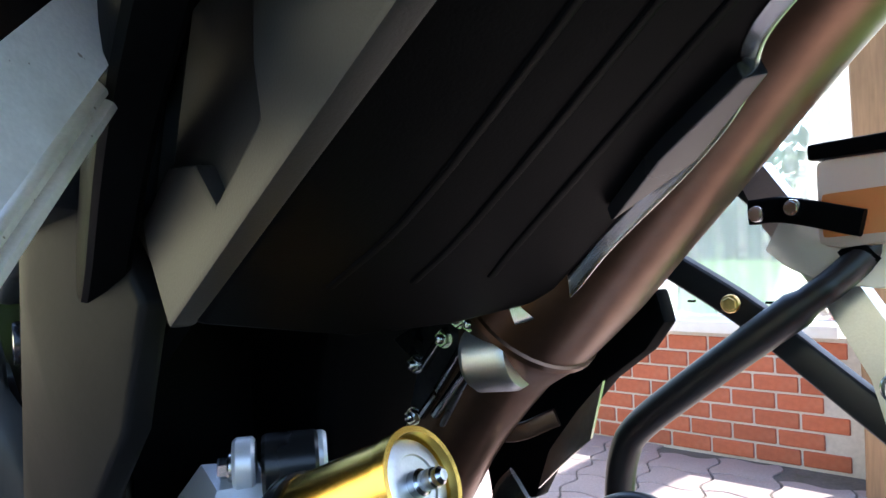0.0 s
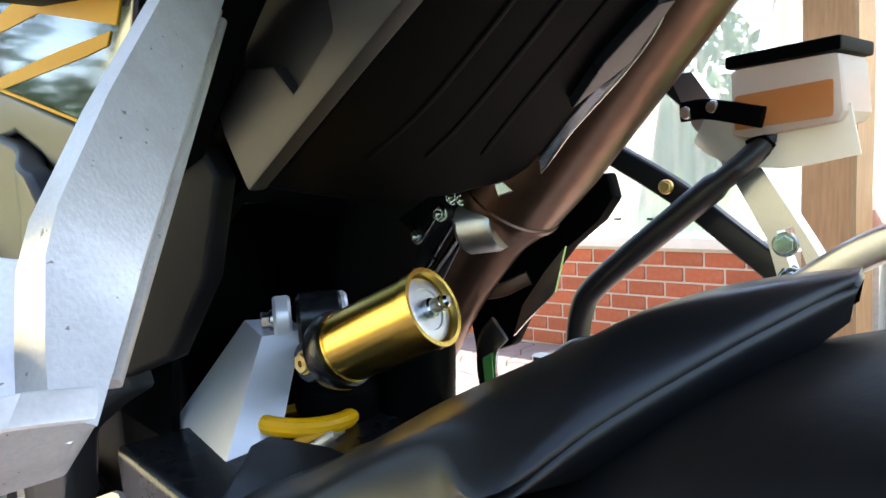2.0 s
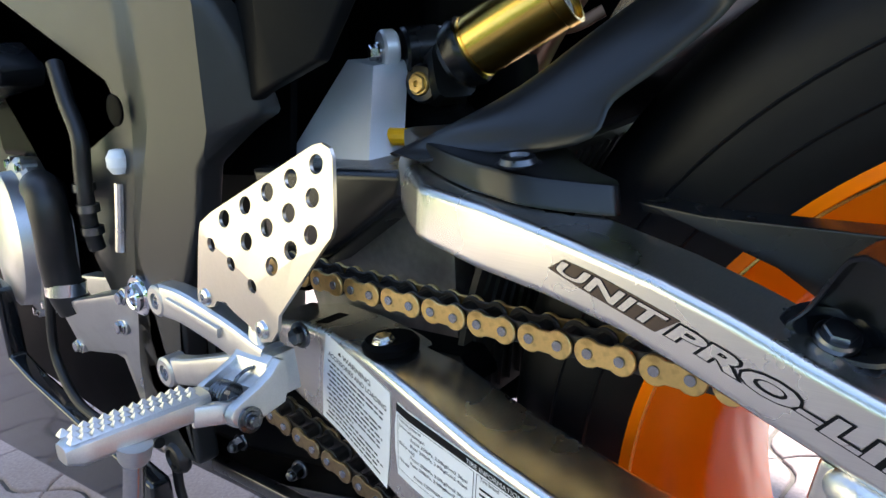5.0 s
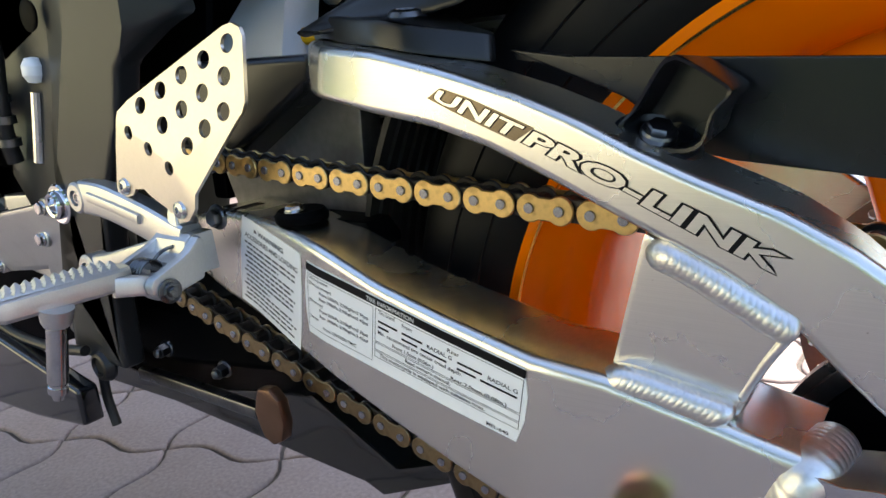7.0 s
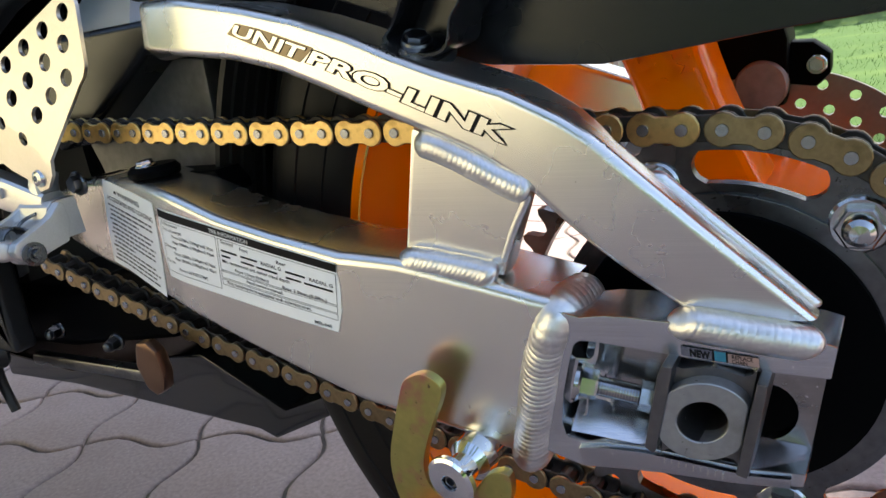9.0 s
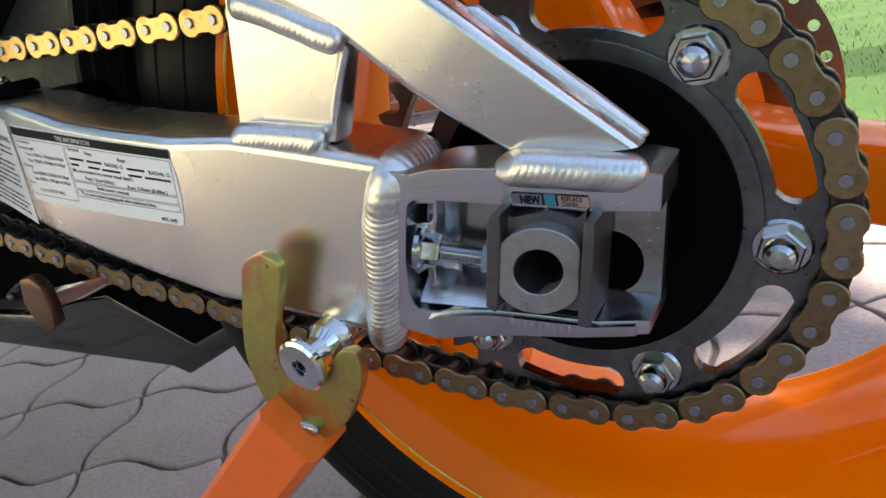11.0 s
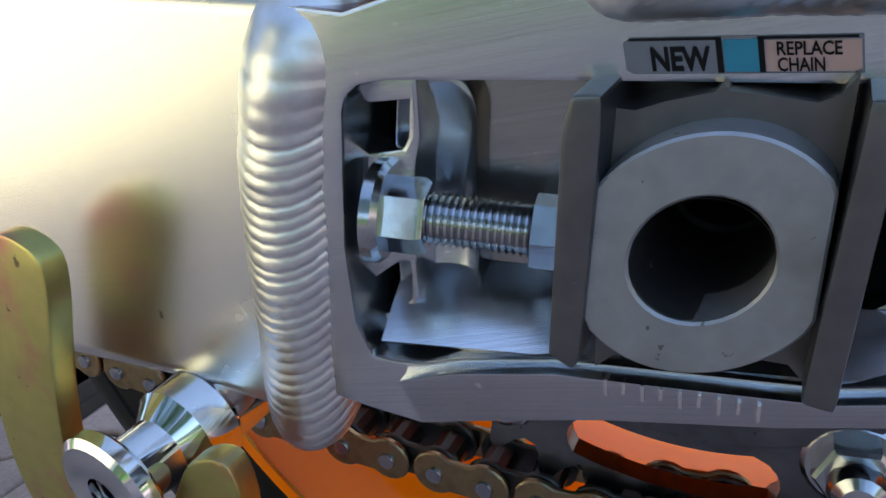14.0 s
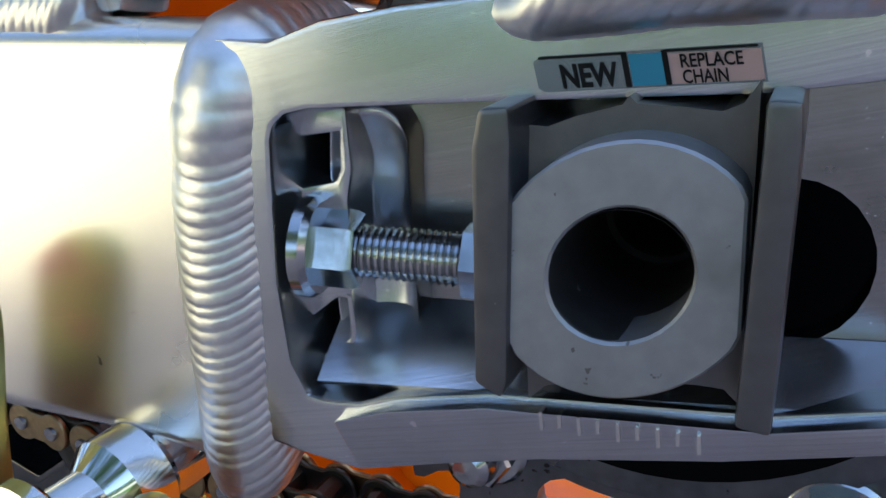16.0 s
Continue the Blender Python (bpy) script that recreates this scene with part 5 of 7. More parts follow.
sub(sbody, "shock_column", turned([(0.0003, 0.0), (0.028, 0.0), (0.030, 0.006), (0.030, 0.022), (0.024, 0.030), (0.022, 0.06), (0.0003, 0.06)], axes((-0.432, 0.154, 0.512), (0.05, 0.02, 1)), 36), BLACK)
sub(sbody, "adjuster_screw", hexed(axes((-0.4155, 0.1205, 0.558), (0.15, -0.97, 0.05)), 0.012, 0.0045, 0.0085, 0.0, 0.0025), CHAINGOLD, "gold zinc hexagon plug")
coil = [Vector((-0.430 + 0.034 * math.cos(a), 0.122 + 0.034 * math.sin(a), 0.520 - 0.0035 * a)) for a in np.linspace(-2.6, 9.5, 90)]
sub(sbody, "coil_spring", tube(coil, 0.0062, 12), YELLOW, "yellow coil spring")
# silver tower in front of the shock
own = loft([[Vector(p) for p in r] for r in (((-0.520, 0.072, 0.492), (-0.404, 0.050, 0.492), (-0.408, 0.100, 0.492), (-0.500, 0.118, 0.492)),
                                             ((-0.512, 0.070, 0.513), (-0.409, 0.058, 0.511), (-0.418, 0.101, 0.516), (-0.496, 0.120, 0.516)),
                                             ((-0.4765, 0.110, 0.5805), (-0.4465, 0.107, 0.5735), (-0.4330, 0.130, 0.5760), (-0.4600, 0.136, 0.5800)))])
bmesh.ops.bevel(own, geom=[e for e in own.edges if e.calc_face_angle(0) > 0.5], offset=0.0030, segments=3, profile=0.5, affect="EDGES")
tower = sub(bike, "shock_tower", own, SILVER, "silver painted upper shock mount bracket")
for off in (0.0, 0.038):
    sub(tower, "mount_ear", turned([(0.0003, -0.006), (0.0125, -0.006), (0.0140, -0.004), (0.0140, 0.004), (0.0125, 0.006), (0.0003, 0.006)], axes(Vector((-0.4455, 0.1225, 0.5850)) + EYE * off, EYE), 32), SILVER)
sub(tower, "mount_bolt", hexed(axes(Vector((-0.4495, 0.1165, 0.5830)), -EYE), 0.010, 0.0070, 0.0078), STEEL)
# black cross member in front of the swingarm
sub(bike, "cross_member", prism([(-0.490, 0.513), (-0.340, 0.511), (-0.345, 0.494), (-0.430, 0.446), (-0.480, 0.430)], [], xz(0.020), 0.0, 0.16, 0.006), SATIN, "satin black linkage cross member", 60)

# ---- mudguard over the rear tyre ----

GE = [(-0.092, 0.124, 0.628), (-0.112, 0.090, 0.606), (-0.135, 0.055, 0.590), (-0.152, 0.023, 0.585), (-0.166, 0.0175, 0.5725), (-0.186, 0.012, 0.5575), (-0.204, 0.006, 0.5455), (-0.218, -0.003, 0.5290), (-0.300, -0.010, 0.522)]
GK = [(-0.090, 0.122, 0.636), (-0.110, 0.082, 0.622), (-0.131, 0.048, 0.606), (-0.151, 0.022, 0.588), (-0.186, 0.034, 0.588), (-0.217, 0.026, 0.572), (-0.252, 0.013, 0.550), (-0.285, 0.002, 0.536), (-0.330, 0.004, 0.524)]
GM = [(-0.089, 0.124, 0.640), (-0.112, 0.095, 0.634), (-0.138, 0.076, 0.626), (-0.160, 0.066, 0.612), (-0.190, 0.057, 0.597), (-0.222, 0.050, 0.580), (-0.262, 0.038, 0.555), (-0.298, 0.022, 0.536), (-0.338, 0.012, 0.522)]
GR = [(-0.090, 0.130, 0.641), (-0.114, 0.112, 0.637), (-0.142, 0.104, 0.629), (-0.166, 0.098, 0.616), (-0.196, 0.092, 0.601), (-0.228, 0.086, 0.584), (-0.268, 0.074, 0.559), (-0.304, 0.060, 0.538), (-0.344, 0.046, 0.523)]
GF = [(-0.092, 0.136, 0.640), (-0.118, 0.150, 0.633), (-0.146, 0.160, 0.624), (-0.172, 0.165, 0.609), (-0.204, 0.170, 0.593), (-0.238, 0.172, 0.575), (-0.278, 0.176, 0.551), (-0.314, 0.180, 0.533), (-0.352, 0.180, 0.516)]
GX = [(-0.094, 0.138, 0.632), (-0.124, 0.172, 0.612), (-0.152, 0.188, 0.598), (-0.180, 0.196, 0.580), (-0.212, 0.202, 0.560), (-0.245, 0.205, 0.540), (-0.280, 0.206, 0.518), (-0.318, 0.206, 0.500), (-0.352, 0.206, 0.480)]
cols = [smooth_path(c, 5) for c in (GE, GK, GM, GR, GF, GX)]
rings = []
for i in range(len(cols[0])):
    pts = [c[i] for c in cols]
    row = smooth_path(pts, 4)
    inner = [p + (Vector((AX, WY, AZ)) - p).normalized() * 0.0032 for p in row[::-1]]
    rings.append(row + inner)
mud = sub(bike, "rear_mudguard", loft(rings), MUD, "satin black plastic rear mudguard", 60)
# lug over the swingarm nose
LUG = [(-0.3780, 0.070), (-0.352, 0.0400), (-0.329, 0.0196), (-0.3020, -0.0020), (-0.2758, -0.0184), (-0.2462, -0.0330), (-0.2318, -0.0365), (-0.2211, -0.0360), (-0.206, -0.0285), (-0.1903, -0.0165), (-0.1930, -0.0080), (-0.205, -0.002), (-0.218, 0.006), (-0.235, 0.024), (-0.262, 0.048), (-0.290, 0.090)]


def on_nose(u, v, h):
    """Follows the top of the upper arm; the wall leans inwards as it rises."""
    z = lerp(u, [p[0] for p in UP_T], [p[1] for p in UP_T])
    return Vector((u - 0.15 * h, v + 0.25 * h, z + 0.0003 + h))


sub(mud, "mounting_lug", prism(closed(LUG, 2), [], on_nose, 0.0, 0.0125, 0.0022), MUD)
sub(mud, "lug_bolt", turned([(0.0003, 0.0015), (0.004, 0.0015), (0.005, 0.0030), (0.0070, 0.0022), (0.0082, 0.0), (0.0098, -0.0006), (0.0003, -0.0006)], axes((-0.2275, -0.0265, 0.5235), (0.1, -0.1, 1)), 28), DARKSTEEL)
# chain guard panel
GUARD = [(-0.187, 0.505), (-0.159, 0.5005), (-0.100, 0.497), (-0.042, 0.494), (0.013, 0.4860), (0.060, 0.4800), (0.110, 0.472), (0.110, 0.463), (0.06, 0.4594), (0.03, 0.458), (-0.039, 0.4525), (-0.089, 0.4576), (-0.103, 0.4606), (-0.134, 0.483)]
guard = sub(bike, "chain_guard", prism(GUARD, [], xz(-0.006), 0.0, 0.004, 0.001), SATIN, "satin black plastic chain guard")
sub(guard, "guard_top", prism([(-0.187, 0.5035), (-0.159, 0.4990), (-0.042, 0.4925), (0.060, 0.4785), (0.110, 0.4705), (0.110, 0.4675), (0.060, 0.4755), (-0.042, 0.4895), (-0.159, 0.4960), (-0.187, 0.5005)], [], xz(-0.006), 0.0045, 0.022), SATIN)
GB = [(-0.1213, 0.4752), (-0.1158, 0.4813), (-0.1060, 0.4965), (-0.1020, 0.4992), (-0.0977, 0.4988), (-0.0835, 0.4900), (-0.0812, 0.4862), (-0.0870, 0.4795), (-0.0905, 0.4690), (-0.0994, 0.4659), (-0.1138, 0.4691)]
gbc = (-0.0990, 0.4830)
bowl = [[Vector((gbc[0] + (u - gbc[0]) * k, y, gbc[1] + (v - gbc[1]) * k)) for u, v in closed(GB, 3)] for k, y in ((0.86, -0.010), (1.0, -0.0405), (0.98, -0.0420), (0.90, -0.0415), (0.80, -0.0250))]
sub(guard, "bracket", loft(bowl), SATIN)
sub(guard, "bracket_foot", turned([(0.0003, -0.006), (0.0165, -0.006), (0.0175, -0.003), (0.0160, 0.000), (0.0125, 0.001), (0.0110, -0.001), (0.0003, -0.001)], axes((-0.1085, -0.036, 0.4715), (0.35, -0.35, 0.9)), 32), SATIN)
sub(guard, "bracket_bolt", hexed(axes((-0.1075, -0.0365, 0.4725), (0.35, -0.35, 0.9)), 0.009, 0.004, 0.0068), DARKSTEEL)

# ribbed inner fender in front of the tyre
def on_inner(deg, y, h):
    r = 0.322 + 0.08 * (y - 0.03) + h
    return Vector((AX - r * math.cos(radians(deg)), y, AZ + r * math.sin(radians(deg))))


bm = loft([[on_inner(d, y, h) for y, h in ((0.020, 0.004), (0.230, 0.004), (0.230, 0.0), (0.020, 0.0))] for d in np.linspace(8, 38, 12)])
bulk = sub(bike, "inner_fender", bm, DUSTY, "dark ribbed inner fender in front of the tyre")
for k in range(16):
    y = 0.030 + 0.0115 * k
    bm = loft([[on_inner(d, y + q, -h) for q, h in ((-0.0012, 0.0), (0.0012, 0.0), (0.0008, 0.0022), (-0.0008, 0.0022))] for d in np.linspace(9, 37, 9)])
    sub(bulk, "fender_rib", bm, DUSTY)
sub(bike, "linkage_casting", prism([(-0.49, 0.450), (-0.464, 0.486), (-0.395, 0.490), (-0.333, 0.482), (-0.3375, 0.400), (-0.47, 0.39)], [], xz(0.050), 0.0, 0.02, 0.003), CASTGREY, "stained grey casting behind the chain")
sub(bike, "inner_closing_panel", prism([(-0.52, 0.25), (-0.30, 0.30), (-0.27, 0.42), (-0.30, 0.505), (-0.52, 0.505)], [], xz(0.218), 0.0, 0.012, 0.003), BLACK, "black inner panel beside the wheel")
# chain slider on the beam
slider = sub(bike, "chain_slider", prism([(-0.425, 0.4135), (-0.30, 0.4135), (-0.292, 0.404), (-0.292, 0.398), (-0.34, 0.402), (-0.425, 0.400)], [], xz(0.008), 0.0, 0.022, 0.0015), BLACK, "black rubber chain slider")
sub(slider, "slider_pad", turned([(0.0003, -0.006), (0.016, -0.006), (0.0165, -0.002), (0.014, 0.001), (0.0003, 0.001)], axes((-0.338, -0.006, 0.4215), (0, 0, 1)), 28), BLACK)
sub(slider, "slider_bolt", hexed(axes((-0.336, -0.013, 0.4225), (0, -0.1, 1)), 0.009, 0.004, 0.0066), STEEL)
sub(bike, "brake_line_bolt", hexed(axes((-0.412, -0.013, 0.4135), (0, -1, 0)), 0.010, 0.006, 0.0085), DARKSTEEL, "dark steel bolt")


# ---- undertray and splash panels ----
TIP = Vector((-0.335, 0.056, 0.673))
TU_ = Vector((0.88, -0.01, 0.475)).normalized()
TN_ = Vector((-0.468, 0.156, 0.870)).normalized()


def on_tray(u, y, h):
    return TIP + TU_ * u + Vector((0, y, -0.18 * y)) + TN_ * h


UNDER = [(0.0, 0.002), (0.45, 0.002), (0.45, 0.060), (0.30, 0.070), (0.230, 0.078), (0.196, 0.090), (0.177, 0.105), (0.149, 0.118), (0.099, 0.130), (0.060, 0.140), (0.045, 0.138), (0.019, 0.110), (0.0, 0.070)]
tray = sub(bike, "undertray", prism(UNDER, [], on_tray, 0.0, 0.070, 0.004), BLACK, "black plastic undertray below the seat", 60)
SIDE = [(-0.337, 0.672), (-0.251, 0.7165), (-0.198, 0.7435), (0.06, 0.875), (0.06, 0.95), (-0.20, 0.87), (-0.255, 0.80), (-0.258, 0.751), (-0.255, 0.735), (-0.288, 0.714), (-0.304, 0.728), (-0.330, 0.730), (-0.363, 0.712), (-0.358, 0.700)]
sub(tray, "tray_side", prism(SIDE, [], xz(0.050), 0.0, 0.010, 0.0025), DUSTY)
sub(tray, "inner_panel", prism([(-0.52, 0.60), (-0.40, 0.668), (-0.340, 0.690), (-0.25, 0.735), (0.05, 0.885), (0.05, 0.96), (-0.52, 0.96)], [], xz(0.072), 0.0, 0.01), BLACK)
sub(tray, "tray_recess", prism([(-0.350, 0.692), (-0.325, 0.684), (-0.235, 0.728), (-0.235, 0.85), (-0.330, 0.84)], [], lambda u, v, h: Vector((u, 0.0535 + h + (v - 0.70) * 0.12, v)), 0.0, 0.006), DUSTY)
for k in range(3):
    slab([on_tray(0.040 + 0.012 * k, 0.040 + 0.030 * k, 0.0012), on_tray(0.10, 0.044 + 0.024 * k, 0.0012), on_tray(0.24, 0.030 + 0.018 * k, 0.0012)], 0.004, 0.004, BLACK, "tray_rib", tray)
sub(tray, "tray_lug", prism([(0.118, 0.112), (0.150, 0.100), (0.185, 0.094), (0.190, 0.100), (0.155, 0.114)], [], on_tray, -0.006, 0.0, 0.001), SATIN)
FLAP = [(-0.497, 0.553), (-0.462, 0.562), (-0.424, 0.577), (-0.392, 0.625), (-0.375, 0.680), (-0.40, 0.735), (-0.45, 0.735), (-0.462, 0.660), (-0.492, 0.634)]
own = prism(FLAP, [], lambda u, v, h: Vector((u, h, v)), 0.0, 0.012, 0.003, 2)
bmesh.ops.triangulate(own, faces=own.faces)
bmesh.ops.subdivide_edges(own, edges=[e for e in own.edges if e.calc_length() > 0.02], cuts=2)
for v in own.verts:
    ridge = lerp(v.co.z, [0.55, 0.60, 0.64, 0.74], [-0.465, -0.458, -0.452, -0.44])
    v.co.y += 0.020 + max(0, ridge - v.co.x) * 0.25 + max(0, v.co.x - ridge) * 0.45
flap = sub(bike, "splash_panel", own, SPLASH, "black plastic splash panel behind the frame", 70)
slab([(-0.490, 0.056, 0.640), (-0.470, 0.053, 0.662), (-0.400, 0.045, 0.702), (-0.300, 0.030, 0.756), (-0.200, 0.022, 0.810)], 0.036, 0.020, BLACK, "subframe_rail", bike, "black subframe rail below the seat")
cup = axes((-0.486, 0.0265, 0.6585), (-0.1, -0.99, 0))
sub(flap, "bolt_cup", turned([(0.0003, 0.0), (0.0075, 0.0), (0.0082, 0.004), (0.0105, 0.004), (0.0112, 0.002), (0.0112, -0.006), (0.0003, -0.006)], cup, 32), SATIN, "black cup round a socket bolt")
sub(flap, "socket_bolt", turned([(0.0034, 0.0005), (0.0034, 0.0038), (0.0048, 0.0042), (0.0066, 0.0034), (0.0066, 0.0), (0.0034, 0.0)], cup, 6 * 5), STEEL)
slab([(-0.400, 0.046, 0.700), (-0.375, 0.046, 0.708)], 0.012, 0.010, STEEL, "rail_clip", flap)
sub(bike, "frame_inner_panel", prism([(-0.98, 0.66), (-0.78, 0.615), (-0.66, 0.56), (-0.62, 0.50), (-0.50, 0.50), (-0.475, 0.60), (-0.47, 0.76), (-0.98, 0.80)], [], xz(0.060), 0.0, 0.006), BLACK, "black panel inside the frame spar")
sub(bike, "air_box", prism([(-0.60, 0.42), (-0.49, 0.42), (-0.44, 0.62), (-0.38, 0.80), (-0.60, 0.80)], [], xz(0.17), 0.0, 0.12, 0.01), BLACK, "black air box and rear engine cover", 60)
sub(bike, "wheel_well", box((-0.56, 0.09, 0.395), (-0.540, 0.30, 0.66), 0.004), BLACK, "black wheel well panel in front of the shock")
sub(bike, "seat_base", prism([(-0.56, 0.80), (-0.40, 0.775), (0.15, 0.90), (0.30, 1.0), (-0.30, 0.93), (-0.56, 0.92)], [], xz(-0.03), 0.0, 0.29, 0.02), BLACK, "black seat base", 60)

# ---- exhaust ----
pipe_pts = smooth_path([(-0.420, 0.222, 0.545), (-0.388, 0.226, 0.595), (-0.350, 0.230, 0.642), (-0.312, 0.230, 0.680), (-0.255, 0.226, 0.735), (-0.18, 0.220, 0.805), (-0.08, 0.215, 0.885), (0.06, 0.21, 0.97)], 8)
rad = [lerp(i, [0, 10, 16, 20, 26, 56], [0.026, 0.027, 0.030, 0.037, 0.0405, 0.043]) for i in range(len(pipe_pts))]
exhaust = sub(bike, "exhaust_pipe", tube(pipe_pts, rad, 40), PIPE, "heat-tinted brown steel exhaust pipe")
c0 = Vector((-0.330, 0.230, 0.662))
cd = Vector((0.70, 0.0, 0.71)).normalized()
sub(exhaust, "pipe_band", turned([(0.034, -0.003), (0.0385, -0.0015), (0.0385, 0.0015), (0.036, 0.003)], axes(c0, cd), 40), PIPE)
lip = smooth_path([on_tray(u, y, 0.001) for u, y in ((0.034, 0.136), (0.045, 0.143), (0.062, 0.1445), (0.099, 0.131), (0.149, 0.1185), (0.177, 0.106), (0.196, 0.088), (0.225, 0.080))], 6)
slab(lip, 0.010, 0.0025, SHIELDMETAL, "heat_shield", exhaust, "thin bright heat shield edge")
valve = sub(bike, "exhaust_valve", turned([(0.0003, 0), (0.0155, 0), (0.0175, 0.003), (0.0180, 0.022), (0.0165, 0.026), (0.0003, 0.026)], axes((-0.348, 0.206, 0.640), (0.80, 0.25, 0.12)), 28), ALU_CAST, "metal exhaust valve actuator")
EVP = [(-0.4133, 0.6454), (-0.3805, 0.6601), (-0.3476, 0.6660), (-0.3346, 0.6582), (-0.3408, 0.6395), (-0.3700, 0.6020), (-0.3875, 0.5975), (-0.3997, 0.6082), (-0.3901, 0.6315)]
sub(valve, "valve_plate", prism(EVP, [], xz(0.201), 0.0, 0.008, 0.0015), DARKSTEEL)
for a, b in (((-0.3742, 0.199, 0.6081), (-0.3413, 0.198, 0.6400)), ((-0.3833, 0.199, 0.6328), (-0.3616, 0.199, 0.6541)), ((-0.3708, 0.199, 0.6221), (-0.3478, 0.198, 0.6465)), ((-0.386, 0.199, 0.606), (-0.372, 0.199, 0.620))):
    slab([a, b], 0.0045, 0.0045, STEEL, "plate_rib", valve)
for u, v in ((-0.3895, 0.6335), (-0.3643, 0.6495), (-0.3512, 0.6605), (-0.3413, 0.6586), (-0.3454, 0.6424), (-0.3940, 0.6045)):
    sub(valve, "valve_bolt", hexed(axes((u, 0.2005, v), (0.35, -0.93, 0.05)), 0.0075, 0.0055, 0.0055, 0.0026), STEEL)
slab([(-0.415, 0.225, 0.600), (-0.370, 0.245, 0.590), (-0.345, 0.262, 0.600)], 0.010, 0.006, PIPE, "hose_clamp", exhaust)
SPL = [(-0.273, 0.672), (-0.268, 0.655), (-0.280, 0.640), (-0.305, 0.622), (-0.335, 0.590), (-0.362, 0.545), (-0.40, 0.53), (-0.41, 0.585), (-0.34, 0.650)]
sub(bike, "pipe_guard", prism([(u - 0.012, v) for u, v in SPL], [], xz(0.272), 0.0, 0.012, 0.003), BLACK, "black guard under the exhaust pipe")
foil = sub(bike, "heat_foil", prism([(-0.312, 0.624), (-0.322, 0.592), (-0.345, 0.572), (-0.362, 0.556), (-0.352, 0.580), (-0.330, 0.606)], [], xz(0.262), 0.0, 0.002), SHIELDMETAL, "crumpled bright heat foil with a green print")
slab([(-0.350, 0.236, 0.568), (-0.362, 0.236, 0.555), (-0.366, 0.238, 0.530), (-0.360, 0.240, 0.505)], 0.020, 0.003, SHIELDMETAL, "foil_tail", foil)
sub(foil, "foil_print", prism([(-0.366, 0.545), (-0.357, 0.550), (-0.356, 0.525), (-0.364, 0.520)], [], xz(0.2335), 0.0, 0.0008), GREEN)
sub(bike, "shock_column_guard", turned([(0.0003, 0), (0.030, 0), (0.032, 0.01), (0.030, 0.10), (0.0003, 0.105)], axes((-0.415, 0.205, 0.475), (0.1, 0, 1)), 30), BLACK, "black rubber intake boot")

# ---- right side: peg bracket, brake reservoir, hoses ----
LEG = [(-0.279, 0.735), (-0.262, 0.735), (-0.214, 0.668), (-0.188, 0.628), (-0.166, 0.592), (-0.172, 0.578), (-0.190, 0.580), (-0.204, 0.596), (-0.212, 0.625), (-0.234, 0.664), (-0.262, 0.700)]
TRI = [(-0.206, 0.630), (-0.196, 0.634), (-0.188, 0.610), (-0.196, 0.604)]
rb = sub(bike, "right_peg_bracket", prism(LEG, [TRI], xz(0.338), 0.0, 0.012), ALU_CAST, "grey cast right-hand peg bracket")
slab([(-0.345, 0.352, 0.690), (-0.280, 0.348, 0.655), (-0.235, 0.345, 0.624), (-0.190, 0.342, 0.592)], 0.018, 0.010, FRAME, "bracket_strut", rb)
slab([(-0.300, 0.352, 0.745), (-0.262, 0.348, 0.712), (-0.225, 0.344, 0.670)], 0.016, 0.010, FRAME, "bracket_strut", rb)
sub(rb, "strut_bolt", hexed(axes((-0.281, 0.336, 0.659), (0.2, -1, 0)), 0.007, 0.003, 0.0052), CHAINGOLD)
for u, v in ((-0.196, 0.600), (-0.183, 0.590), (-0.20, 0.622)):
    sub(rb, "bracket_bolt", hexed(axes((u, 0.337, v), (0.2, -1, 0)), 0.010, 0.004, 0.0078), STEEL)
slab([(-0.182, 0.325, 0.600), (-0.150, 0.325, 0.622), (-0.110, 0.325, 0.640)], 0.020, 0.016, ALU_CAST, "right_footpeg", rb)
TK = [(-0.229, 0.690), (-0.218, 0.688), (-0.166, 0.694), (-0.163, 0.700), (-0.166, 0.733), (-0.229, 0.731)]
tank = sub(bike, "brake_fluid_reservoir", prism(TK, [], xz(0.325), 0.0, 0.048, 0.004), TANKPLASTIC, "translucent brake fluid reservoir with a black cap")
sub(tank, "fluid", prism([(-0.2265, 0.693), (-0.168, 0.697), (-0.168, 0.719), (-0.2265, 0.715)], [], xz(0.3240), 0.0, 0.050, 0.003), FLUID)
sub(tank, "cap", prism([(-0.231, 0.731), (-0.164, 0.7335), (-0.164, 0.742), (-0.231, 0.739)], [], xz(0.322), 0.0, 0.054, 0.002), BLACK)
slab([(-0.252, 0.335, 0.700), (-0.235, 0.332, 0.690), (-0.20, 0.332, 0.684), (-0.160, 0.335, 0.690)], 0.030, 0.003, TANKPLASTIC, "tank_tray", tank)
slab([(-0.260, 0.322, 0.708), (-0.240, 0.320, 0.708), (-0.206, 0.320, 0.700)], 0.013, 0.005, BLACK, "tank_bracket", tank)
for u, v in ((-0.254, 0.707), (-0.236, 0.709)):
    sub(tank, "bracket_screw", hexed(axes((u, 0.3165, v), (0, -1, 0)), 0.006, 0.002, 0.0042), STEEL)
hp = smooth_path([(-0.206, 0.336, 0.690), (-0.220, 0.326, 0.674), (-0.233, 0.322, 0.663), (-0.290, 0.321, 0.620), (-0.334, 0.322, 0.585), (-0.346, 0.322, 0.566), (-0.351, 0.322, 0.54), (-0.352, 0.322, 0.50)], 8)
hose = sub(bike, "brake_hose", tube(hp, [0.0072 if i < 17 else 0.0092 for i in range(len(hp))], 18), HOSE, "thick black rubber brake hose")
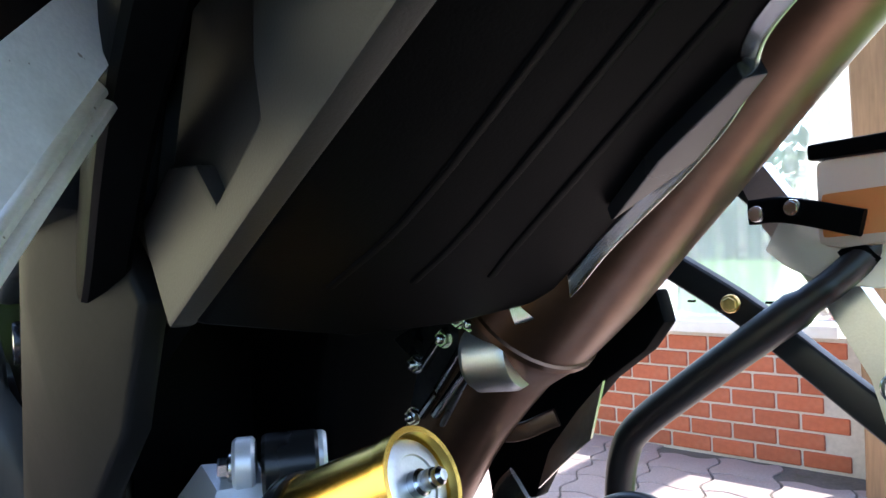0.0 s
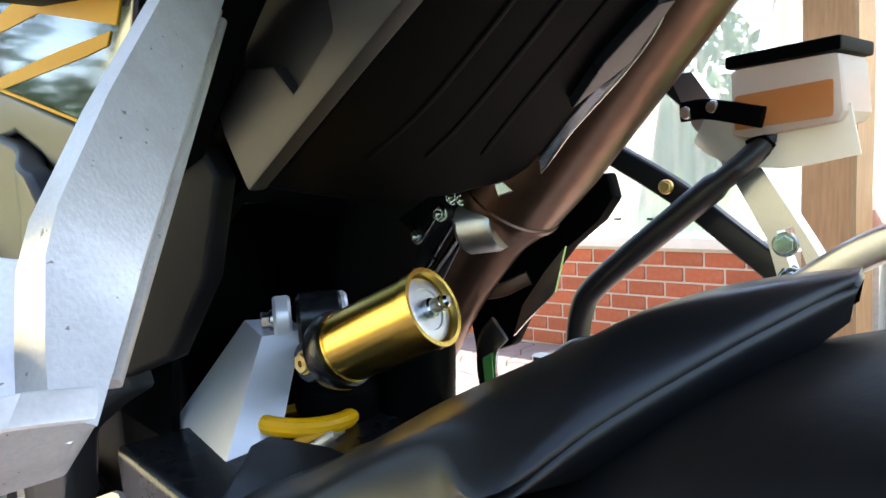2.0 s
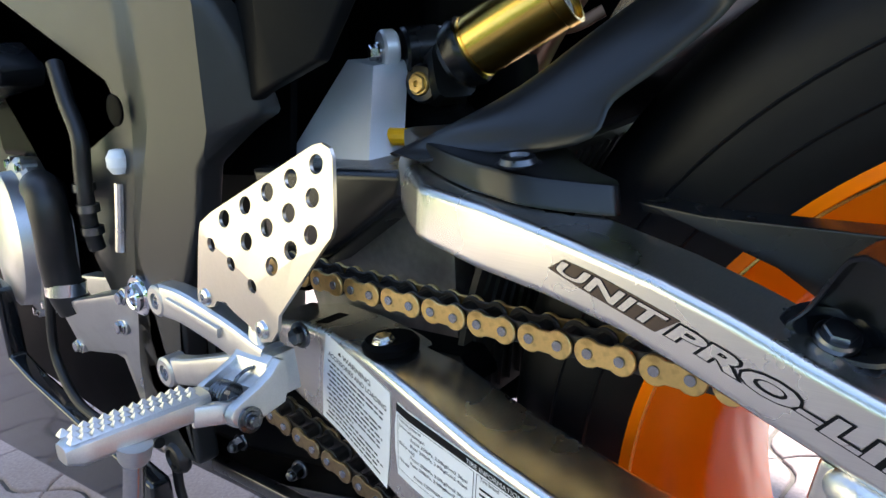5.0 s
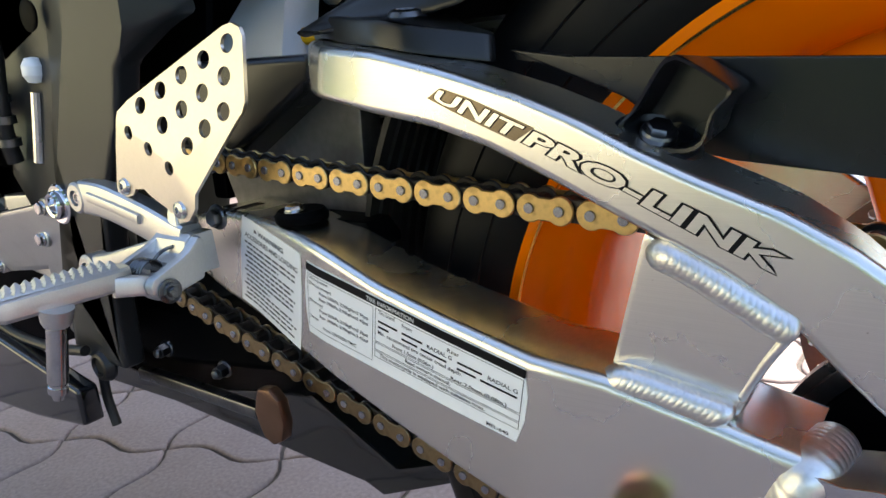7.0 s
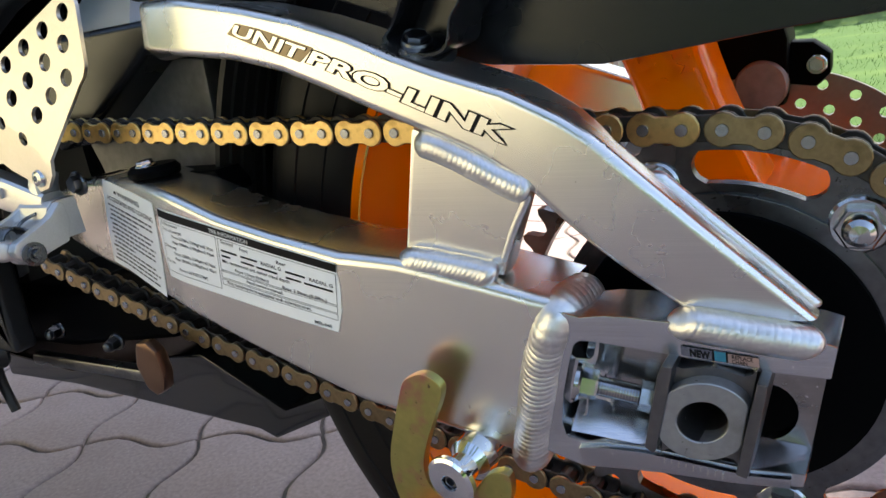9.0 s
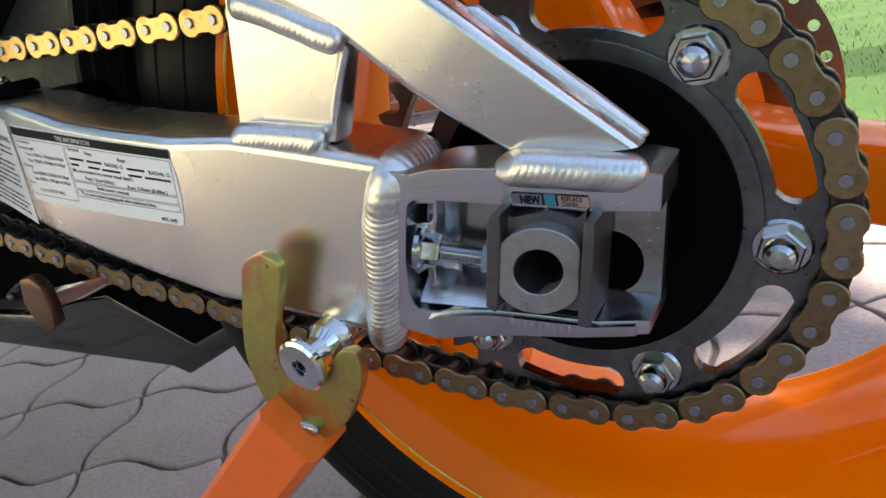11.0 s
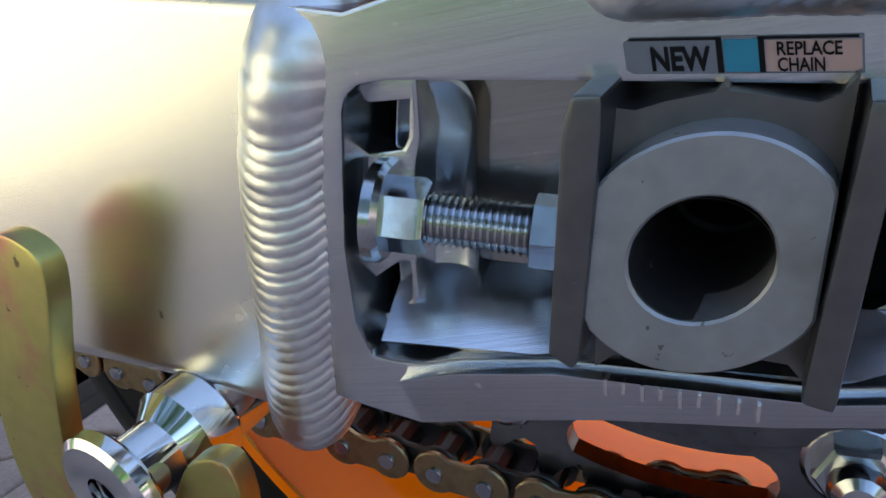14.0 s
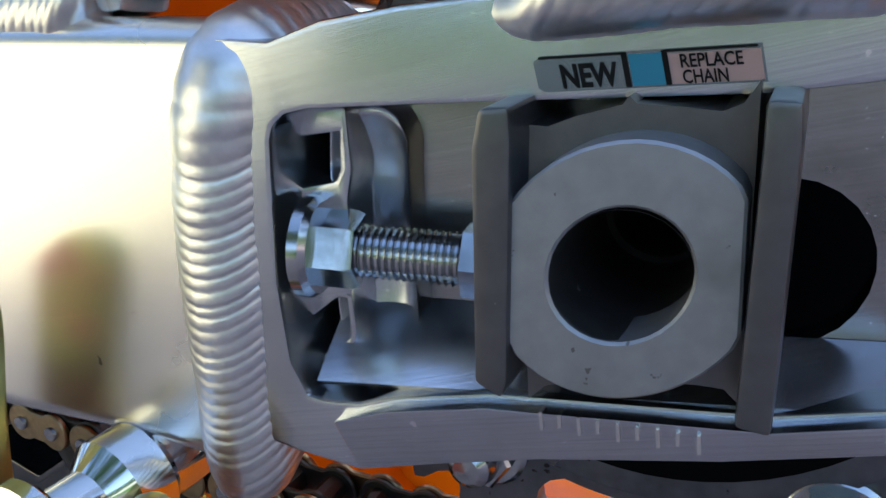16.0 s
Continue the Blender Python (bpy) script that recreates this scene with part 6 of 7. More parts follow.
sub(hose, "hose_end", turned([(0.0003, 0), (0.0085, 0), (0.0085, 0.012), (0.0003, 0.012)], axes((-0.208, 0.335, 0.688), (-0.75, -0.2, -0.65)), 20), BLACK)
hose2 = sub(bike, "clutch_hose", tube(smooth_path([(-0.372, 0.300, 0.490), (-0.362, 0.300, 0.520), (-0.342, 0.300, 0.540), (-0.317, 0.300, 0.548), (-0.290, 0.300, 0.540), (-0.27, 0.30, 0.520)], 8), 0.0065, 16), HOSE, "black rubber hose loop")
sub(hose2, "banjo_fitting", turned([(0.0003, 0), (0.007, 0), (0.007, 0.014), (0.0055, 0.016), (0.0055, 0.024), (0.0078, 0.025), (0.0078, 0.030), (0.0003, 0.030)], axes((-0.350, 0.280, 0.510), (0, 0, 1)), 18), DARKSTEEL)

# ---- engine left side ----
engine = sub(bike, "engine_block", prism([(-1.45, 0.20), (-0.70, 0.26), (-0.66, 0.45), (-0.66, 0.60), (-0.82, 0.63), (-1.45, 0.62)], [], xz(0.075), 0.0, 0.12, 0.01), DUSTY, "dark dusty engine block")
gm = axes((-0.958, 0.030, 0.428), (-0.15, -1, 0.05))
gen = sub(bike, "generator_cover", turned([(0.092, -0.02), (0.092, 0.008), (0.086, 0.014), (0.078, 0.016), (0.076, 0.030), (0.066, 0.036), (0.040, 0.040), (0.0003, 0.041)], gm, 48), ALU_CAST, "silver cast generator cover")
for k in range(9):
    a = 2 * math.pi * k / 9 + 0.3
    p = gm @ Vector((0.088 * math.cos(a), 0.088 * math.sin(a), 0.006))
    sub(gen, "cover_boss", turned([(0.0085, -0.01), (0.0085, 0.006), (0.0003, 0.006)], axes(p, (-0.15, -1, 0.05)), 16), ALU_CAST)
    sub(gen, "cover_bolt", hexed(axes(p + Vector((-0.001, -0.006, 0)), (-0.15, -1, 0.05)), 0.009, 0.005, 0.0065), STEEL)
PUMP = [(-0.8136, 0.3762), (-0.7424, 0.3947), (-0.6775, 0.4051), (-0.6454, 0.3827), (-0.6763, 0.3044), (-0.7194, 0.2926), (-0.7113, 0.337), (-0.8202, 0.3202)]


def on_pump(u, v, h):
    return Vector((u, -0.020 + h + abs(u + 0.765) * 0.30 - (v - 0.35) * 0.25, v))


pump = sub(bike, "water_pump_cover", prism(PUMP, [], on_pump, 0.0, 0.055, 0.006), ALU_CAST, "silver cast water pump cover", 40)
sub(pump, "pump_flange", prism([(-0.828, 0.398), (-0.700, 0.408), (-0.672, 0.360), (-0.690, 0.262), (-0.735, 0.262), (-0.760, 0.318), (-0.835, 0.325)], [], xz(0.018), 0.0, 0.020, 0.004), ALU_CAST)
for u, v in [(-0.6935, 0.3704), (-0.6953, 0.3112), (-0.6746, 0.4011), (-0.8097, 0.3307)]:
    sub(pump, "pump_boss", turned([(0.0085, -0.012), (0.0085, 0.003), (0.0070, 0.004), (0.0003, 0.004)], axes(on_pump(u, v, 0.003), (0, -1, 0)), 18), ALU_CAST)
    sub(pump, "pump_bolt", hexed(axes(on_pump(u, v, -0.001), (0, -1, 0)), 0.010, 0.005, 0.007), STEEL)
sub(bike, "coolant_hose", tube(smooth_path([(-0.815, 0.010, 0.480), (-0.785, -0.015, 0.497), (-0.750, -0.025, 0.492), (-0.748, -0.025, 0.460), (-0.762, -0.022, 0.430), (-0.768, -0.018, 0.400), (-0.768, -0.012, 0.380)], 8), 0.0165, 24), HOSE, "thick black coolant hose")
sub(bike, "hose_clip", turned([(0.0165, -0.006), (0.0182, -0.006), (0.0182, 0.006), (0.0165, 0.006)], axes((-0.767, -0.018, 0.402), (0.05, 0.1, 1)), 28), STEEL, "steel hose clip")
sub(bike, "breather_hose", tube(smooth_path([(-0.745, 0.005, 0.605), (-0.724, 0.000, 0.571), (-0.707, -0.002, 0.541), (-0.710, -0.004, 0.511), (-0.712, -0.005, 0.491), (-0.718, -0.004, 0.465), (-0.722, 0.0, 0.44)], 8), 0.0075, 16), HOSE, "thin black breather hose")
for z in (0.497, 0.478, 0.458):
    sub(bike, "hose_fitting", turned([(0.0078, -0.003), (0.0098, -0.003), (0.0098, 0.004), (0.0078, 0.004)], axes((-0.714, -0.004, z), (0.1, 0, 1)), 16), DARKSTEEL, "dark steel hose fitting")
for k in range(5):
    sub(bike, "bellows_ring", turned([(0.019, -0.0025), (0.0235, 0.0), (0.019, 0.0025)], axes((-0.735, 0.035, 0.560 - 0.0075 * k), (0.25, -0.3, 1)), 28), HOSE, "black rubber bellows ring")
rod = sub(bike, "shift_rod", tube([(-0.668, 0.008, 0.500), (-0.675, 0.006, 0.470), (-0.683, 0.004, 0.440)], 0.0052, 12), ALU, "pale aluminium shift rod with a ball joint")
sub(rod, "ball_joint", turned([(0.0003, -0.011), (0.006, -0.010), (0.0095, -0.004), (0.0095, 0.004), (0.006, 0.010), (0.0003, 0.011)], axes((-0.664, 0.008, 0.518), (0.1, 0, 1)), 20), LABEL)
sub(bike, "black_cable", tube(smooth_path([(-0.840, -0.010, 0.385), (-0.856, -0.012, 0.315), (-0.810, -0.014, 0.270), (-0.720, -0.012, 0.262), (-0.65, -0.01, 0.270)], 8), 0.005, 12), HOSE, "black sheathed cable")
for k in range(4):
    sub(bike, "cable", tube(smooth_path([(-0.780, 0.03, 0.585 - 0.01 * k), (-0.74, 0.025, 0.59 - 0.012 * k), (-0.70, 0.03, 0.575 - 0.012 * k)], 6), 0.0032, 10), HOSE, "thin black wiring")
sub(bike, "cylinder_cover", prism([(-1.05, 0.52), (-0.80, 0.51), (-0.76, 0.55), (-0.80, 0.60), (-1.05, 0.60)], [], xz(0.04), 0.0, 0.06, 0.01), BLACK, "dark cylinder cover", 60)
sub(bike, "belly_pan_lining", prism([(-1.30, 0.42), (-0.66, 0.42), (-0.70, 0.25), (-0.82, 0.225), (-0.92, 0.192), (-1.156, 0.2146), (-1.28, 0.254)], [], xz(0.056), 0.0, 0.006), BLACK, "black inner face of the belly pan")

# ---- fairing ----
WEDGE = [(-1.05, 0.650), (-0.830, 0.632), (-0.785, 0.606), (-0.795, 0.590), (-1.05, 0.575)]
sub(bike, "fairing_wedge", prism(WEDGE, [], xz(-0.03), 0.0, 0.06, 0.006), SATIN, "satin black fairing inner wedge", 60)
FAIR = [(-1.30, 0.760), (-0.94, 0.730), (-0.8565, 0.7207), (-0.793, 0.7135), (-0.735, 0.722), (-0.669, 0.7249), (-0.596, 0.704), (-0.530, 0.676), (-0.512, 0.677), (-0.485, 0.692), (-0.4800, 0.7155), (-0.681, 0.759), (-0.89, 0.803), (-1.30, 0.87)]
fair = sub(bike, "side_fairing", prism(FAIR, [], xz(0.020), 0.0, 0.035, 0.006), FAIRGREY, "dark grey side fairing panel", 60)
UPF = [(-0.4471, 0.7090), (-0.681, 0.7595), (-0.89, 0.8035), (-1.30, 0.8705), (-1.30, 1.15), (-0.60, 1.10), (-0.40, 0.95), (-0.36, 0.80), (-0.40, 0.72)]
upf = sub(bike, "tank_panel", prism(UPF, [], xz(0.018), 0.0, 0.05, 0.003), GLOSS, "glossy black tank panel with yellow-orange stripes", 60)
for st in ([(-0.70, 0.8151), (-0.55, 0.8139), (-0.46, 0.84), (-0.37, 0.80), (-0.402, 0.7602), (-0.5507, 0.7948), (-0.7024, 0.8044)], [(-0.7212, 0.7714), (-0.51, 0.7640), (-0.4123, 0.759), (-0.4192, 0.7526), (-0.46, 0.753), (-0.7178, 0.7617)], [(-0.7136, 0.7692), (-0.7178, 0.7617), (-0.8729, 0.7997), (-0.88, 0.808), (-0.7425, 0.8135), (-0.7098, 0.8064), (-0.853, 0.800)]):
    sub(upf, "orange_stripe", prism(st, [], xz(0.018), -0.0008, 0.0005), STRIPE)
sub(upf, "pinstripe", prism([(-0.71, 0.7665), (-0.4528, 0.7130), (-0.4535, 0.7110), (-0.7105, 0.7640)], [], xz(0.018), -0.0008, 0.0005), STRIPE)
sub(bike, "belly_pan", prism([(-1.20, 0.42), (-0.945, 0.380), (-0.950, 0.300), (-0.900, 0.285), (-0.780, 0.262), (-0.640, 0.240), (-0.640, 0.205), (-0.74, 0.190), (-1.20, 0.15)], [], xz(-0.030), 0.0, 0.02, 0.004), GLOSS, "glossy black belly pan side", 60)
REARP = [(-0.760, 0.186), (-0.636, 0.190), (-0.380, 0.182), (-0.362, 0.176), (-0.255, 0.228), (-0.262, 0.240), (-0.345, 0.205), (-0.430, 0.246), (-0.470, 0.240), (-0.636, 0.206), (-0.760, 0.215)]
rp = sub(bike, "belly_pan_tail", prism(REARP, [], xz(0.058), 0.0, 0.10, 0.003), GLOSS, "glossy black belly pan tail", 40)
slab([(-0.640, 0.035, 0.232), (-0.560, 0.034, 0.234), (-0.460, 0.030, 0.238)], 0.012, 0.012, DARKSTEEL, "stand_tube", bike, "dark side stand tube folded up")
sub(bike, "side_stand_foot", prism([(-0.390, 0.298), (-0.378, 0.300), (-0.369, 0.293), (-0.367, 0.276), (-0.371, 0.263), (-0.381, 0.257), (-0.391, 0.262), (-0.396, 0.280)], [], xz(-0.022), 0.0, 0.010, 0.003), PIPE, "worn rusty side stand foot")
knob = sub(bike, "gear_lever_pad", turned([(0.0003, 0.0), (0.015, 0.0), (0.016, 0.003), (0.013, 0.010), (0.010, 0.011), (0.009, 0.008), (0.0003, 0.008)], axes((-0.645, 0.006, 0.252), (0, -1, 0)), 28), HOSE, "black rubber lever pad")
sub(knob, "lever_tail", tube(smooth_path([(-0.648, 0.0, 0.245), (-0.650, 0.0, 0.220), (-0.643, 0.0, 0.192)], 5), 0.0045, 12), HOSE)
sub(bike, "engine_underside", prism([(-0.98, 0.30), (-0.62, 0.29), (-0.47, 0.33), (-0.47, 0.25), (-0.64, 0.225), (-0.98, 0.22)], [], xz(0.07), 0.0, 0.16, 0.01), BLACK, "dark engine underside", 60)
for u, v in ((-0.530, 0.252), (-0.600, 0.262)):
    sub(bike, "sump_bolt", hexed(axes((u, 0.050 if u > -0.6 else 0.04, v), (0.2, -1, 0)), 0.011, 0.010, 0.008, 0.0045), DARKSTEEL, "dull steel dome bolt")
# ---- rear brake ----
cal = sub(bike, "rear_caliper", prism([(-0.060, 0.470), (0.004, 0.470), (0.012, 0.440), (0.010, 0.400), (-0.010, 0.398), (-0.016, 0.418), (-0.034, 0.420), (-0.044, 0.400), (-0.060, 0.405)], [], xz(0.185), 0.0, 0.045, 0.004), BLACK, "black rear brake caliper")
sub(cal, "caliper_lug", prism([(0.004, 0.438), (0.024, 0.436), (0.034, 0.428), (0.034, 0.416), (0.026, 0.408), (0.006, 0.412)], [], xz(0.20), 0.0, 0.02, 0.003), BLACK)
sub(cal, "caliper_piston", turned([(0.0003, 0.0), (0.0141, 0.0), (0.0156, 0.002), (0.0156, 0.010), (0.0003, 0.010)], axes((-0.0036, 0.181, 0.4135), (0, 1, 0)), 36), CASTGREY, "dull grey caliper piston")
sub(cal, "caliper_pin", hexed(axes((0.026, 0.198, 0.422), (0, -1, 0)), 0.008, 0.003, 0.006), STEEL)
sub(bike, "right_swingarm", loft([rounded_ring(x, z - 0.028, x, z + 0.022, 0.235, 0.270, 0.006) for x, z in ((-0.30, 0.46), (-0.20, 0.44), (-0.10, 0.40), (0.0, 0.33), (0.04, 0.32))]), ALU, "right-hand arm of the swingarm")

# ---- stand ----
stand = thing("paddock_stand", (-0.25, -0.08, 0.0), "orange paddock stand with yellow zinc hooks under the swingarm", "paddock stand")
HOOK = [(-0.117, 0.331), (-0.113, 0.336), (-0.105, 0.339), (-0.099, 0.337), (-0.096, 0.333), (-0.098, 0.326), (-0.103, 0.316), (-0.108, 0.305), (-0.112, 0.293), (-0.111, 0.283), (-0.103, 0.277), (-0.092, 0.280), (-0.085, 0.288), (-0.079, 0.295), (-0.072, 0.297), (-0.069, 0.294), (-0.070, 0.284), (-0.077, 0.271), (-0.085, 0.261), (-0.097, 0.252), (-0.112, 0.247), (-0.121, 0.258), (-0.128, 0.267), (-0.131, 0.281), (-0.130, 0.295), (-0.124, 0.313)]
part("hook", prism(closed(HOOK, 3), [], xz(-0.0785), 0.0, 0.005, 0.0007), ZINC, stand, "yellow zinc plated hook plate")
part("hook_weld", weld([(-0.1200, -0.0795, 0.2610), (-0.1120, -0.0800, 0.2585), (-0.1000, -0.0800, 0.2565)], 0.0028), STEEL, stand)
# square tube running down and forward to the floor, with a foot roller
sa, sb = Vector((-0.108, -0.079, 0.260)), Vector((-0.330, -0.095, 0.045))
sdn = (sb - sa).normalized()
up_ = Vector((0, 1, 0)).cross(sdn).normalized()
ringof = lambda c: [c + Vector((0, 1, 0)) * (0.0145 * p) + up_ * (0.0165 * q) for p, q in ((-1, -0.8), (-0.8, -1), (0.8, -1), (1, -0.8), (1, 0.8), (0.8, 1), (-0.8, 1), (-1, 0.8))]
part("stand_arm", loft([ringof(sa), ringof(sb)]), STANDORANGE, stand, "orange painted square tube arm")
part("foot_roller", turned([(0.0003, -0.02), (0.045, -0.02), (0.048, -0.014), (0.048, 0.014), (0.045, 0.02), (0.0003, 0.02)], axes((-0.330, -0.100, 0.048), (0, 1, 0)), 32), BLACK, stand, "black plastic roller")


# ---- surroundings ----
# wavy interlocking pavers
PA, PB = Vector((0.167, 0.0635, 0)), Vector((0.060, -0.142, 0))
PO_ = Vector((-0.891, 0.173, 0))


def wave(p, q, amp, n=8):
    """S-shaped edge from p to q."""
    d = q - p
    nrm = Vector((-d.y, d.x, 0)).normalized()
    return [p + d * (k / n) + nrm * (amp * math.sin(2 * math.pi * k / n)) for k in range(n)]


def paver_mesh():
    bm = bmesh.new()
    z = Vector((0, 0, 0))
    loop = wave(z, PA, 0.014) + wave(PA, PA + PB, 0.012)
    e3 = [PB + (PA) * (k / 8) + Vector((-PA.y, PA.x, 0)).normalized() * (0.014 * math.sin(2 * math.pi * k / 8)) for k in range(8, 0, -1)]
    e4 = [PB * (k / 8) + Vector((-PB.y, PB.x, 0)).normalized() * (0.012 * math.sin(2 * math.pi * k / 8)) for k in range(8, 0, -1)]
    loop = loop + e3 + e4
    c = (PA + PB) / 2
    def ring(inset, h):
        out = []
        for p in loop:
            d = (c - p)
            out.append(p - c + d.normalized() * inset + Vector((0, 0, h)))
        return out
    loft([ring(0.0035, -0.03), ring(0.0035, -0.003), ring(0.0055, -0.0006), ring(0.0090, 0.0)], True, True, bm)
    bmesh.ops.recalc_face_normals(bm, faces=bm.faces)
    me = bpy.data.meshes.new("paver")
    bm.to_mesh(me)
    bm.free()
    me.polygons.foreach_set("use_smooth", [True] * len(me.polygons))
    me.set_sharp_from_angle(angle=radians(50))
    me.materials.append(PAVER)
    return me


PAVER_ME = paver_mesh()
bm = bmesh.new()
vs = [bm.verts.new(p) for p in ((-6, -4, -0.006), (6, -4, -0.006), (6, 2.3, -0.006), (-6, 2.3, -0.006))]
bm.faces.new(vs)
pavement = tagged(part("pavement", bm, JOINT), "reddish wavy concrete pavers with sandy joints", "pavement", kind="structure")
rr = random.Random(8)
far = bmesh.new()
inv = Matrix(((PA.x, PB.x), (PA.y, PB.y))).inverted()
n_near = 0
for i in range(-26, 27):
    for j in range(-26, 27):
        c = PO_ + PA * (i + 0.5) + PB * (j + 0.5)
        if c.y > 1.98 or (c.x > -0.40 and c.y > 1.02) or not (-3.4 < c.x < 2.6) or c.y < -2.4:
            continue
        tilt = Matrix.Translation((c.x, c.y, -0.001 * rr.random())) @ Matrix.Rotation(radians(rr.uniform(-0.5, 0.5)), 4, "X") @ Matrix.Rotation(radians(rr.uniform(-0.5, 0.5)), 4, "Y")
        if -1.45 < c.x < 0.75 and -0.30 < c.y < 1.25 and n_near < 300:
            n_near += 1
            ob = new("paver", PAVER_ME)
            ob.parent = pavement
            ob.matrix_basis = tilt
        else:
            base = len(far.verts)
            far.from_mesh(PAVER_ME)
            far.verts.ensure_lookup_table()
            bmesh.ops.transform(far, matrix=tilt, verts=far.verts[base:])
tagged(part("pavers", far, PAVER, pavement, "reddish wavy concrete pavers further off"), kind="stuff")

# lawn
bm = bmesh.new()
NX, NY = 60, 60
grid = {}
for i in range(NX + 1):
    for j in range(NY + 1):
        x, y = -0.40 + (i / NX) ** 1.5 * 60, 1.05 + (j / NY) ** 1.8 * 80
        grid[i, j] = bm.verts.new((x, y, 0.004 + 0.02 * noise.noise(Vector((x, y, 0)))))
for i in range(NX):
    for j in range(NY):
        bm.faces.new((grid[i, j], grid[i + 1, j], grid[i + 1, j + 1], grid[i, j + 1]))
tagged(part("lawn", bm, GRASS), "green mown lawn with dappled sunlight put into its colour", "lawn", kind="structure")
bm = bmesh.new()
for k in range(9000):
    y = 1.06 + 6 * rr.random() ** 1.6
    x = -0.40 + rr.random() * (1.2 + 0.5 * y)
    h, a = 0.012 + 0.02 * rr.random(), rr.uniform(0, 6.3)
    w = Vector((math.cos(a), math.sin(a), 0)) * 0.0016
    p = Vector((x, y, 0.0))
    tip = p + Vector((rr.uniform(-0.02, 0.02), rr.uniform(-0.02, 0.02), h))
    bm.faces.new([bm.verts.new(q) for q in (p - w, p + w, tip)])
tagged(part("grass_blades", bm, GRASS), "short green blades of grass", "grass", kind="stuff")

# low brick wall with a ledge
WD = Vector((0.987, 0.16, 0)).normalized()
WNR = Vector((0.16, -0.987, 0)).normalized()
W0 = Vector((-4.2, 1.57, 0))


def on_wall(u, d, z):
    return W0 + WD * u - WNR * d + Vector((0, 0, z))


def wall_box(u0, u1, d0, d1, z0, z1):
    bm = bmesh.new()
    loft([[on_wall(u, d, z) for u, d in ((u0, d0), (u1, d0), (u1, d1), (u0, d1))] for z in (z0, z1)], True, True, bm)
    return bm


wall = tagged(part("wall_garden", wall_box(0, 3.55, 0.006, 0.22, -0.03, 0.385), MORTAR), "low red brick garden wall with pale mortar", "wall", kind="structure")
bm = bmesh.new()
prism([(0, 0), (0.1265, 0), (0.1265, 0.0465), (0, 0.0465)], [], lambda u, v, h: Vector((u, h, v)), 0.0, 0.05, 0.003, 1, bm)
bmesh.ops.recalc_face_normals(bm, faces=bm.faces)
BRICK_ME = bpy.data.meshes.new("brick")
bm.to_mesh(BRICK_ME)
bm.free()
BRICK_ME.materials.append(BRICK)
ang = math.atan2(WD.y, WD.x)
for row in range(7):
    for k in range(-1, 27):
        u = k * 0.133 + (0.0665 if row % 2 else 0)
        if u < 0 or u > 3.20:
            continue
        ob = new("brick", BRICK_ME)
        ob.parent = wall
        p = on_wall(u, rr.uniform(-0.001, 0.002), 0.004 + row * 0.0535)
        ob.matrix_basis = Matrix.Translation(p) @ Matrix.Rotation(ang, 4, "Z")
pier = tagged(part("wall_pier", wall_box(3.30, 3.95, 0.156, 0.40, -0.03, 0.55), MORTAR), "red brick pier at the end of the garden wall", "wall", kind="structure")
for row in range(10):
    for k in range(5):
        u = 3.30 + k * 0.133 - (0.0665 if row % 2 else 0)
        ob = new("brick", BRICK_ME)
        ob.parent = pier
        ob.matrix_basis = Matrix.Translation(on_wall(u, 0.150, 0.004 + row * 0.0535)) @ Matrix.Rotation(ang, 4, "Z")
ledge = tagged(part("wall_ledge", wall_box(0, 3.30, -0.02, 0.24, 0.386, 0.42), RENDERWALL), "pale stone ledge on the brick wall", "ledge", kind="structure")
# corrugated translucent screen standing on the wall
bm = bmesh.new()
prev = None
for k in range(520):
    u = -0.2 + k * 0.012
    d = 0.12 + 0.012 * math.sin(u * 2 * math.pi / 0.076)
    cur = [bm.verts.new(on_wall(u, d + e, z)) for e in (0, 0.0015) for z in (0.425, 1.3)]
    if prev:
        bm.faces.new((prev[0], cur[0], cur[1], prev[1]))
        bm.faces.new((prev[2], cur[2], cur[3], prev[3]))
    prev = cur
SCREEN = bpy.data.materials.new("translucent_white_sheet")
SCREEN.use_nodes = True
sn, sl = SCREEN.node_tree.nodes, SCREEN.node_tree.links
tr, mx = sn.new("ShaderNodeBsdfTranslucent"), sn.new("ShaderNodeMixShader")
tr.inputs[0].default_value = (0.93, 0.92, 0.9, 1)
sn["Principled BSDF"].inputs["Base Color"].default_value = (0.85, 0.84, 0.82, 1)
mx.inputs[0].default_value = 0.75
sl.new(sn["Principled BSDF"].outputs[0], mx.inputs[1])
sl.new(tr.outputs[0], mx.inputs[2])
clear, mx2 = sn.new("ShaderNodeBsdfTransparent"), sn.new("ShaderNodeMixShader")
mx2.inputs[0].default_value = 0.72
sl.new(mx.outputs[0], mx2.inputs[1])
sl.new(clear.outputs[0], mx2.inputs[2])
sl.new(mx2.outputs[0], sn["Material Output"].inputs[0])
tagged(part("fence_screen", bm, SCREEN, None, "", 80), "white translucent corrugated plastic screen", "fence", kind="structure")
for k in range(26):
    u = 0.2 + k * 0.125
    ob = part("screen_clip", wall_box(u, u + 0.022, 0.092, 0.108, 0.47, 0.477), BLACK)
    tagged(ob, "small dark fixing clip on the white screen", "clip", "clips along the screen")

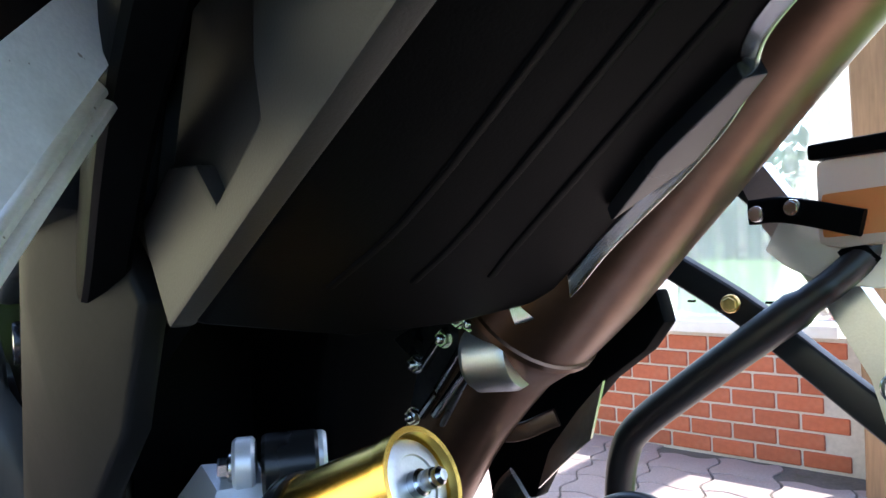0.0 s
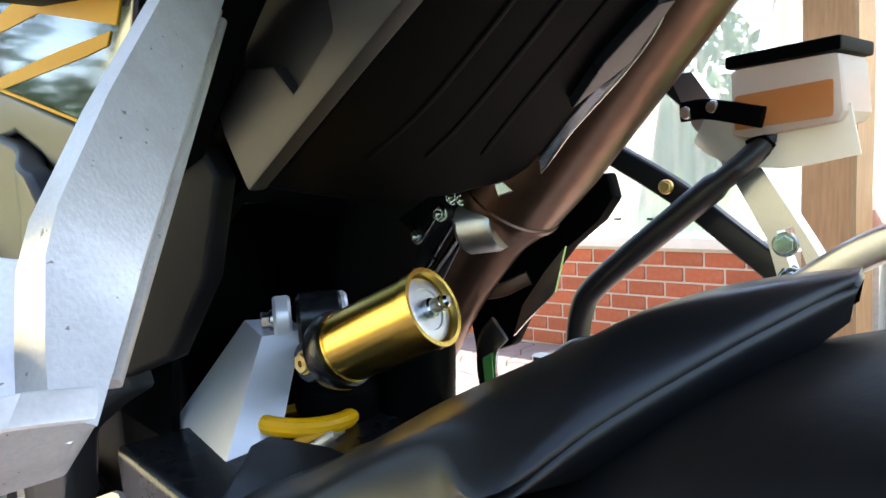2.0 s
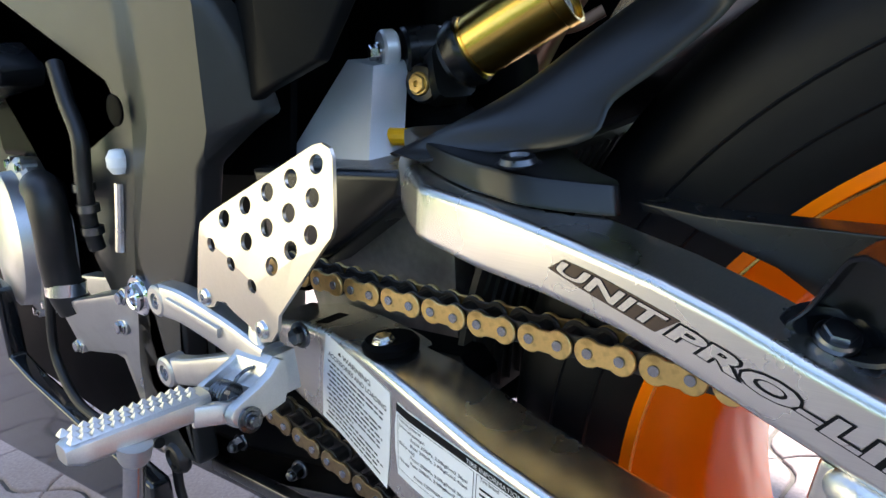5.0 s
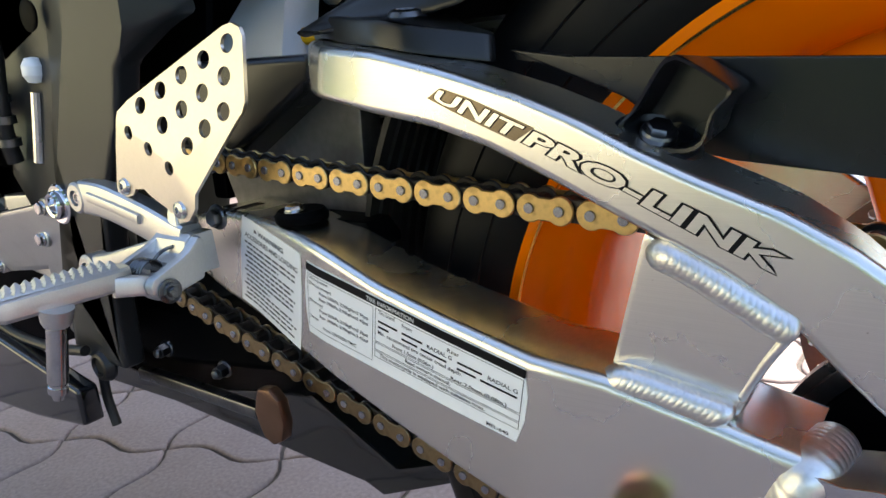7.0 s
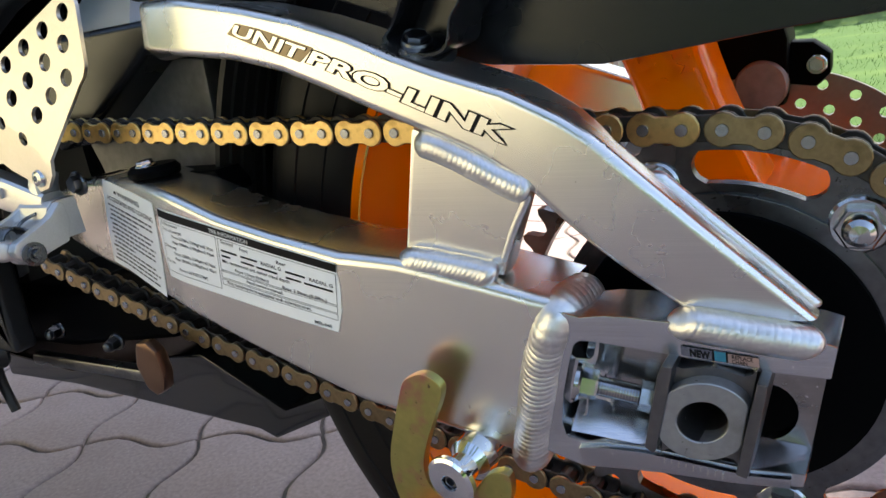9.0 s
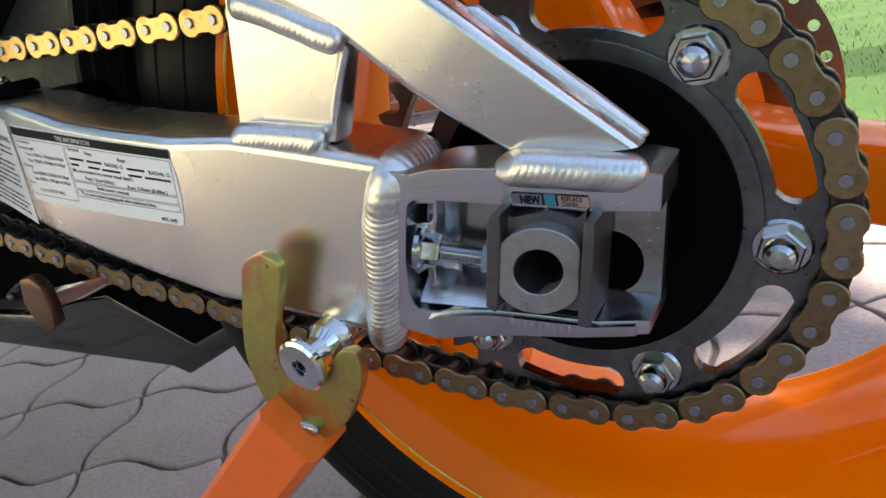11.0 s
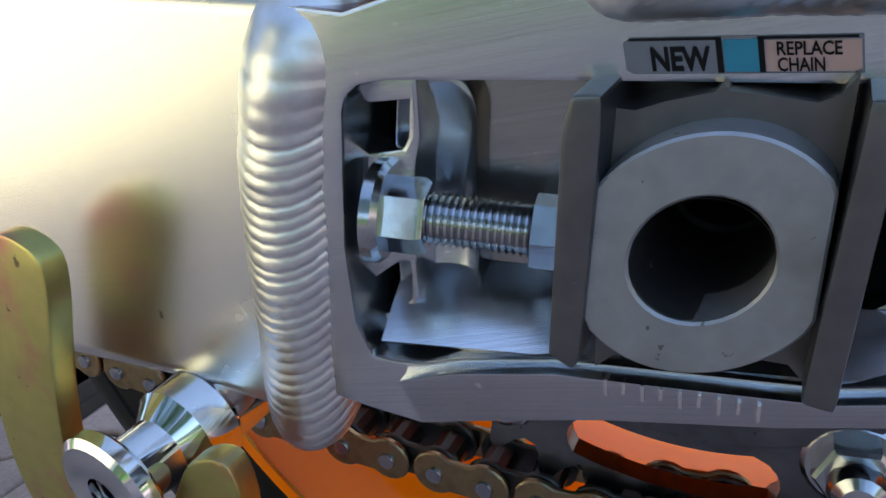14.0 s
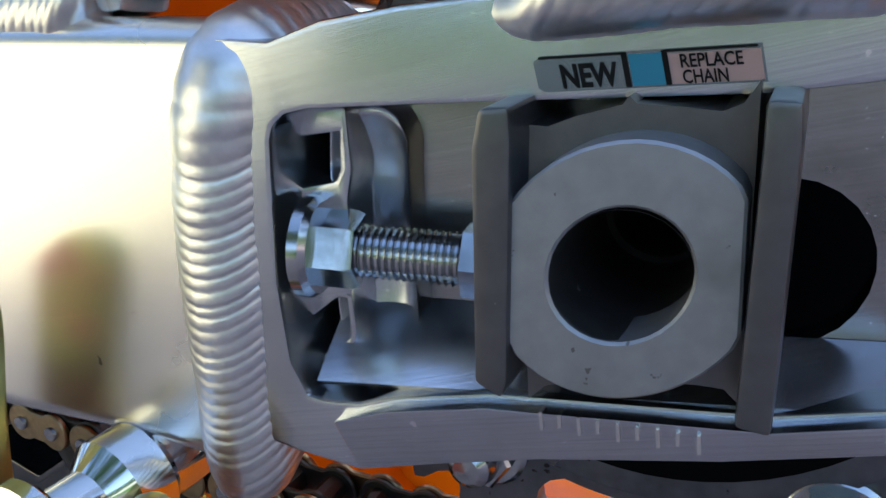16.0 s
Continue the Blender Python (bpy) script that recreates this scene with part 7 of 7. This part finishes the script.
# wooden post
bm = bmesh.new()
c = Vector((-0.765, 2.02, 0))
rings = []
for k in range(15):
    z = -0.02 + 2.7 * k / 14
    j = 0.002 * math.sin(k * 1.7)
    rings.append([c + Vector((x + j, y, z)) for x, y in ((-0.07, -0.063), (-0.063, -0.07), (0.063, -0.07), (0.07, -0.063), (0.07, 0.063), (0.063, 0.07), (-0.063, 0.07), (-0.07, 0.063))])
tagged(part("wooden_post", loft(rings), WOOD, None, "", 30), "brown weathered square wooden post beside the wall", "post")

# pale wall behind the filming side, unseen, added for cream reflections in the metal
bm = bmesh.new()
loft([[Vector(p) for p in ((-9.0, -2.8, z), (-1.1, -2.8, z), (-1.1, -3.1, z), (-9.0, -3.1, z))] for z in (-0.03, 2.3)], True, True, bm)
tagged(part("wall_house", bm, material("cream_render", (0.85, 0.77, 0.50), 0.85, 0, 0.08, 30, (1, 1, 1), 0.3)), "plain cream rendered wall added out of view for reflections", "wall", kind="structure")


# trees and shrubs round the lawn
def leaf_cloud(bm, centre, size, count, rng, leaf=0.05):
    for _ in range(count):
        d = Vector((rng.gauss(0, 1), rng.gauss(0, 1), rng.gauss(0, 1))).normalized() * (0.35 + 0.65 * rng.random() ** 0.5)
        p = centre + Vector((d.x * size.x, d.y * size.y, d.z * size.z))
        a = Vector((rng.uniform(-1, 1), rng.uniform(-1, 1), rng.uniform(-1, 1))).normalized()
        b = a.orthogonal().normalized()
        s = leaf * rng.uniform(0.6, 1.4)
        bm.faces.new([bm.verts.new(q) for q in (p - a * s, p + b * s * 0.5, p + a * s, p - b * s * 0.5)])


def tree(x, y, h, trunk, rng, lean=0.0):
    t = thing("tree", (x, y, 0), "leafy garden tree with a rough brown trunk", "tree", "trees round the lawn")
    pts = [Vector((x, y, -0.05)), Vector((x + lean * 0.3, y, h * 0.2)), Vector((x + lean, y, h * 0.45)), Vector((x + lean * 1.3, y + 0.1, h * 0.75))]
    path = smooth_path(pts, 6)
    part("trunk", tube(path, [trunk * (1.25 - 0.8 * i / (len(path) - 1)) for i in range(len(path))], 14), BARK, t)
    bm = bmesh.new()
    top = pts[-1]
    for _ in range(9):
        c = top + Vector((rng.uniform(-1, 1) * h * 0.28, rng.uniform(-1, 1) * h * 0.28, rng.uniform(-0.22, 0.28) * h))
        tube([pts[2].lerp(pts[3], rng.random()), c], [trunk * 0.3, trunk * 0.08], 7, True, bm)
    part("limbs", bm, BARK, t)
    bm = bmesh.new()
    for _ in range(16):
        c = top + Vector((rng.uniform(-1, 1) * h * 0.30, rng.uniform(-1, 1) * h * 0.30, rng.uniform(-0.25, 0.32) * h))
        leaf_cloud(bm, c, Vector((h * 0.13, h * 0.13, h * 0.10)), 260, rng, 0.06 + h * 0.006)
    part("crown", bm, LEAF, t)


rng = random.Random(21)
# the last eight stand out of view, added for dark green reflections
for x, y, h, tk in ((0.9, 9.0, 3.2, 0.12), (4.0, 7.5, 3.0, 0.10), (-0.2, 13.0, 4.2, 0.18), (7.5, 11.0, 3.8, 0.16), (3.0, 16.0, 4.5, 0.2), (11.0, 14.0, 4.5, 0.2), (-6.0, 9.0, 4.0, 0.16), (-11.0, 5.0, 4.5, 0.2), (-9.0, -4.0, 4.0, 0.18), (-13.0, -7.0, 7.5, 0.25), (-14.0, -2.5, 7.5, 0.25), (-14.5, 1.5, 8.0, 0.28), (-16.0, -10.5, 8.0, 0.28), (-2.5, -7.0, 6.5, 0.24), (-5.5, -6.5, 7.0, 0.24), (-9.0, -7.5, 7.5, 0.26), (0.8, -8.0, 6.5, 0.24)):
    tree(x, y, h, tk, rng, rng.uniform(-0.3, 0.3))
for x, y, s in ((-0.6, 8.4, 0.55), (0.2, 9.6, 0.6), (-0.2, 10.5, 0.7), (1.8, 10.2, 0.8), (3.2, 9.0, 0.8), (5.0, 9.5, 0.9)):
    sh = thing("shrub", (x, y, 0), "low leafy green garden shrub", "shrub", "shrubs along the lawn")
    bm = bmesh.new()
    for _ in range(6):
        leaf_cloud(bm, Vector((x + rng.uniform(-0.4, 0.4), y + rng.uniform(-0.3, 0.3), s * 0.5)), Vector((s * 0.5, s * 0.4, s * 0.45)), 240, rng, 0.06)
    part("leaves", bm, LEAF, sh)
bm = bmesh.new()
for _ in range(200):
    a = rng.uniform(-3.14, 3.14)
    d = rng.uniform(20, 30)
    c = Vector((d * math.sin(a), d * math.cos(a), rng.uniform(0.4, 3.2)))
    leaf_cloud(bm, c, Vector((2.0, 2.0, 1.6)), 130, rng, 0.3)
tagged(part("hedge_row", bm, LEAF), "distant dense green hedge and trees", "hedge", kind="stuff")

# tall tree added behind the screen so that its unseen crown shades the motorcycle
shade = thing("tree", (-1.2, 2.9, 0), "tall leafy tree leaning over the garden wall, added for shade", "tree", "trees round the lawn")
spine = smooth_path([(-1.2, 2.9, -0.05), (-1.1, 2.9, 1.6), (-0.6, 2.8, 3.4), (0.0, 2.7, 5.0), (0.5, 2.65, 6.8)], 6)
part("trunk", tube(spine, [0.20 - 0.15 * i / (len(spine) - 1) for i in range(len(spine))], 14), BARK, shade)
bm, lm = bmesh.new(), bmesh.new()
for k in range(94):
    along = 2.5 + rng.uniform(-0.25, 0.25) + rng.uniform(0.0, 2.6)
    c = Vector((rng.uniform(-2.2, 1.0) + 0.364 * along, 2.6 + rng.uniform(-0.4, 0.4), 1.84 * along))
    tube([spine[int(len(spine) * min(0.95, 0.45 + 0.07 * (along - 2)))], c], [0.05, 0.012], 7, True, lm)
    leaf_cloud(bm, c, Vector((0.52, 0.36, 0.40)), 330, rng, 0.085)
part("limbs", lm, BARK, shade)
part("crown", bm, LEAF, shade)
